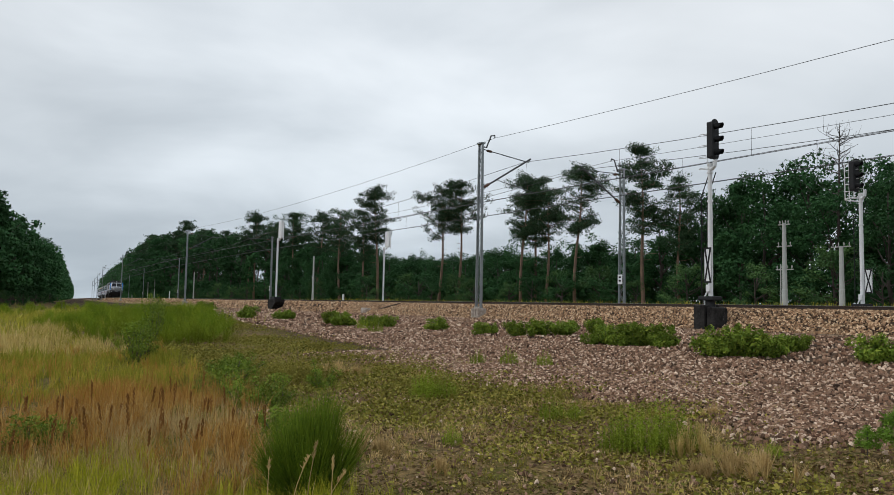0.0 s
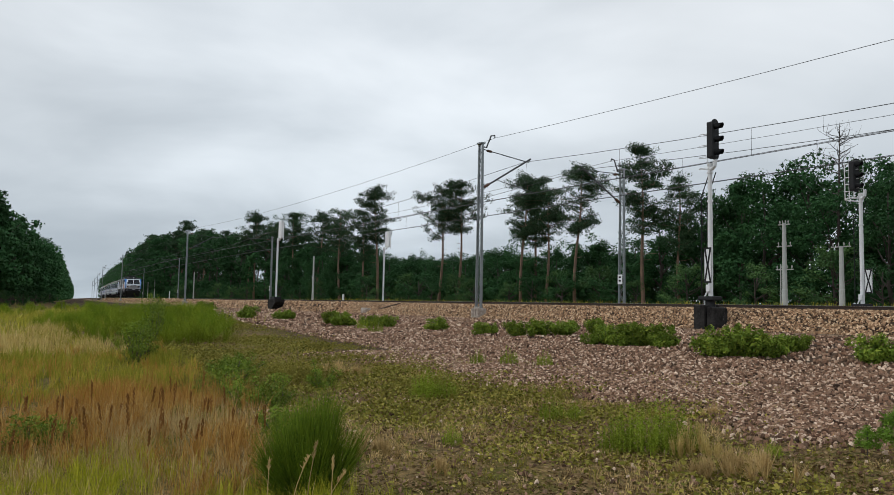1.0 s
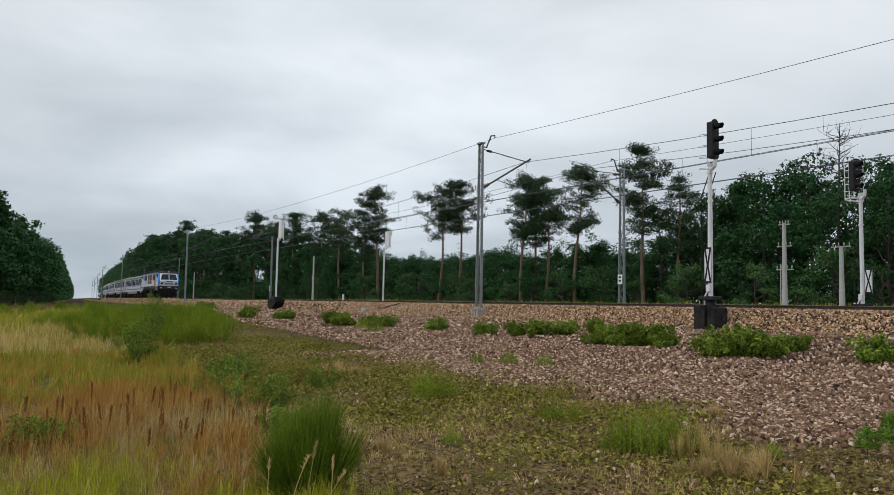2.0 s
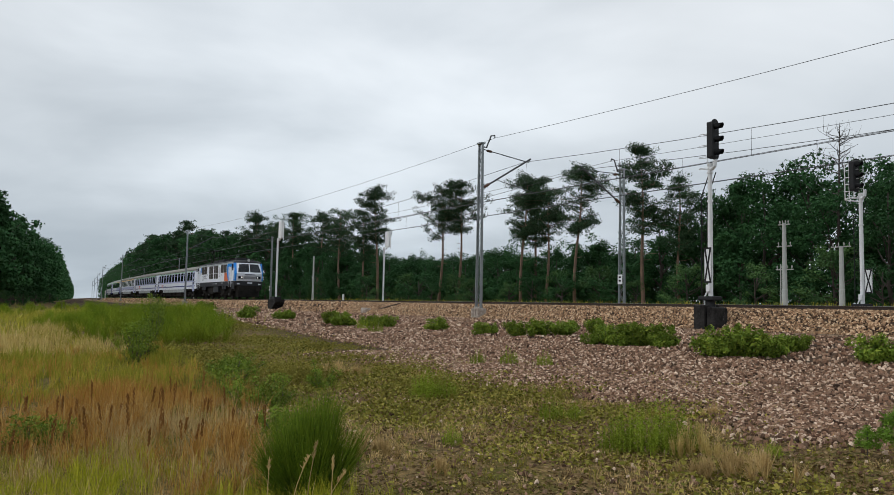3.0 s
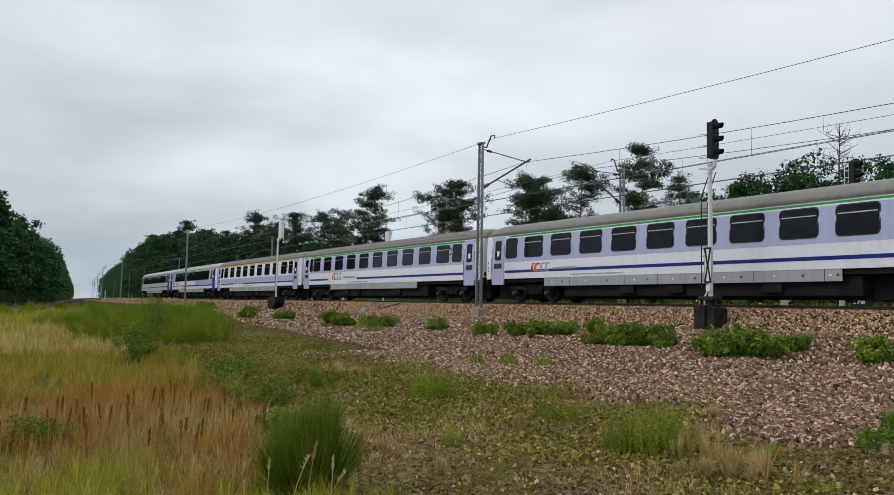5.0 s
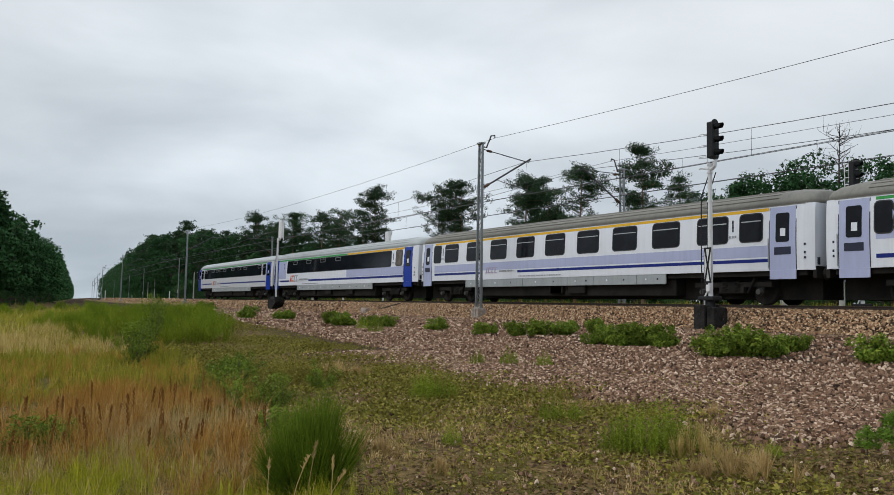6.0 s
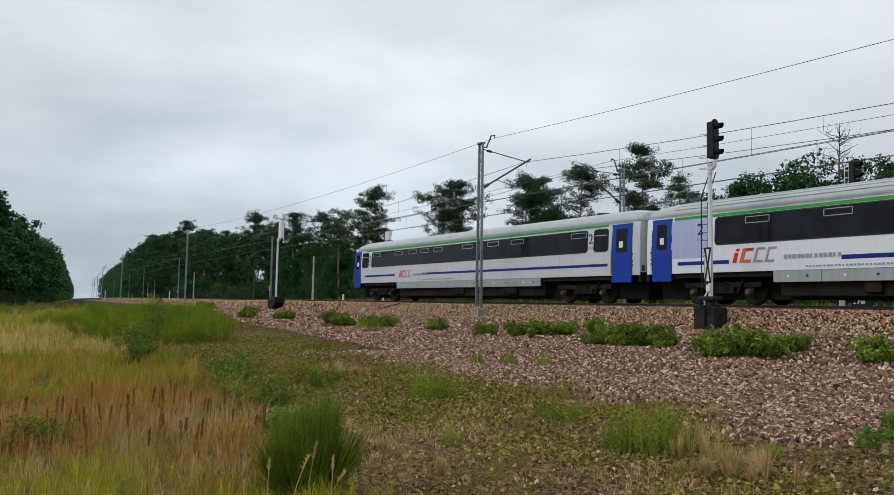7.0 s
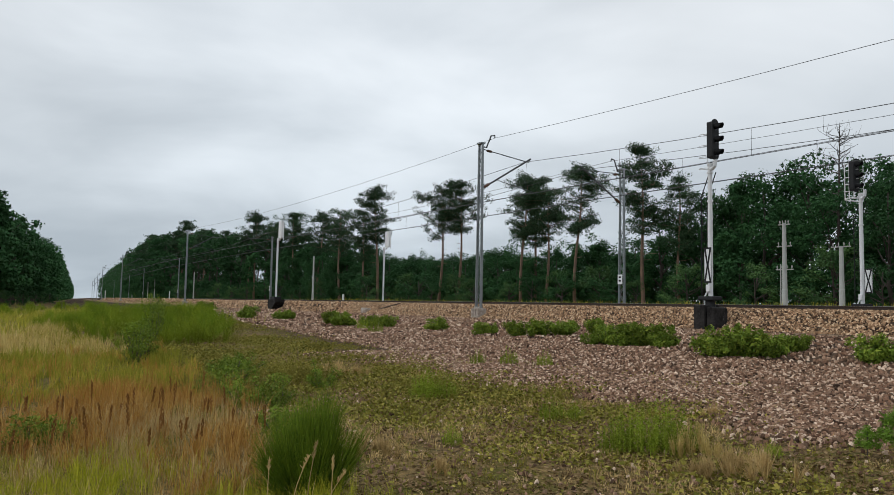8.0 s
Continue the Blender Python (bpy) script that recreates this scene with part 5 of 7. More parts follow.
SAPS = [sapling(61, 0.43, 0.34), sapling(62, 0.38, 0.38), sapling(63, 0.48, 0.32)]
spots = [(-40.6, 13.2, 1.4), (-39.0, 14.6, 1.1), (-31.4, 13.8, 1.1), (-30.2, 13.9, 1.2), (-29.2, 14.6, 1.0), (-28.2, 14.9, 0.9), (-23.9, 14.6, 0.95), (-21.0, 14.7, 0.85), (-19.3, 14.6, 0.9), (-18.7, 15.0, 1.0), (-18.1, 15.6, 0.95),
         (-17.6, 16.3, 0.9), (-14.9, 14.2, 1.0), (-14.4, 14.4, 1.15), (-13.9, 14.3, 1.1), (-13.4, 14.5, 1.1), (-11.0, 13.6, 1.0), (-10.8, 14.0, 1.25), (-10.5, 14.5, 1.0), (-10.9, 15.3, 0.9), (-10.6, 15.9, 0.7), (-8.6, 15.2, 1.1), (-62.7, 16.9, 1.7)]
for k, (x, y, s) in enumerate(spots):
    if k < 3:
        set_down(SAPS[k], x, y, s, k)
    else:
        set_copy(SAPS[k % 3], x, y, s, 1.3 * k)
    for q in range(2):
        set_copy(SAPS[(k + q) % 3], x + rng.uniform(-0.22, 0.22), y + rng.uniform(-0.35, 0.35), s * rng.uniform(0.5, 0.8), q + k)

def shoots(seed, h, r, n, mat, name, label):
    """A clump of separate upright shoots, each clothed with small leaves."""
    rnd = np.random.default_rng(seed)
    e = empty(name)
    a = rnd.uniform(0, 6.283, n)
    rr = r * np.sqrt(rnd.random(n))
    base = np.stack([np.cos(a) * rr, np.sin(a) * rr, np.full(n, -0.03)], 1)
    hh = h * rnd.uniform(0.45, 1.05, n) * (1 - 0.35 * (rr / r) ** 2)
    tip = base + np.stack([np.cos(a) * 0.12 * rr + rnd.normal(0, 0.03, n), np.sin(a) * 0.12 * rr + rnd.normal(0, 0.03, n), hh], 1)
    perp = np.stack([np.cos(a * 5), np.sin(a * 5), np.zeros(n)], 1) * 0.004
    st = new("stem", mesh_np("stem", np.stack([base - perp, base + perp, tip], 1).reshape(-1, 3), np.arange(3 * n).reshape(-1, 3), mat))
    st.parent = e
    st["kind"] = "stuff"
    t = rnd.uniform(0.25, 1.0, (n, 18, 1))
    cs = (base[:, None] * (1 - t) + tip[:, None] * t).reshape(-1, 3)
    v, f = leaf_tris(rnd, cs, 3, 0.020, (0.012, 0.030), 1.0, 0.6, 0.8, 0.2)
    fo = new("foliage", mesh_np("foliage", v, f, mat))
    fo.parent = e
    fo["kind"] = "stuff"
    return tagged(e, label, "wild plant", name.replace("_", " ") + "s")


lime = shoots(71, 0.66, 0.27, 75, M_LIME, "green_weed", "fresh yellow-green weed clump with upright leafy shoots")
weeds = [(-10.3, 6.1, 0.8), (-10.5, 6.3, 0.75), (-10.1, 6.35, 0.7), (-5.72, 5.85, 0.85), (-5.52, 5.95, 0.95), (-5.85, 5.72, 0.7), (-5.4, 6.1, 0.8), (-7.7, 6.4, 0.55), (-7.5, 6.6, 0.45), (-13.3, 9.9, 0.7), (-12.5, 10.2, 0.6), (-14.0, 9.6, 0.6), (-24.2, 12.3, 1.0), (-27.0, 13.2, 0.9), (-7.2, 4.6, 0.4), (-4.7, 6.6, 0.3)]
for k, (x, y, s) in enumerate(weeds):
    set_down(lime, x, y, s) if k == 0 else set_copy(lime, x, y, s, k)
dull = shoots(72, 0.46, 0.40, 70, M_HERB, "dry_weed", "dull olive brown weed clump on the bank")
for k, (x, y, s) in enumerate([(-14.0, 5.4, 1.3), (-14.4, 5.6, 1.15), (-13.7, 5.7, 1.0), (-22.8, 6.8, 0.9), (-19.2, 8.1, 0.8), (-11.7, 3.9, 1.1), (-13.2, 3.6, 1.2), (-12.4, 4.2, 0.9), (-14.6, 4.6, 1.0), (-16.2, 5.0, 1.1), (-9.0, 7.6, 0.5)]):
    set_down(dull, x, y, s) if k == 0 else set_copy(dull, x, y, s, k)
straw = broom(73, 0.30, 0.30, 420, M_STRAW, "straw_tuft", "tuft of dry tan straw", 0.8, 0, 0.2)
for k, (x, y, q) in enumerate([(-14.4, 6.4, 1.3), (-14.0, 6.7, 1.0), (-4.5, 5.85, 1.0), (-4.25, 5.95, 1.1), (-4.7, 5.6, 0.8), (-6.5, 7.9, 0.6), (-7.4, 3.55, 0.9), (-7.1, 3.7, 0.8), (-7.7, 3.4, 0.7), (-6.2, 3.9, 0.6)]):
    set_down(straw, x, y, q) if k == 0 else set_copy(straw, x, y, q, k)
rusty = broom(74, 0.36, 0.20, 260, M_BUFF, "straw_tuft", "tuft of buff dry grass beside the green weed", 0.7, 0, 0.2)
for k, (x, y, q) in enumerate([(-5.15, 6.15, 1.0), (-5.25, 6.0, 0.8), (-5.0, 6.05, 0.7)]):
    set_down(rusty, x, y, q) if k == 0 else set_copy(rusty, x, y, q, k)


def young_pine(seed, h):
    """A knee-high pine: one stem with a few whorls of long fresh needles."""
    rnd = np.random.default_rng(seed)
    e = empty("young_pine")
    bm = bmesh.new()
    limb(bm, (0, 0, -0.03), (0.02, 0.0, h), 0.010, 0.004, rnd, 0.03, 5, 5)
    tufts = [(0.02, 0.0, h)]
    for z, n in ((0.42 * h, 4), (0.72 * h, 3)):
        for k in range(n):
            a = 6.283 * k / n + rnd.uniform(-0.4, 0.4)
            q = (math.cos(a) * 0.42 * (h - 0.6 * z), math.sin(a) * 0.42 * (h - 0.6 * z), z + 0.10 * h)
            limb(bm, (0, 0, z), q, 0.006, 0.003, rnd, 0.06, 3, 4)
            tufts.append(q)
    part("stem", bm, M_BARK, e)
    v, f = leaf_tris(rnd, np.array(tufts), 150, 0.085, (0.05, 0.10), 0.9, 0.6, 0.9, 0.07)
    fo = new("foliage", mesh_np("foliage", v, f, M_YOUNGPINE))
    fo.parent = e
    fo["kind"] = "stuff"
    return tagged(e, "knee-high young pine with fresh green needles", "young pine", "young pines on the bank")


M_YOUNGPINE = leafy("fresh_pine_needles", (0.07, 0.15, 0.015), (0.20, 0.33, 0.04), (0.12, 0.23, 0.025))
yp = set_down(young_pine(95, 0.44), -3.98, 7.45)
set_copy(yp, -4.2, 7.3, 0.6, 2.0)
young = sapling(64, 0.62, 0.34, "young_shrub", (0.02, 0.05))
set_down(young, -12.6, 5.4, 0.7, 1.0)
set_copy(young, -3.75, 7.35, 0.35, 2.0)


def tall_stalk(x, y, h, seed):
    """A pale dry grass stalk with a feathery head."""
    rnd = np.random.default_rng(seed)
    bm = bmesh.new()
    lx, ly = rnd.normal(0.05, 0.06, 2)
    pts = [(lx * t * t, ly * t * t, h * t) for t in (0, 0.3, 0.6, 0.85, 1.0)]
    add_tube(bm, pts, [0.004, 0.004, 0.003, 0.003, 0.002], 4)
    for k in range(26):
        t = rnd.uniform(0.82, 1.0)
        c = Vector((lx * t * t, ly * t * t, h * t))
        d = Vector((rnd.normal(0, 0.012), rnd.normal(0, 0.012), 0.03))
        add_tube(bm, [c, c + d], [0.004, 0.001], 4)
    ob = part("grass_stalk", bm, M_STRAW)
    ob.matrix_world = Matrix.Translation((x, y, ground_z(x, y)))
    tagged(ob, "pale dry grass stalk with a feathery head", "grass stalk", "grass stalks")


for k, (x, y, h) in enumerate([(-5.35, 2.2, 0.62), (-5.45, 2.12, 0.5), (-5.3, 2.3, 0.42), (-5.25, 2.35, 0.5), (-5.6, 2.0, 0.45), (-5.9, 1.9, 0.4), (-5.4, 1.75, 0.38)]):
    tall_stalk(x, y, h, 80 + k)


def litter(name, label, n, region, accept, size, lift, flat, mat, seed):
    """Small curled leaves lying on or creeping over the ground."""
    rnd = np.random.default_rng(seed)
    pts = sow(rnd, n, region, accept, 0.0)
    pts[:, 2] += rnd.uniform(lift[0], lift[1], len(pts))
    v, f = leaf_cards(rnd, pts, 1, 0.01, size, 0.0, 1.0)
    v = v.reshape(-1, 4, 3)
    c = v.mean(axis=1, keepdims=True)
    v = (c + (v - c) * np.array([1, 1, flat])).reshape(-1, 3)
    return tagged(new(name, mesh_np(name, v, f, mat)), label, "ground cover", kind="stuff")


def bare(x, y):
    return (1 - 0.92 * gravel_amount(x, y)) * (1 - 0.7 * LEFT(x, y))


litter("leaf_litter", "brown dead leaves and twigs lying on the bank", 52000, (-16, -2.2, 2.2, 9.6), lambda x, y: bare(x, y) * (0.35 + 0.65 * p2(x, y)), (0.018, 0.05), (0.002, 0.02), 0.5, M_LITTER, 91)
litter("low_herbs", "small olive herbs creeping over the bank", 42000, (-24, -2.2, 2.6, 10.5), lambda x, y: bare(x, y) * (0.12 + 0.88 * p4(x, y)), (0.02, 0.055), (0.005, 0.07), 0.8, M_HERB, 92)
litter("low_herbs", "green herbs between gravel and meadow", 32000, (-32, -9, 4.0, 10.0), lambda x, y: (1 - gravel_amount(x, y)) * (0.25 + 0.75 * p1(x, y)), (0.022, 0.06), (0.005, 0.12), 0.9, M_HERB, 93)

tufted("meadow_straw", "pale broken straw lying flat in the meadow", 620, 12, (-11.0, -5.4, -0.4, 3.6), lambda x, y: 0.1 * LEFT(x, y) + 0.9 * PALE(x, y), (0.10, 0.28), (0.003, 0.007), 1.3, M_STRAW, 94, 0.10)
# leafy weeds inside the meadow and before the broom
tall = sapling(65, 0.95, 0.34, "meadow_weed", (0.025, 0.055))
dense = sapling(66, 0.42, 0.40, "meadow_weed", (0.02, 0.05))
for w in (tall, dense):
    tagged(w, "leafy green weed standing in the meadow grass", "wild plant", "meadow weeds")
set_down(tall, -18.2, 3.45, 1.0)
set_copy(tall, -18.9, 3.8, 0.85, 1.0)
set_copy(tall, -17.6, 3.3, 0.6, 2.5)
set_copy(tall, -24.0, 5.0, 1.1, 2.0)
set_copy(tall, -29.0, 6.0, 1.2, 3.0)
set_down(dense, -13.0, 3.9, 1.0)
for k, (x, y, q) in enumerate([(-12.5, 3.65, 0.9), (-13.8, 4.2, 1.1), (-11.2, 3.6, 0.8), (-9.2, 0.75, 0.8), (-9.6, 0.95, 0.7), (-12.0, 4.3, 0.8), (-14.5, 4.4, 1.0), (-15.5, 4.9, 1.0), (-10.9, 4.0, 0.7), (-8.3, 3.1, 0.7), (-8.7, 3.3, 0.6)]):
    set_copy(dense, x, y, q, 0.9 * k)
# ---------------------------------------------------------------- the train
def paint(name, col, rough=0.35, dirt=0.18):
    """Vehicle paint: nearly plain, with faint vertical streaks of grime."""
    m, nt, b = mat_new(name, rough, 0, 0.22)
    mp = node(nt, "ShaderNodeMapping")
    mp.inputs["Scale"].default_value = (3.0, 3.0, 0.35)
    nt.links.new(coords(nt), mp.inputs[0])
    f = noise_fac(nt, 1.6, 5, 0.65, mp.outputs[0], 0.42, 0.75)
    f2 = noise_fac(nt, 22, 2, 0.5, coords(nt))
    c = mix_col(nt, mix_val(nt, f, dirt * 1.6), col, tuple(k * 0.55 + 0.02 for k in col))
    c = mix_col(nt, mix_val(nt, f2, dirt * 0.5), c, tuple(k * 0.7 for k in col))
    nt.links.new(c, b.inputs["Base Color"])
    return m


P_WHITE = paint("white_paint", (0.77, 0.80, 0.86), 0.35, 0.12)
P_LAV = paint("pale_blue_paint", (0.44, 0.48, 0.68))
P_BLUE = paint("dark_blue_paint", (0.012, 0.025, 0.20), 0.3)
P_DOOR = paint("blue_door_paint", (0.010, 0.045, 0.36), 0.3)
P_GREEN = paint("green_stripe_paint", (0.03, 0.30, 0.06))
P_YELLOW = paint("yellow_stripe_paint", (0.72, 0.42, 0.02))
P_ORANGE = paint("orange_paint", (0.68, 0.17, 0.07))
P_SKY = paint("bright_blue_paint", (0.012, 0.24, 0.72), 0.3)
P_SILVER = paint("silver_grey_paint", (0.60, 0.61, 0.64))
P_SKIRT = paint("grey_skirt_paint", (0.36, 0.39, 0.40), 0.5, 0.35)
P_BAND = paint("graphite_paint", (0.036, 0.039, 0.046), 0.5, 0.3)
P_ROOF_OLD = paint("weathered_roof_paint", (0.23, 0.225, 0.20), 0.6, 0.4)
P_ROOF_NEW = paint("light_grey_roof_paint", (0.44, 0.47, 0.48), 0.45, 0.3)
P_ROOF_DARK = paint("dark_roof_paint", (0.026, 0.028, 0.031), 0.7, 0.4)
P_RED = paint("red_sign_paint", (0.65, 0.03, 0.02))
P_INK = paint("dark_lettering", (0.03, 0.035, 0.06))
P_GREYINK = paint("grey_lettering", (0.33, 0.34, 0.37))
P_FADED = paint("faded_lettering", (0.42, 0.36, 0.50))
M_UNDER = worn("dirty_underframe", (0.014, 0.0135, 0.013), (0.03, 0.027, 0.024), 0.9, 0.0, 1.2, 18, 0.15, "Object", 0.12)
M_BOGIE = worn("bogie_steel", (0.012, 0.0115, 0.011), (0.03, 0.027, 0.024), 0.85, 0.0, 1.5, 20, 0.15, "Object", 0.15)
M_AXLE = worn("greasy_axle_cap", (0.035, 0.034, 0.033), (0.08, 0.075, 0.07), 0.6, 0.1)
M_RUBBER = worn("black_rubber", (0.015, 0.015, 0.016), (0.03, 0.03, 0.03), 0.7)
M_CHROME = worn("bare_metal", (0.5, 0.5, 0.5), (0.4, 0.4, 0.4), 0.35, 0.9)
M_LOUVRE = worn("brown_grille", (0.055, 0.048, 0.042), (0.085, 0.075, 0.065), 0.55, 0.3, 1.0, 20)
M_ALU = worn("window_frame_metal", (0.45, 0.46, 0.47), (0.35, 0.36, 0.37), 0.4, 0.6)


def glass_dark(name, col=(0.006, 0.007, 0.010), rough=0.10):
    m, nt, b = mat_new(name, rough, 0, 0.16)
    f = noise_fac(nt, 1.1, 3, 0.6, coords(nt), 0.4, 0.7)
    nt.links.new(mix_col(nt, f, col, tuple(k * 2.4 for k in col)), b.inputs["Base Color"])
    return m


M_GLASS = glass_dark("tinted_train_glass")
M_GLASS_BROWN = glass_dark("frosted_brown_glass", (0.10, 0.085, 0.075), 0.25)
M_SCREEN = glass_dark("windscreen_glass", (0.025, 0.028, 0.032), 0.06)


def glow(name, col, strength):
    m, nt, b = mat_new(name, 0.3)
    b.inputs["Base Color"].default_value = (*col, 1)
    b.inputs["Emission Color"].default_value = (*col, 1)
    b.inputs["Emission Strength"].default_value = strength
    return m


M_LAMP = glow("lit_headlight", (1.0, 0.94, 0.80), 1.3)


def writing(text, x, z, size, y, mat, parent, name="lettering", side=-1):
    cu = bpy.data.curves.new(name, "FONT")
    cu.body, cu.size, cu.extrude = text, size, 0.003
    cu.align_x = "CENTER"
    cu.materials.append(mat)
    ob = new(name, cu)
    ob.parent = parent
    ob.matrix_basis = Matrix.Translation((x, y, z)) @ Euler((radians(90), 0, 0)).to_matrix().to_4x4()
    return ob


def side_slab(name, outline, depth, mat, parent, y, label="", side=-1):
    """A plate on a vehicle's flank, standing a little proud of it."""
    y0, y1 = (y - depth, y + 0.01) if side < 0 else (y - 0.01, y + depth)
    return part(name, slab(outline, y0, y1), mat, parent, label)


def rect(x0, x1, z0, z1):
    return [(x0, z0), (x1, z0), (x1, z1), (x0, z1)]


SIDE = [(1.41, 1.18), (1.425, 1.7), (1.425, 2.2), (1.405, 2.8), (1.375, 3.22), (1.345, 3.42)]
ROOF = [(1.345, 3.42), (1.27, 3.62), (1.12, 3.80), (0.86, 3.93), (0.48, 4.02), (0.0, 4.05)]


def side_y(z):
    """Half width of a coach at height z."""
    return lerp_table(z, [(b, a) for a, b in SIDE])


def loft(rings, caps=True):
    bm = bmesh.new()
    vs = [[bm.verts.new(p) for p in r] for r in rings]
    n = len(rings[0])
    for a, b in zip(vs, vs[1:]):
        for k in range(n):
            bm.faces.new((a[k], a[(k + 1) % n], b[(k + 1) % n], b[k]))
    if caps:
        bm.faces.new(vs[0][::-1])
        bm.faces.new(vs[-1])
    return bm


def curved_panel(x0, x1, z0, z1, proud, r=0.0, side=-1, steps=3):
    """A plate that follows the bulge of a coach's flank."""
    bm = bmesh.new()
    if r > 0:
        out = rounded(x0, x1, z0, z1, r, 3)
    else:
        zs = [z0 + (z1 - z0) * i / steps for i in range(steps + 1)]
        out = [(x0, z) for z in zs[::-1]] + [(x1, z) for z in zs]
    a = [bm.verts.new((x, side * (side_y(z) + proud), z)) for x, z in out]
    b = [bm.verts.new((x, side * (side_y(z) - 0.01), z)) for x, z in out]
    n = len(out)
    for i in range(n):
        bm.faces.new((a[i], a[(i + 1) % n], b[(i + 1) % n], b[i]))
    bm.faces.new(a if side > 0 else a[::-1])
    bmesh.ops.recalc_face_normals(bm, faces=bm.faces)
    return bm


def wheel_mesh():
    bm = bmesh.new()
    n = 20
    prof = [(0.46, -0.07), (0.46, 0.05), (0.49, 0.055), (0.49, 0.075), (0.40, 0.075), (0.36, 0.02), (0.16, 0.03), (0.12, 0.09), (0.0, 0.09), (0.0, -0.11), (0.11, -0.11), (0.15, -0.03), (0.36, -0.02), (0.40, -0.07)]
    rings = []
    for k in range(n):
        a = 2 * math.pi * k / n
        rings.append([bm.verts.new((r * math.cos(a), w, r * math.sin(a))) for r, w in prof])
    for k in range(n):
        for j in range(len(prof)):
            q = (rings[k][j], rings[(k + 1) % n][j], rings[(k + 1) % n][(j + 1) % len(prof)], rings[k][(j + 1) % len(prof)])
            bm.faces.new(q)
    bmesh.ops.remove_doubles(bm, verts=bm.verts, dist=0.0005)
    return finish(bm, "wheel", M_BOGIE, True)


WHEEL = wheel_mesh()


def bogie(parent, x, base=2.5):
    fr = bmesh.new()
    for s in (-1, 1):
        y = s * 1.02
        add_box(fr, x - base / 2 - 0.45, x + base / 2 + 0.45, y - 0.09, y + 0.09, 0.62, 0.82, 0.03)
        add_box(fr, x - 0.55, x + 0.55, y - 0.11, y + 0.11, 0.40, 0.66, 0.03)
        for w in (-base / 2, base / 2):
            add_box(fr, x + w - 0.16, x + w + 0.16, y - 0.05 + s * 0.05, y + 0.05 + s * 0.12, 0.33, 0.62, 0.03)
    add_box(fr, x - 0.35, x + 0.35, -1.0, 1.0, 0.62, 0.86, 0.02)
    b = part("bogie", fr, M_BOGIE, parent, "dusty black steel bogie frame")
    for s in (-1, 1):
        for k in (-0.28, 0.28):
            sp = bmesh.new()
            pts = [(x + k + 0.11 * math.cos(a * 0.9), s * 1.13 + 0.07 * math.sin(a * 0.9), 0.44 + a * 0.019) for a in range(26)]
            add_tube(sp, pts, 0.022, 4)
            part("spring", sp, M_BOGIE, b)
        dm = tube([(x + 0.75, s * 1.16, 0.42), (x + 1.05, s * 1.16, 0.95)], 0.045, 6)
        part("damper", dm, M_BOGIE, b)
        for w in (-base / 2, base / 2):
            wh = new("wheel", WHEEL)
            wh.parent = b
            wh.matrix_basis = Matrix.Translation((x + w, s * 0.78, 0.46)) @ (Matrix.Rotation(math.pi, 4, "Z") if s > 0 else Matrix())
            part("axle_cap", tube([(x + w, s * 1.07, 0.46), (x + w, s * 1.27, 0.46)], [0.14, 0.10], 8), M_AXLE, b)
    for w in (-base / 2, base / 2):
        part("axle", tube([(x + w, -0.8, 0.46), (x + w, 0.8, 0.46)], 0.08, 8), M_BOGIE, b)
    return b


def bars(parent, name, x0, x1, z0, z1, y, mat, n, seed):
    """A row of short bars for small unreadable writing."""
    rnd = random.Random(seed)
    bm = bmesh.new()
    x = x0
    w = (x1 - x0) / n
    for i in range(n):
        ww = w * rnd.uniform(0.45, 0.85)
        add_box(bm, x, x + ww, y - 0.004, y + 0.004, z0, z1)
        x += w
    ob = part(name, bm, mat, parent)
    ob["kind"] = "stuff"
    return ob


def logo(parent, x0, y, z, k=1.0, ink=None, worn_off=False):
    """The operator's slanted mark: red bar, orange hook, grey hooks, and a bar for the name beside it."""
    def slant(px, pz, w, h):
        return [(px, pz), (px + w, pz), (px + w + 0.32 * h, pz + h), (px + 0.32 * h, pz + h)]
    spec = [(0.0, 0.0, 0.16, 0.36, P_RED), (0.0 + 0.15, 0.41, 0.16, 0.10, P_RED), (0.30, 0.0, 0.16, 0.51, P_ORANGE), (0.46, 0.0, 0.30, 0.10, P_ORANGE), (0.58, 0.41, 0.30, 0.10, P_RED)]
    spec += [(0.88, 0.0, 0.09, 0.51, P_GREYINK), (0.97, 0.0, 0.26, 0.07, P_GREYINK), (1.10, 0.44, 0.26, 0.07, P_GREYINK),
             (1.34, 0.0, 0.09, 0.51, P_GREYINK), (1.43, 0.0, 0.26, 0.07, P_GREYINK), (1.56, 0.44, 0.26, 0.07, P_GREYINK)]
    for a, b, w, h, m in spec:
        m = P_FADED if worn_off else m
        side_slab("logo_mark", slant(x0 + a * k, z + b * k, w * k, h * k), 0.008, m, parent, y)
    bars(parent, "name_bar", x0 + 2.1 * k, x0 + 4.2 * k, z + 0.08 * k, z + 0.21 * k, y - 0.004, ink or P_GREYINK, 13, 5)


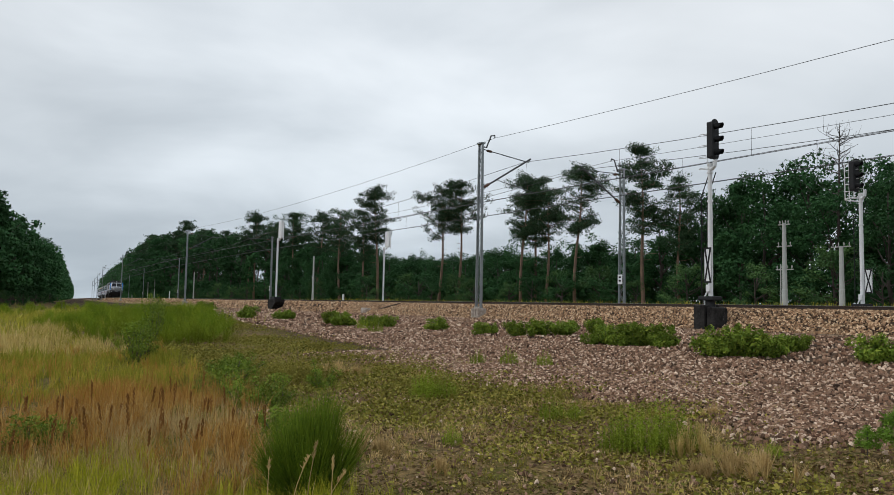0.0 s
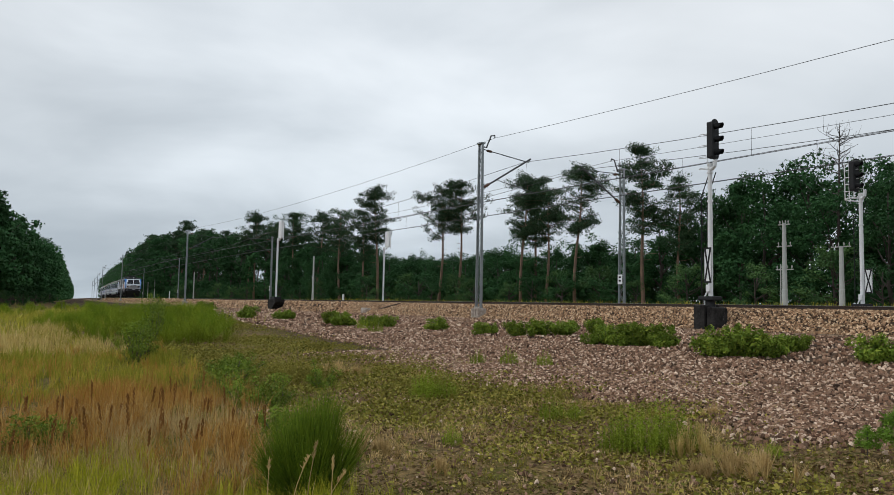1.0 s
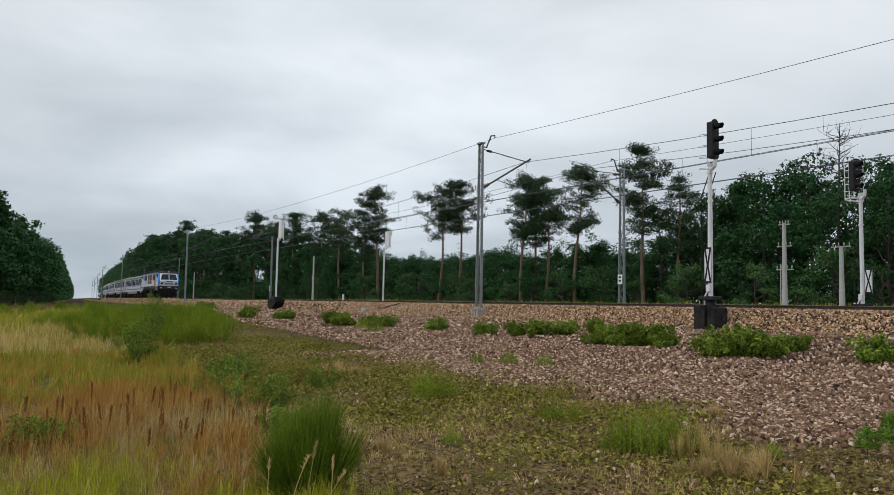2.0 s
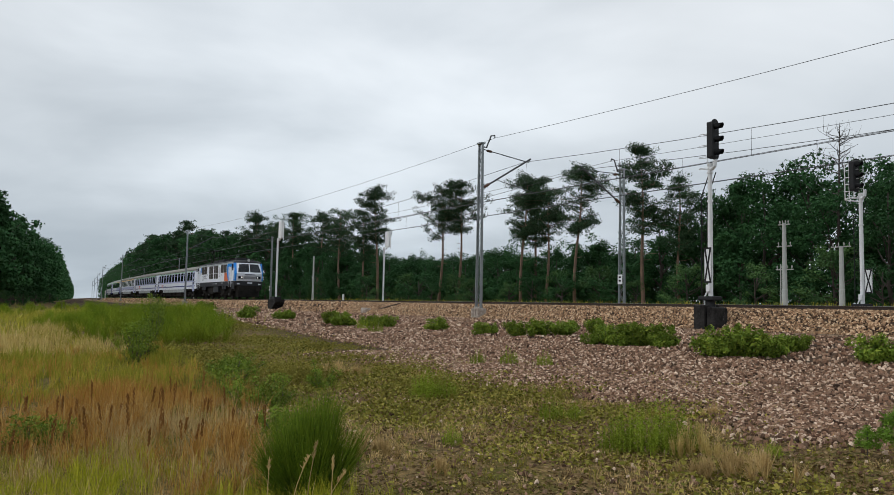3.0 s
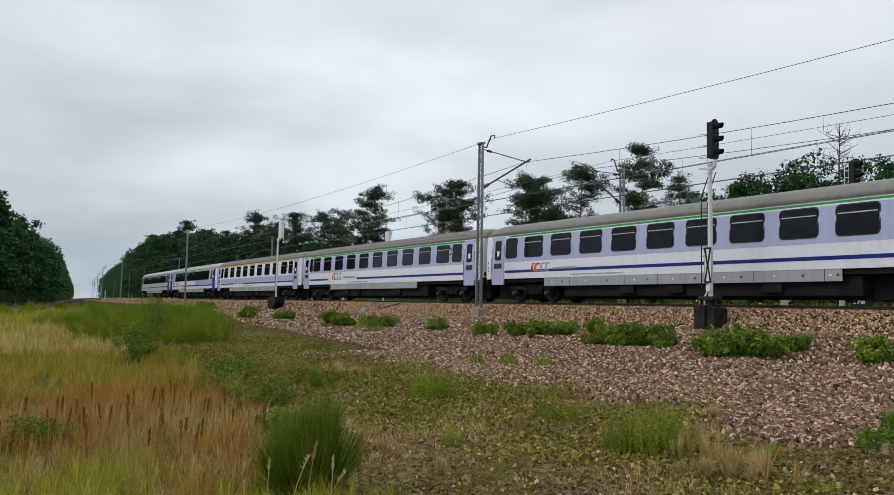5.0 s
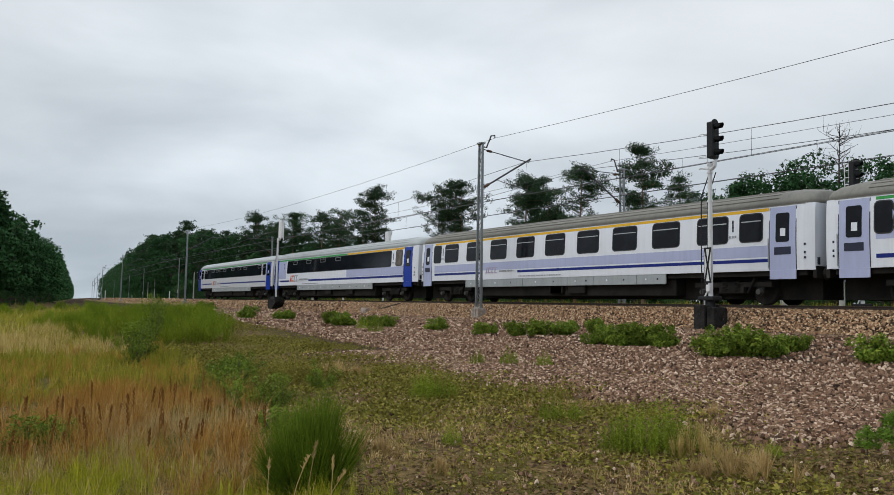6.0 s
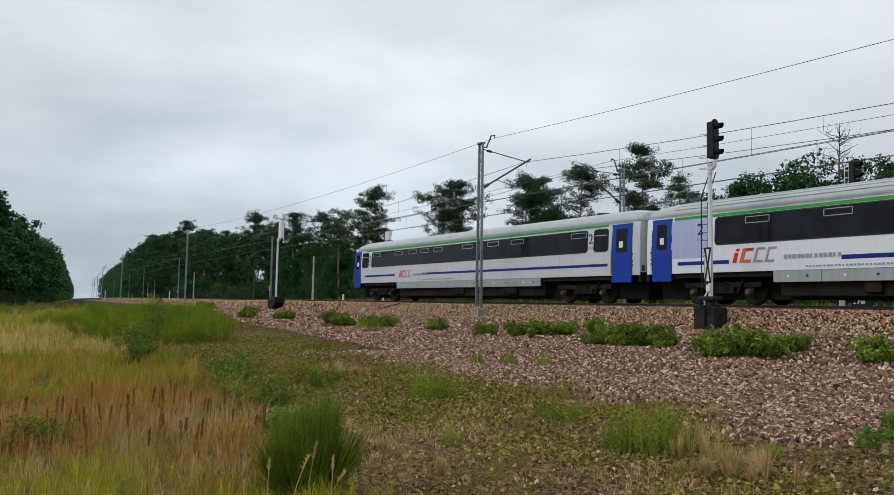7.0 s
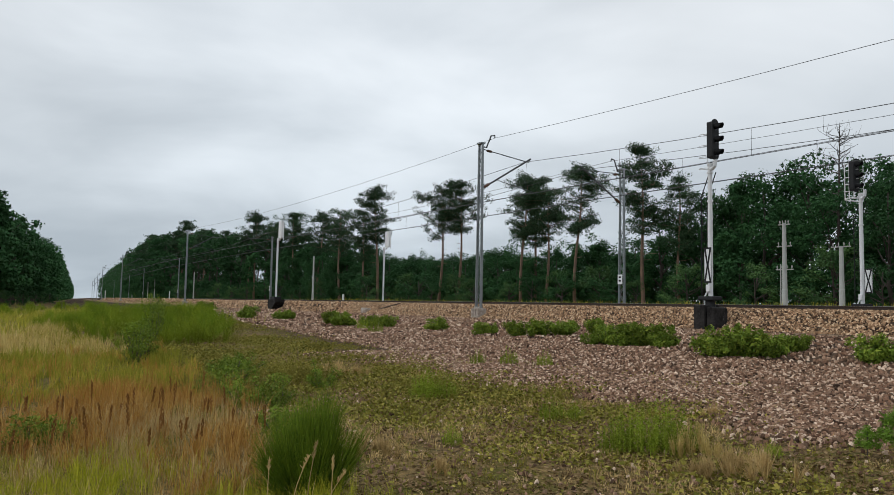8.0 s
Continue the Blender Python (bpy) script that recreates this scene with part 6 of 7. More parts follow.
def coach(cfg):
    e = empty("passenger_coach")
    tagged(e, cfg["label"], "train coach", "coaches of the express train")
    L = 13.0
    inner = cfg["roof"]
    # flanks and ends
    outl = [(s * y, z) for s, seq in ((-1, SIDE), (1, SIDE[::-1])) for y, z in seq]
    body = part("body", loft([[(x, y * k, z) for y, z in outl] for x, k in ((-L, 0.93), (-L + 0.35, 1), (L - 0.35, 1), (L, 0.93))]), cfg["body"], e)
    # roof, drawn down at the ends
    rl = [(-y, z) for y, z in ROOF] + [(y, z) for y, z in ROOF[::-1][1:]]
    rings = []
    for x, k, d in ((-L, 0.90, 0.30), (-L + 0.25, 0.96, 0.13), (-L + 0.9, 1, 0.0), (L - 0.9, 1, 0.0), (L - 0.25, 0.96, 0.13), (L, 0.90, 0.30)):
        rings.append([(x, y * k, 3.42 + (z - 3.42) * (1 - d) if z > 3.43 else z) for y, z in rl])
    roof = part("roof", loft(rings), inner, e, cfg["roof_label"], True)
    if cfg["ribs"]:
        for y, z in ((1.22, 3.70), (1.07, 3.835), (0.84, 3.94), (0.55, 4.01)):
            for s in (-1, 1):
                part("roof_rib", tube([(-L + 1.4, s * y, z), (L - 1.4, s * y, z)], 0.022, 5), inner, roof)
    for x in cfg.get("vents", ()):
        part("roof_vent", box(x - 0.22, x + 0.22, -0.2, 0.2, 4.0, 4.16, 0.04), P_ROOF_DARK, roof)
    gutter = bmesh.new()
    for s in (-1, 1):
        add_box(gutter, -L + 0.3, L - 0.3, s * 1.352 - 0.012, s * 1.352 + 0.012, 3.405, 3.43)
    part("gutter", gutter, inner, roof)
    for s in (-1, 1):
        for n, x0, x1, z0, z1, m in cfg["bands"]:
            part(n, curved_panel(x0, x1, z0, z1, 0.005, 0, s), m, body)
        for x0, x1, z0, z1, kind in cfg["windows"]:
            fr = part("window", curved_panel(x0 - 0.04, x1 + 0.04, z0 - 0.04, z1 + 0.04, 0.010, 0.16, s), M_RUBBER, body)
            part("pane", curved_panel(x0, x1, z0, z1, 0.016, 0.14, s), M_GLASS_BROWN if kind == "frosted" else M_GLASS, fr)
            if kind == "vent":
                part("opening_light", curved_panel(x0 + 0.05, x1 - 0.05, z1 - 0.27, z1 - 0.235, 0.026, 0, s), M_ALU, fr)
        for vx in cfg.get("flaps", ()):
            fl = bmesh.new()
            for a, b, c, d in ((vx, vx + 1.0, 3.12, 3.145), (vx, vx + 1.0, 2.90, 2.925), (vx, vx + 0.03, 2.90, 3.145), (vx + 0.97, vx + 1.0, 2.90, 3.145)):
                add_box(fl, a, b, s * side_y(3.0) - 0.03, s * side_y(3.0) + 0.03, c, d)
            part("tilting_window", fl, M_ALU, body)
    for x0, x1, m in cfg["doors"]:
        for s in (-1, 1):
            d = part("door", curved_panel(x0, x1, 1.19, 3.36, 0.012, 0, s), m, e)
            part("lower_panel", slab(rect(x0, x1, 0.88, 1.185), -1.44 if s < 0 else 1.38, -1.38 if s < 0 else 1.44), m, d)
            part("door_window", curved_panel(x0 + 0.24, x1 - 0.24, 2.15, 3.15, 0.02, 0.08, s), M_GLASS, d)
            part("notice", curved_panel(x0 + 0.42, x0 + 0.62, 2.35, 2.62, 0.026, 0, s), P_WHITE, d)
            part("hand_rail", tube([(x0 - 0.05, s * 1.45, 1.25), (x0 - 0.05, s * 1.45, 2.3)], 0.016, 5), M_CHROME, d)
            part("seam", curved_panel(x0 - 0.03, x0, 0.9 + 0.3, 3.36, 0.008, 0, s), M_RUBBER, d)
            part("seam", curved_panel(x1, x1 + 0.03, 0.9 + 0.3, 3.36, 0.008, 0, s), M_RUBBER, d)
            if m is not P_DOOR:
                part("sign_plate", curved_panel(x0 + 0.18, x1 - 0.18, 1.72, 1.98, 0.018, 0, s), P_INK, d)
    # underfloor
    ub = bmesh.new()
    add_box(ub, -12.7, 12.7, -1.30, 1.30, 1.0, 1.185)
    add_box(ub, -7.0, 6.9, -1.15, 1.15, 0.30, 1.0, 0.05)
    # low dark boxes along the middle and at the bogies, standing in for shade
    add_box(ub, -12.8, 12.8, -0.6, 0.6, 0.2, 1.0)
    for bx in (-9.5, 9.5):
        add_box(ub, bx - 1.7, bx + 1.7, -0.7, 0.7, 0.35, 1.0)
    under = part("underframe", ub, M_UNDER, e)
    rnd = random.Random(cfg["seed"])
    x = cfg["skirt"][0]
    while x < cfg["skirt"][1] - 0.4:
        w = min(rnd.choice((1.8, 2.6, 3.4)), cfg["skirt"][1] - x)
        for s in (-1, 1):
            pl = part("equipment_panel", box(x + 0.012, x + w - 0.012, s * 1.37 - 0.03, s * 1.37 + 0.03, 0.78, 1.175, 0.01), P_SKIRT, under)
            for k in range(2):
                hx = x + w * (0.3 + 0.4 * k)
                part("latch", box(hx, hx + 0.07, s * 1.405 - 0.012, s * 1.405 + 0.012, 0.95, 1.02), P_INK if k else P_WHITE, pl)
        x += w
    for k in range(3):
        bx = rnd.uniform(-5.5, 4.5)
        part("battery_box", box(bx, bx + rnd.uniform(0.5, 1.2), -1.3, -0.6, 0.42, 0.78, 0.03), M_UNDER, under)
    bogie(e, 9.5)
    bogie(e, -9.5)
    for s in (-1, 1):
        # gangway bellows, end posts and buffers
        part("gangway", box(min(s * 12.98, s * 13.19), max(s * 12.98, s * 13.19), -0.68, 0.68, 1.05, 3.52, 0.08), M_RUBBER, e)
        part("end_plate", box(min(s * 12.9, s * 13.03), max(s * 12.9, s * 13.03), -1.30, 1.30, 0.9, 1.3), M_UNDER, e)
        for y in (-0.875, 0.875):
            bf = tube([(s * 12.95, y, 1.06), (s * 13.12, y, 1.06), (s * 13.13, y, 1.06), (s * 13.19, y, 1.06)], [0.11, 0.11, 0.24, 0.24], 10)
            part("buffer", bf, M_UNDER, e)
        for zz in (1.55, 1.72, 2.0):
            part("socket", box(min(s * 12.66, s * 12.72), max(s * 12.66, s * 12.72), -1.44, -1.39, zz, zz + 0.08, 0.01), P_INK, e)
        part("tail_lamp", box(min(s * 12.95, s * 13.02), max(s * 12.95, s * 13.02), -1.2, -1.05, 1.35, 1.6, 0.02), P_INK, e)
    for tx, tz, txt in cfg["class_marks"]:
        o = writing(txt, tx, tz, 0.62, -side_y(tz + 0.2) - 0.012, cfg["mark_ink"], e, "class_number")
        sm = bars(e, "pictogram", tx - 0.16, tx + 0.2, tz - 0.22, tz - 0.14, -side_y(tz - 0.2) - 0.012, P_GREYINK, 3, 3)
    logo(e, cfg["logo_x"], -1.432, 1.50, cfg["logo_k"], None, cfg.get("faded", False))
    bars(e, "small_writing", cfg["logo_x"] + 2.9, cfg["logo_x"] + 6.2, 1.27, 1.325, -1.425, P_GREYINK, 26, 9)
    return e


def row(x0, pitch, n, w, kind="vent"):
    return [(x0 + pitch * k, x0 + pitch * k + w, 2.24, 3.2, kind) for k in range(n)]


E_IN = 11.3
OLD = dict(roof=P_ROOF_OLD, ribs=True, roof_label="weathered grey-brown ribbed roof", mark_ink=P_INK)
NEW = dict(roof=P_ROOF_NEW, roof_label="light grey roof", mark_ink=P_BLUE)
COACHES = [
    dict(OLD, label="white and pale blue second-class express coach with grey roof", body=P_WHITE, seed=1, ribs=False,
         bands=[("waist_band", -E_IN, E_IN, 2.02, 3.24, P_LAV), ("blue_stripe", -E_IN, E_IN, 1.47, 1.60, P_BLUE), ("green_stripe", -11.0, E_IN, 3.29, 3.37, P_GREEN)],
         windows=row(-9.68, 1.99, 10, 1.36) + [(10.07, 11.04, 2.24, 3.2, "vent"), (-11.2, -10.3, 2.24, 3.2, "plain")],
         doors=[(11.36, 12.36, P_LAV), (-12.36, -11.36, P_LAV)], skirt=(-8.2, 6.4), class_marks=[(9.83, 2.62, "2")], logo_x=-9.2, logo_k=0.8, vents=(-10, 10.5)),
    dict(OLD, label="pale blue and white second-class coach with blue stripe", body=P_WHITE, seed=2,
         bands=[("waist_band", -E_IN, E_IN, 2.05, 3.24, P_LAV), ("blue_stripe", -E_IN, -7.6, 1.47, 1.60, P_BLUE), ("blue_stripe", -2.6, E_IN, 1.47, 1.60, P_BLUE), ("green_stripe", -E_IN, E_IN, 3.27, 3.37, P_GREEN)],
         windows=row(-10.63, 2.11, 10, 1.36) + [(10.1, 11.05, 2.24, 3.2, "plain"), (-11.32, -10.78, 2.24, 3.2, "plain")],
         doors=[(11.36, 12.36, P_LAV), (-12.5, -11.5, P_LAV)], skirt=(-7.2, 6.4), class_marks=[(9.9, 2.62, "2")], logo_x=-6.9, logo_k=1.0, vents=(-9.5,)),
    dict(OLD, label="white first-class coach with a yellow line under its roof", body=P_WHITE, seed=3,
         bands=[("waist_band", -E_IN, E_IN, 1.66, 2.06, P_LAV), ("blue_stripe", -E_IN, -6.4, 1.48, 1.60, P_BLUE), ("blue_stripe", -3.2, E_IN, 1.48, 1.60, P_BLUE), ("yellow_stripe", -E_IN, E_IN, 3.26, 3.37, P_YELLOW)],
         windows=row(-10.15, 2.294, 9, 1.38) + [(10.13, 11.05, 2.24, 3.2, "vent"), (-11.4, -10.62, 2.24, 3.2, "plain")],
         doors=[(11.36, 12.36, P_LAV), (-12.55, -11.65, P_LAV)], skirt=(-8.0, 6.6), class_marks=[(9.82, 2.62, "1"), (-10.38, 2.62, "1")], logo_x=-6.0, logo_k=0.6, vents=(), faded=True),
    dict(NEW, label="modernised coach with one long black window band and blue doors", body=P_WHITE, seed=4, ribs=True,
         bands=[("waist_band", 2.7, E_IN, 1.66, 2.18, P_LAV), ("corner_panel", -11.62, -9.75, 1.75, 3.24, P_LAV), ("blue_stripe", -E_IN, -8.9, 1.48, 1.62, P_BLUE), ("blue_stripe", -4.6, E_IN, 1.48, 1.62, P_BLUE),
                ("green_stripe", -11.5, 2.7, 3.25, 3.37, P_GREEN), ("yellow_stripe", 2.7, E_IN, 3.25, 3.37, P_YELLOW)],
         windows=[(-9.5, 9.6, 2.22, 3.2, "plain"), (10.25, 11.1, 2.24, 3.2, "frosted")], flaps=(-8.2, -5.2, -2.3, 0.6),
         doors=[(11.36, 12.40, P_DOOR), (-12.62, -11.62, P_DOOR)], skirt=(-7.1, 6.9), class_marks=[(-10.2, 2.62, "2"), (9.92, 2.62, "1")], logo_x=-8.75, logo_k=1.0, vents=()),
    dict(NEW, label="modernised second-class coach at the tail of the train", body=P_SILVER, seed=5, ribs=False,
         bands=[("blue_stripe", -E_IN, -7.25, 1.58, 1.70, P_BLUE), ("blue_stripe", -3.9, E_IN, 1.58, 1.70, P_BLUE), ("green_stripe", -E_IN, E_IN, 3.30, 3.40, P_GREEN)],
         windows=[(-10.42, 10.05, 2.26, 3.2, "plain"), (10.48, 11.3, 2.26, 3.2, "vent"), (-11.77, -10.9, 2.26, 3.2, "vent")], flaps=(-10.2, -7.3, -5.6, -4.2, -2.7, 0.3, 2.6, 4.6, 9.0),
         doors=[(11.55, 12.65, P_DOOR), (-12.92, -12.0, P_DOOR)], skirt=(-7.0, 6.9), class_marks=[(10.27, 2.62, "2"), (-10.66, 2.62, "2")], logo_x=-6.66, logo_k=0.8, vents=(9.6, 7.6, -10.6)),
]


def locomotive():
    e = empty("electric_locomotive")
    tagged(e, "white electric locomotive with blue, orange and graphite paint", "locomotive")
    W = 1.47
    REAR = 0.18
    FRONT = 0.76        # the leading cab stands further out from the middle

    def loop(z, end, setb, tw, k=1.0):
        """Outline at a height: end is the reach of the nose, setb how far the corner stands back."""
        q = [(end - setb, -W * k), (end - 0.10, -tw), (end, 0), (end - 0.10, tw), (end - setb, W * k)]
        return [(x + FRONT, y, z) for x, y in q] + [(-x - REAR, y, z) for x, y in q[::-1]]
    nose = [(1.84, 8.10, 0.24, 1.22, 1.0), (2.30, 8.22, 0.30, 1.22, 1.0), (2.62, 8.28, 0.34, 1.22, 1.0), (3.20, 8.02, 0.40, 1.16, 1.0), (3.72, 7.78, 0.46, 1.08, 0.99)]
    body = part("body", loft([loop(*n) for n in nose]), P_WHITE, e)
    part("solebar", loft([loop(1.38, 8.04, 0.22, 1.22, 0.997), loop(1.842, 8.104, 0.24, 1.22, 1.003)]), P_BAND, e, "graphite grey lower band")
    rf = loft([loop(3.722, 7.80, 0.46, 1.09, 1.0), loop(3.82, 7.76, 0.46, 1.06, 0.99), loop(3.97, 7.45, 0.6, 0.9, 0.86), loop(4.03, 7.2, 0.6, 0.7, 0.7)])
    roof = part("roof", rf, P_ROOF_DARK, e, "dark grey roof")
    part("cant_rail", loft([loop(3.66, 7.70, 0.50, 1.07, 1.008), loop(3.80, 7.70, 0.50, 1.07, 1.004)]), P_SKIRT, roof)

    def plate(name, out, m, d=0.006, parent=body, y=-W, label=""):
        return side_slab(name, out, d, m, parent, y, label)
    for s in (-1, 1):
        # grille windows: two single pairs at the ends, two double pairs in the middle
        for x0, x1, split in ((-5.42, -3.0, False), (-1.92, -0.16, True), (0.22, 1.98, True), (3.22, 5.52, False)):
            z0 = 2.2 if split else 2.78
            y = s * W
            g = part("grille", box(x0, x1, y - 0.012, y + 0.012, z0, 3.62), M_LOUVRE, body, "brown louvred side grille")
            sl = bmesh.new()
            zz = z0 + 0.05
            while zz < 3.6:
                add_box(sl, x0 + 0.03, x1 - 0.03, y + s * 0.012 - 0.010, y + s * 0.012 + 0.010, zz, zz + 0.022)
                zz += 0.07
            part("louvre", sl, M_LOUVRE, g)
            fr = bmesh.new()
            xm = (x0 + x1) / 2
            add_box(fr, xm - 0.025, xm + 0.025, y - 0.03, y + 0.03, z0, 3.62)
            if split:
                add_box(fr, x0, x1, y - 0.03, y + 0.03, 2.74, 2.80)
            part("mullion", fr, P_SILVER, g)
        # cab doors and cab windows
        for d0, d1, w0, w1 in ((6.74, 7.40, 7.62, 8.08), (-6.72, -6.2, -7.30, -6.85)):
            dr = part("cab_door", slab(rect(d0, d1, 1.95, 3.30), s * W - 0.012, s * W + 0.012), P_WHITE, e)
            part("seam", slab(rect(d0 - 0.025, d0 - 0.005, 1.95, 3.32), s * W - 0.013, s * W + 0.013), P_GREYINK, dr)
            part("seam", slab(rect(d1 + 0.005, d1 + 0.025, 1.95, 3.32), s * W - 0.013, s * W + 0.013), P_GREYINK, dr)
            for hx in (d0 - 0.1, d1 + 0.1):
                part("grab_rail", tube([(hx, s * 1.50, 1.25), (hx, s * 1.56, 1.32), (hx, s * 1.56, 3.26), (hx, s * 1.48, 3.32)], 0.022, 6), P_WHITE, dr)
            cw = part("cab_window", slab(rounded(w0 - 0.05, w1 + 0.05, 2.93, 3.64, 0.1), s * W - 0.014, s * W + 0.014), M_ALU, e)
            part("pane", slab(rounded(w0, w1, 2.98, 3.59, 0.08), s * W - 0.02, s * W + 0.02), M_GLASS, cw)
            sx = 1 if d0 > 0 else -1
            ex = w1 + 0.1 if sx > 0 else w0 - 0.1
            part("mirror", box(ex - 0.03, ex + 0.03, s * 1.60 - 0.06, s * 1.60 + 0.06, 3.15, 3.55, 0.02), P_INK, cw)
            stp = bmesh.new()
            for zz in (0.45, 0.75, 1.05):
                add_box(stp, d0, d1, s * 1.32 - 0.1, s * 1.32 + 0.1, zz, zz + 0.03)
            for hx in (d0, d1 - 0.03):
                add_box(stp, hx, hx + 0.03, s * 1.38 - 0.02, s * 1.38 + 0.02, 0.45, 1.38)
            part("steps", stp, M_UNDER, e)
    # livery on the flank: ring, square, fragments, lettering
    def ring(cx, cz, r0, r1, a0, a1, n=26):
        out = []
        for k in range(n + 1):
            a = radians(a0 + (a1 - a0) * k / n)
            out.append((cx + r1 * math.cos(a), min(3.64, cz + r1 * math.sin(a))))
        for k in range(n, -1, -1):
            a = radians(a0 + (a1 - a0) * k / n)
            out.append((cx + r0 * math.cos(a), min(3.50, cz + r0 * math.sin(a))))
        return out
    def crescent():
        """The blue disc, cut straight at the cab door, with a round white bite."""
        out = [(7.0 + 1.32 * math.cos(radians(a)), min(3.655, 3.05 + 1.32 * math.sin(radians(a)))) for a in range(110, 251, 4)]
        out = [(6.66, 3.655)] + [q for q in out if q[0] <= 6.64 and q[1] >= 1.88] + [(6.66, 1.90)]
        return out + [(6.78 - 0.42 * math.cos(radians(a)), 3.02 + 0.42 * math.sin(radians(a))) for a in range(-72, 73, 9)]
    for s in (-1, 1):
        part("orange_square", slab(rect(4.66, 6.25, 1.87, 2.77), s * W - 0.005, s * W + 0.005), P_ORANGE, body)
        part("blue_ring", slab(crescent(), s * W - 0.009, s * W + 0.009), P_SKY, body, "bright blue painted ring")
        part("blue_top", slab(rect(6.66, 7.45, 3.32, 3.655), s * W - 0.009, s * W + 0.009), P_SKY, body)
        part("blue_edge", slab([(7.45, 3.655), (7.45, 3.36), (7.9, 3.36), (8.12, 3.28), (8.26, 3.1), (8.38, 2.85), (8.38, 2.4), (8.24, 1.87), (8.61, 1.87), (8.69, 2.62), (8.37, 3.2), (8.08, 3.655)][::-1], s * W - 0.0075, s * W + 0.0075), P_SKY, body)
        part("blue_fragment", slab([(-6.05, 2.85), (-5.62, 3.0), (-5.5, 3.55), (-5.95, 3.58), (-6.1, 3.2)], s * W - 0.006, s * W + 0.006), P_SKY, body)
        part("pale_arc", slab([(2.62 + 0.42 * math.cos(radians(15 * q)), 3.05 + 0.42 * math.sin(radians(15 * q))) for q in range(24)], s * W - 0.004, s * W + 0.004), P_SILVER, body)
    cu = writing("20", -4.75, 2.08, 0.78, -W - 0.006, P_GREYINK, e, "anniversary_number")
    cu2 = writing("20 LAT", -3.75, 2.45, 0.30, -W - 0.006, P_INK, e, "anniversary_words")
    bars(e, "name_bar", -4.2, -2.9, 2.25, 2.34, -W - 0.004, P_GREYINK, 12, 2)
    bars(e, "number_bar", -7.45, -6.5, 1.62, 1.74, -W - 0.008, P_WHITE, 2, 4)
    bars(e, "number_bar", -0.6, 1.0, 1.60, 1.66, -W - 0.008, P_GREYINK, 14, 6)
    bars(e, "number_bar", 1.1, 1.7, 1.58, 1.68, -W - 0.008, P_WHITE, 2, 7)
    bars(e, "small_writing", 7.5, 8.1, 1.68, 1.72, -W - 0.008, P_WHITE, 5, 8)
    bars(e, "small_writing", 7.5, 8.1, 1.60, 1.64, -W - 0.008, P_WHITE, 4, 9)
    bars(e, "small_writing", 3.4, 4.3, 1.6, 1.74, -W - 0.008, P_GREYINK, 4, 10)
    for x, z in ((-4.9, 2.6), (-2.7, 2.62), (3.55, 2.5)):
        part("jacking_mark", slab(rect(x, x + 0.2, z, z + 0.2), -W - 0.005, -W + 0.005), P_GREYINK, body)
    for x in (-2.45, 2.5, 2.75):
        part("filler_cap", tube([(x, -W - 0.02, 2.9 if x < 0 else 2.45), (x, -W + 0.02, 2.9 if x < 0 else 2.45)], 0.05, 8), P_INK, body)
    # stepped lower edge of the solebar
    for x0, x1 in ((-7.7, -6.95), (-4.95, -4.4), (-4.0, -3.4), (3.95, 4.45), (4.75, 5.35), (7.6, 8.5)):
        for s in (-1, 1):
            part("apron", box(x0, x1, s * 1.44 - 0.02, s * 1.44 + 0.02, 1.02, 1.39), P_BAND, e)
    part("battery_box", box(-0.1, 2.0, -1.40, 1.40, 0.70, 1.38, 0.03), P_BAND, e)
    part("battery_box", box(-2.9, -0.5, -1.25, 1.25, 0.55, 1.38, 0.03), M_UNDER, e)
    ub = bmesh.new()
    add_box(ub, -7.9, 8.55, -1.15, 1.15, 0.85, 1.39)
    # dark filler boxes added below the frame in place of the shade there
    add_box(ub, -7.3, 7.9, -0.6, 0.6, 0.2, 0.85)
    add_box(ub, -7.0, 7.2, -0.7, 0.7, 0.35, 0.85)
    part("underframe", ub, M_UNDER, e)
    for x in (4.25, -4.25):
        bogie(e, x, 3.05)
        for s in (-1, 1):
            part("sand_box", box(x - 0.35, x + 0.35, s * 1.3 - 0.1, s * 1.3 + 0.1, 0.8, 1.2, 0.03), M_UNDER, e)
    # noses: windscreens, lamps, ploughs, buffers
    for s in (-1, 1):
        def P(x, y, z):
            return (s * x + (FRONT if s > 0 else -REAR), y, z)

        def quad(name, pts, m, parent, d=0.02, label=""):
            bm = bmesh.new()
            a = [bm.verts.new(P(*p)) for p in pts]
            b = [bm.verts.new(P(p[0] + d, p[1], p[2] + d * 0.3)) for p in pts]
            bm.faces.new(b)
            n = len(pts)
            for i in range(n):
                bm.faces.new((a[i], a[(i + 1) % n], b[(i + 1) % n], b[i]))
            bmesh.ops.recalc_face_normals(bm, faces=bm.faces)
            return part(name, bm, m, parent, label)
        for k in (-1, 1):
            # each windscreen between the middle post and the corner
            fr = quad("windscreen", [(8.20, 0.05 * k, 2.76), (8.12, 1.16 * k, 2.76), (7.72, 1.06 * k, 3.60), (7.84, 0.05 * k, 3.60)], M_RUBBER, e, 0.012)
            quad("pane", [(8.185, 0.10 * k, 2.82), (8.11, 1.10 * k, 2.82), (7.755, 1.01 * k, 3.55), (7.865, 0.10 * k, 3.55)], M_SCREEN, fr, 0.022)
            part("wiper", tube([P(8.24, 0.75 * k, 2.74), P(8.11, 0.35 * k, 3.2)], 0.014, 4), P_INK, fr)
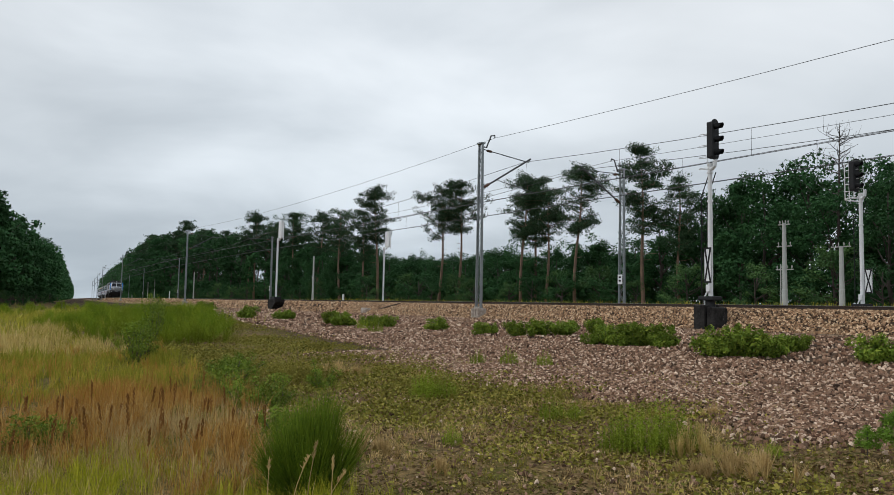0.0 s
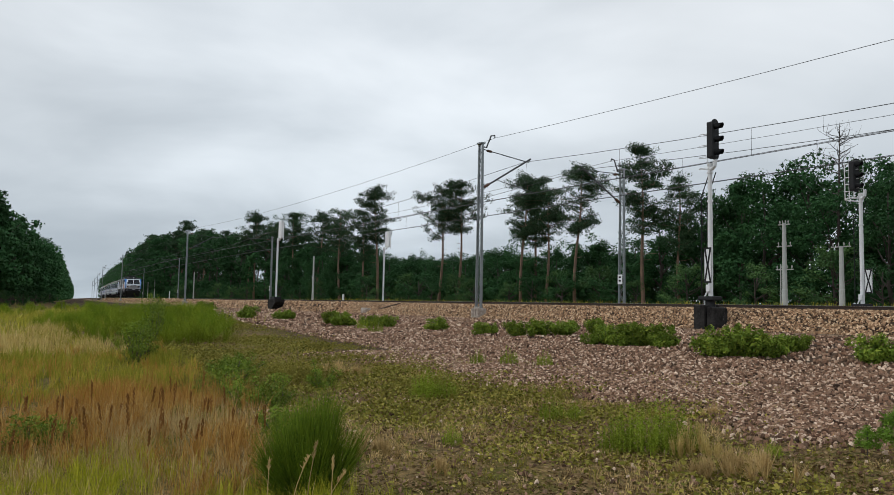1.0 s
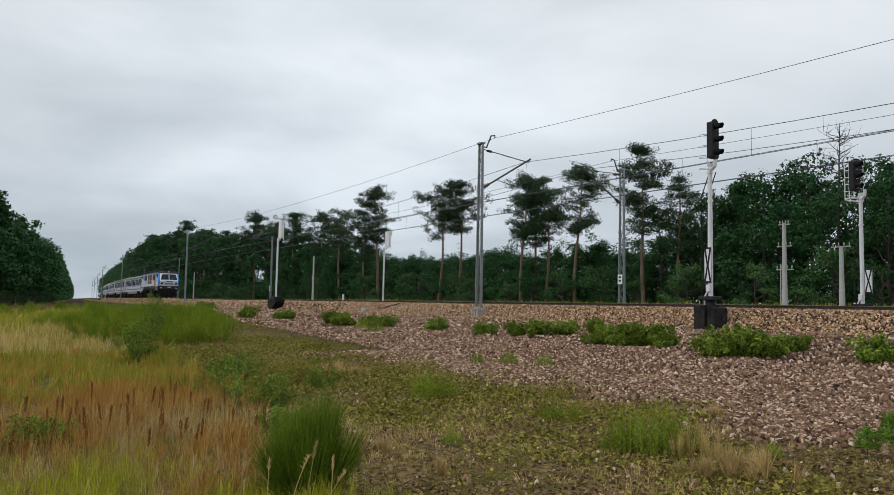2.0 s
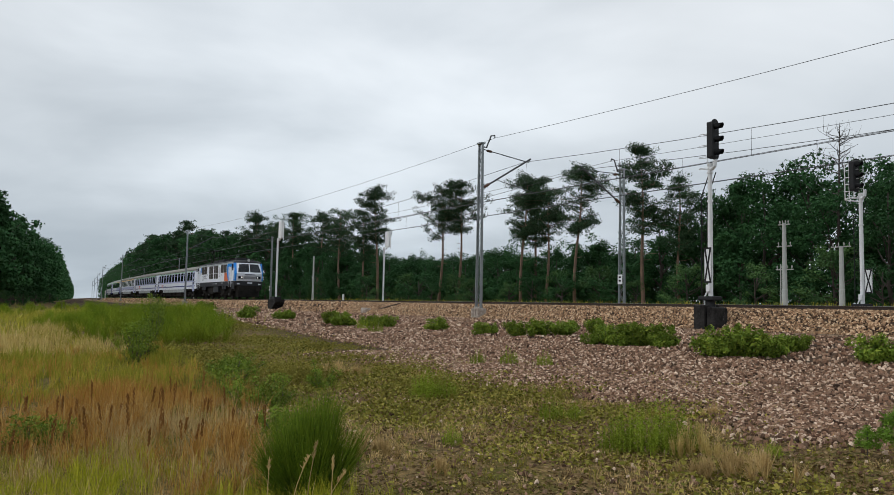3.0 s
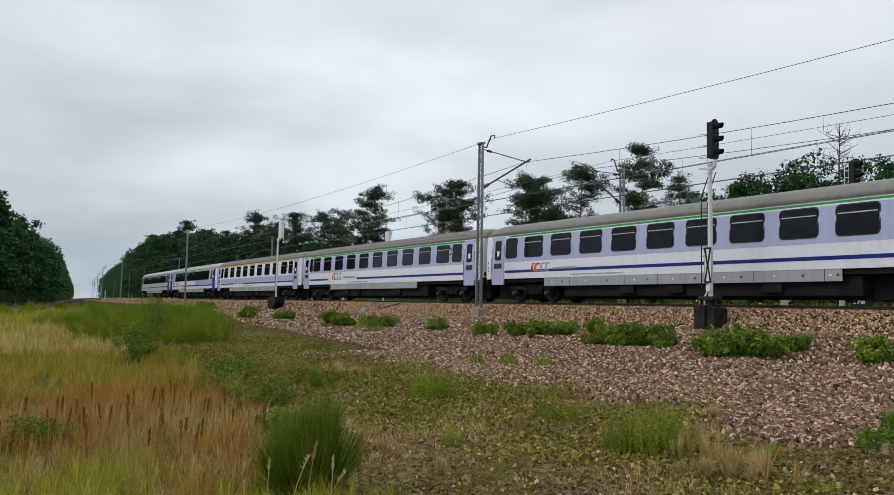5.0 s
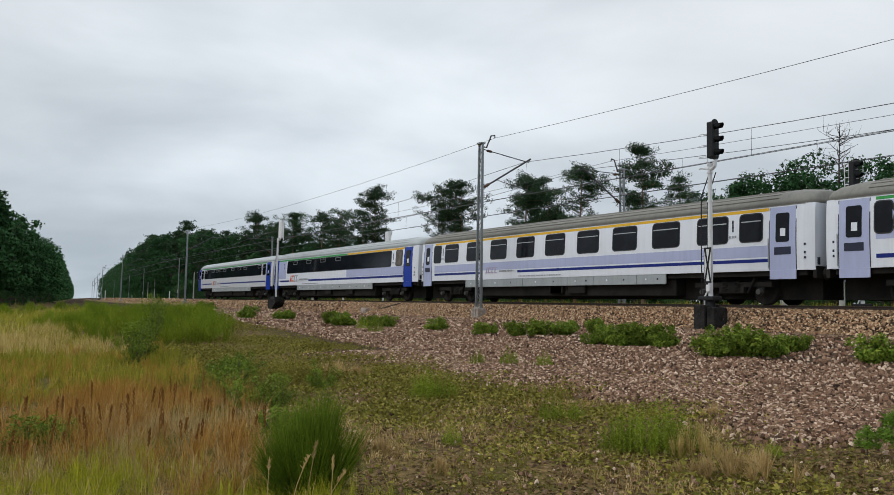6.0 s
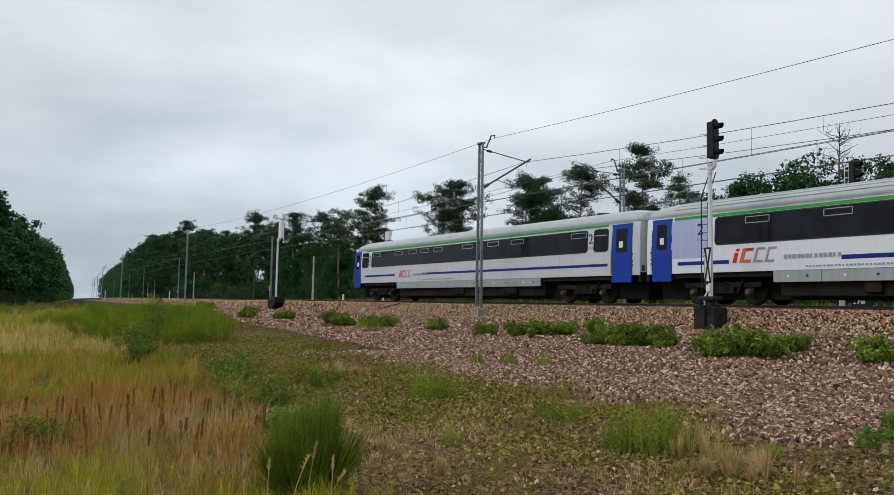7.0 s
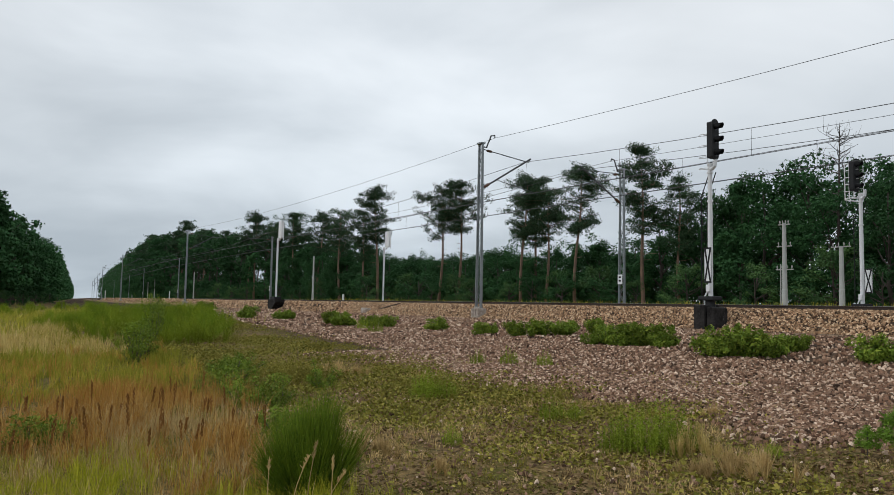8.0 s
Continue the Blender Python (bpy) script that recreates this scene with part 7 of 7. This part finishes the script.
            hl = part("headlight", box(min(P(8.02, 0, 0)[0], P(8.27, 0, 0)[0]), max(P(8.02, 0, 0)[0], P(8.27, 0, 0)[0]), k * 0.92 - 0.24, k * 0.92 + 0.24, 2.08, 2.36, 0.05), P_INK, e)
            lens = tube([P(8.25, k * 0.82, 2.22), P(8.30, k * 0.82, 2.22)], 0.06, 12)
            part("lens", lens, M_LAMP if s > 0 else M_ALU, hl)
            part("red_lens", tube([P(8.25, k * 1.04, 2.22), P(8.28, k * 1.04, 2.22)], 0.08, 10), M_GLASS, hl)
            bf = tube([P(7.95, k * 0.875, 1.06), P(8.22, k * 0.875, 1.06), P(8.23, k * 0.875, 1.06), P(8.37, k * 0.875, 1.06)], [0.13, 0.13, 0.27, 0.27], 12)
            part("buffer", bf, M_UNDER, e)
            part("marker", box(min(P(7.9, 0, 0)[0], P(8.09, 0, 0)[0]), max(P(7.9, 0, 0)[0], P(8.09, 0, 0)[0]), k * 1.1 - 0.12, k * 1.1 + 0.12, 1.5, 1.6), P_WHITE, e)
        for k in (-1, 1):
            lev = [(7.865, 7.95, 1.32, 1.86), (7.945, 8.09, 1.32, 2.62), (7.625, 7.81, 1.284, 3.2), (7.33, 7.55, 1.23, 3.70)]
            for (a0, a1, ya, za), (b0x, b1x, yb, zb) in zip(lev, lev[1:]):
                quad("blue_corner", [(a0, 1.466 * k, za), (a1, ya * k, za), (b1x, yb * k, zb), (b0x, 1.46 * k, zb)], P_SKY, body, 0.045)
        quad("nose_grille", [(8.22, -0.6, 2.05), (8.22, 0.6, 2.05), (8.29, 0.6, 2.32), (8.29, -0.6, 2.32)], P_GREYINK, e, 0.015)
        quad("nose_name_bar", [(8.30, -0.5, 2.46), (8.30, 0.55, 2.46), (8.28, 0.55, 2.54), (8.28, -0.5, 2.54)], P_INK, e, 0.01)
        quad("nose_number_bar", [(8.12, -0.2, 1.6), (8.12, 0.3, 1.6), (8.13, 0.3, 1.72), (8.13, -0.2, 1.72)], P_WHITE, e, 0.01)
        top = part("roof_headlight", tube([P(7.3, 0, 4.0), P(7.62, 0, 4.0), P(7.66, 0, 4.0)], [0.16, 0.2, 0.2], 14), P_ROOF_DARK, e)
        part("lens", tube([P(7.655, 0, 4.0), P(7.675, 0, 4.0)], 0.15, 14), M_ALU, top)
        part("horn", tube([P(7.1, 0.5, 4.05), P(7.55, 0.5, 4.08)], [0.03, 0.08], 8), P_ROOF_DARK, e)
        plough = bmesh.new()
        a = [(7.75, -1.25, 1.39), (8.0, -1.1, 1.39), (8.08, 0, 1.39), (8.0, 1.1, 1.39), (7.75, 1.25, 1.39)]
        b = [(7.6, -1.2, 0.25), (7.9, -1.0, 0.25), (8.0, 0, 0.25), (7.9, 1.0, 0.25), (7.6, 1.2, 0.25)]
        va = [plough.verts.new(P(*q)) for q in a]
        vb = [plough.verts.new(P(*q)) for q in b]
        for i in range(4):
            plough.faces.new((va[i], va[i + 1], vb[i + 1], vb[i]))
        plough.faces.new(va)
        plough.faces.new(vb)
        plough.faces.new((va[0], vb[0], vb[4], va[4]))
        bmesh.ops.recalc_face_normals(plough, faces=plough.faces)
        part("plough", plough, M_UNDER, e)
        part("coupling", tube([P(8.05, 0, 1.0), P(8.3, 0, 0.95), P(8.32, 0, 0.6)], 0.05, 6), M_UNDER, e)
    # roof gear
    for x0, x1, y0, y1, z1 in ((-2.2, -0.2, -0.95, 0.95, 4.22), (0.1, 2.3, -0.95, 0.95, 4.24), (2.5, 3.1, -0.6, 0.6, 4.2), (-6.3, -5.7, -0.5, 0.5, 4.18), (5.6, 6.6, -0.7, 0.7, 4.26)):
        part("roof_box", box(x0, x1, y0, y1, 3.95, z1 + 0.06, 0.05), P_ROOF_DARK, roof)
    part("roof_walkway", box(-6.9, 6.9, -1.08, -0.82, 3.99, 4.04), P_ROOF_DARK, roof)
    part("roof_bus_bar", tube([(-5.5, -0.45, 4.35), (-2, -0.45, 4.4), (2, -0.45, 4.4), (5.2, -0.45, 4.35)], 0.025, 5), M_BOGIE, roof)
    for x in (-5.4, -4.6, -3.2, -2.6, 2.7, 3.4, 4.2, 5.2):
        ins = tube([(x, -0.45, 3.98), (x, -0.45, 4.08), (x, -0.45, 4.10), (x, -0.45, 4.18), (x, -0.45, 4.2), (x, -0.45, 4.36)], [0.06, 0.09, 0.05, 0.09, 0.05, 0.06], 8)
        part("insulator", ins, M_LOUVRE, roof)
    for x, up in ((-4.6, True), (4.4, False)):
        base_z = 4.12
        fr = bmesh.new()
        for yy in (-0.6, 0.52):
            add_box(fr, x - 0.9, x + 0.9, yy, yy + 0.08, base_z, base_z + 0.06)
        for xx in (x - 0.9, x + 0.8):
            add_box(fr, xx, xx + 0.1, -0.54, 0.54, base_z + 0.004, base_z + 0.056)
        pan = part("pantograph", fr, M_BOGIE, e, "raised diamond pantograph" if up else "folded diamond pantograph")
        for xx in (x - 0.8, x + 0.8):
            for yy in (-0.56, 0.56):
                part("insulator", tube([(xx, yy, 3.98), (xx, yy, base_z)], 0.06, 6), M_LOUVRE, pan)
        kz, tz = (4.85, 5.60) if up else (4.26, 4.36)
        for q in (-1, 1):
            kx = x + q * (0.85 if up else 1.05)
            for yy in (-0.5, 0.5):
                part("lower_arm", tube([(x + q * 0.12, yy, base_z + 0.1), (kx, yy * 0.95, kz)], 0.045, 5), M_BOGIE, pan)
                part("upper_arm", tube([(kx, yy * 0.95, kz), (x + q * 0.12, yy * 0.75, tz - 0.05)], 0.036, 5), M_BOGIE, pan)
            part("knee_shaft", tube([(kx, -0.48, kz), (kx, 0.48, kz)], 0.02, 5), M_BOGIE, pan)
        hd = bmesh.new()
        for xx in (x - 0.18, x + 0.18):
            add_tube(hd, [(xx, -0.95, tz - 0.22), (xx, -0.62, tz), (xx, 0.62, tz), (xx, 0.95, tz - 0.22)], 0.028, 5)
        part("collector_head", hd, M_BOGIE, pan)
    return e


HEAD = [(0.0, -209.0), (0.5, -186.9), (1.0, -165.0), (1.5, -143.6), (2.8, -88.6), (3.0, -79.7), (3.5, -57.2), (4.0, -36.1), (4.5, -13.3), (5.8, 45.6), (6.0, 54.7), (6.5, 77.8), (7.0, 99.3), (7.5, 122.1), (8.0, 144.3)]


def train_head(t):
    """Distance of the engine's front along the line at a time, smooth between the stations of HEAD."""
    n = len(HEAD)
    slope = [(HEAD[min(i + 1, n - 1)][1] - HEAD[max(i - 1, 0)][1]) / (HEAD[min(i + 1, n - 1)][0] - HEAD[max(i - 1, 0)][0]) for i in range(n)]
    for i in range(n - 1):
        (t0, s0), (t1, s1) = HEAD[i], HEAD[i + 1]
        if t <= t1 + 1e-6:
            w = t1 - t0
            u = (t - t0) / w
            return (2 * u ** 3 - 3 * u * u + 1) * s0 + (u ** 3 - 2 * u * u + u) * w * slope[i] + (3 * u * u - 2 * u ** 3) * s1 + (u ** 3 - u * u) * w * slope[i + 1]
    return HEAD[-1][1]


loco = locomotive()
VEHICLES = [(loco, 8.37, 9.0)]
behind = 16.84
for cfg, long in zip(COACHES, (26.95, 26.1, 26.1, 26.3, 27.6)):
    c = coach(cfg)
    c.scale.x = long / 26.4
    VEHICLES.append((c, behind + long / 2, 19.0 * long / 26.4))
    behind += long


def along(s):
    """x of the point that lies s metres along the line (the curve is shallow)."""
    if s >= CURVE_X:
        return s
    x = s
    for _ in range(6):
        n = 24
        xs = [CURVE_X + (x - CURVE_X) * i / n for i in range(n + 1)]
        arc = sum(math.hypot(b - a, bend(b) - bend(a)) for a, b in zip(xs, xs[1:]))
        x += arc - (CURVE_X - s)
    return x


def on_track(s, base):
    """A vehicle with its two bogies on the near track."""
    xa, xb = along(s - base / 2), along(s + base / 2)
    a, b = Vector((xa, TRACK_N + bend(xa), 0)), Vector((xb, TRACK_N + bend(xb), 0))
    d = b - a
    return Matrix.Translation((a + b) / 2) @ Matrix.Rotation(math.atan2(d.y, d.x), 4, "Z")


def motions():
    """The train runs through on the near track."""
    for ob, off, base in VEHICLES:
        walk(ob, [(k * 0.1, on_track(train_head(k * 0.1) - off, base)) for k in range(81)])


motions()
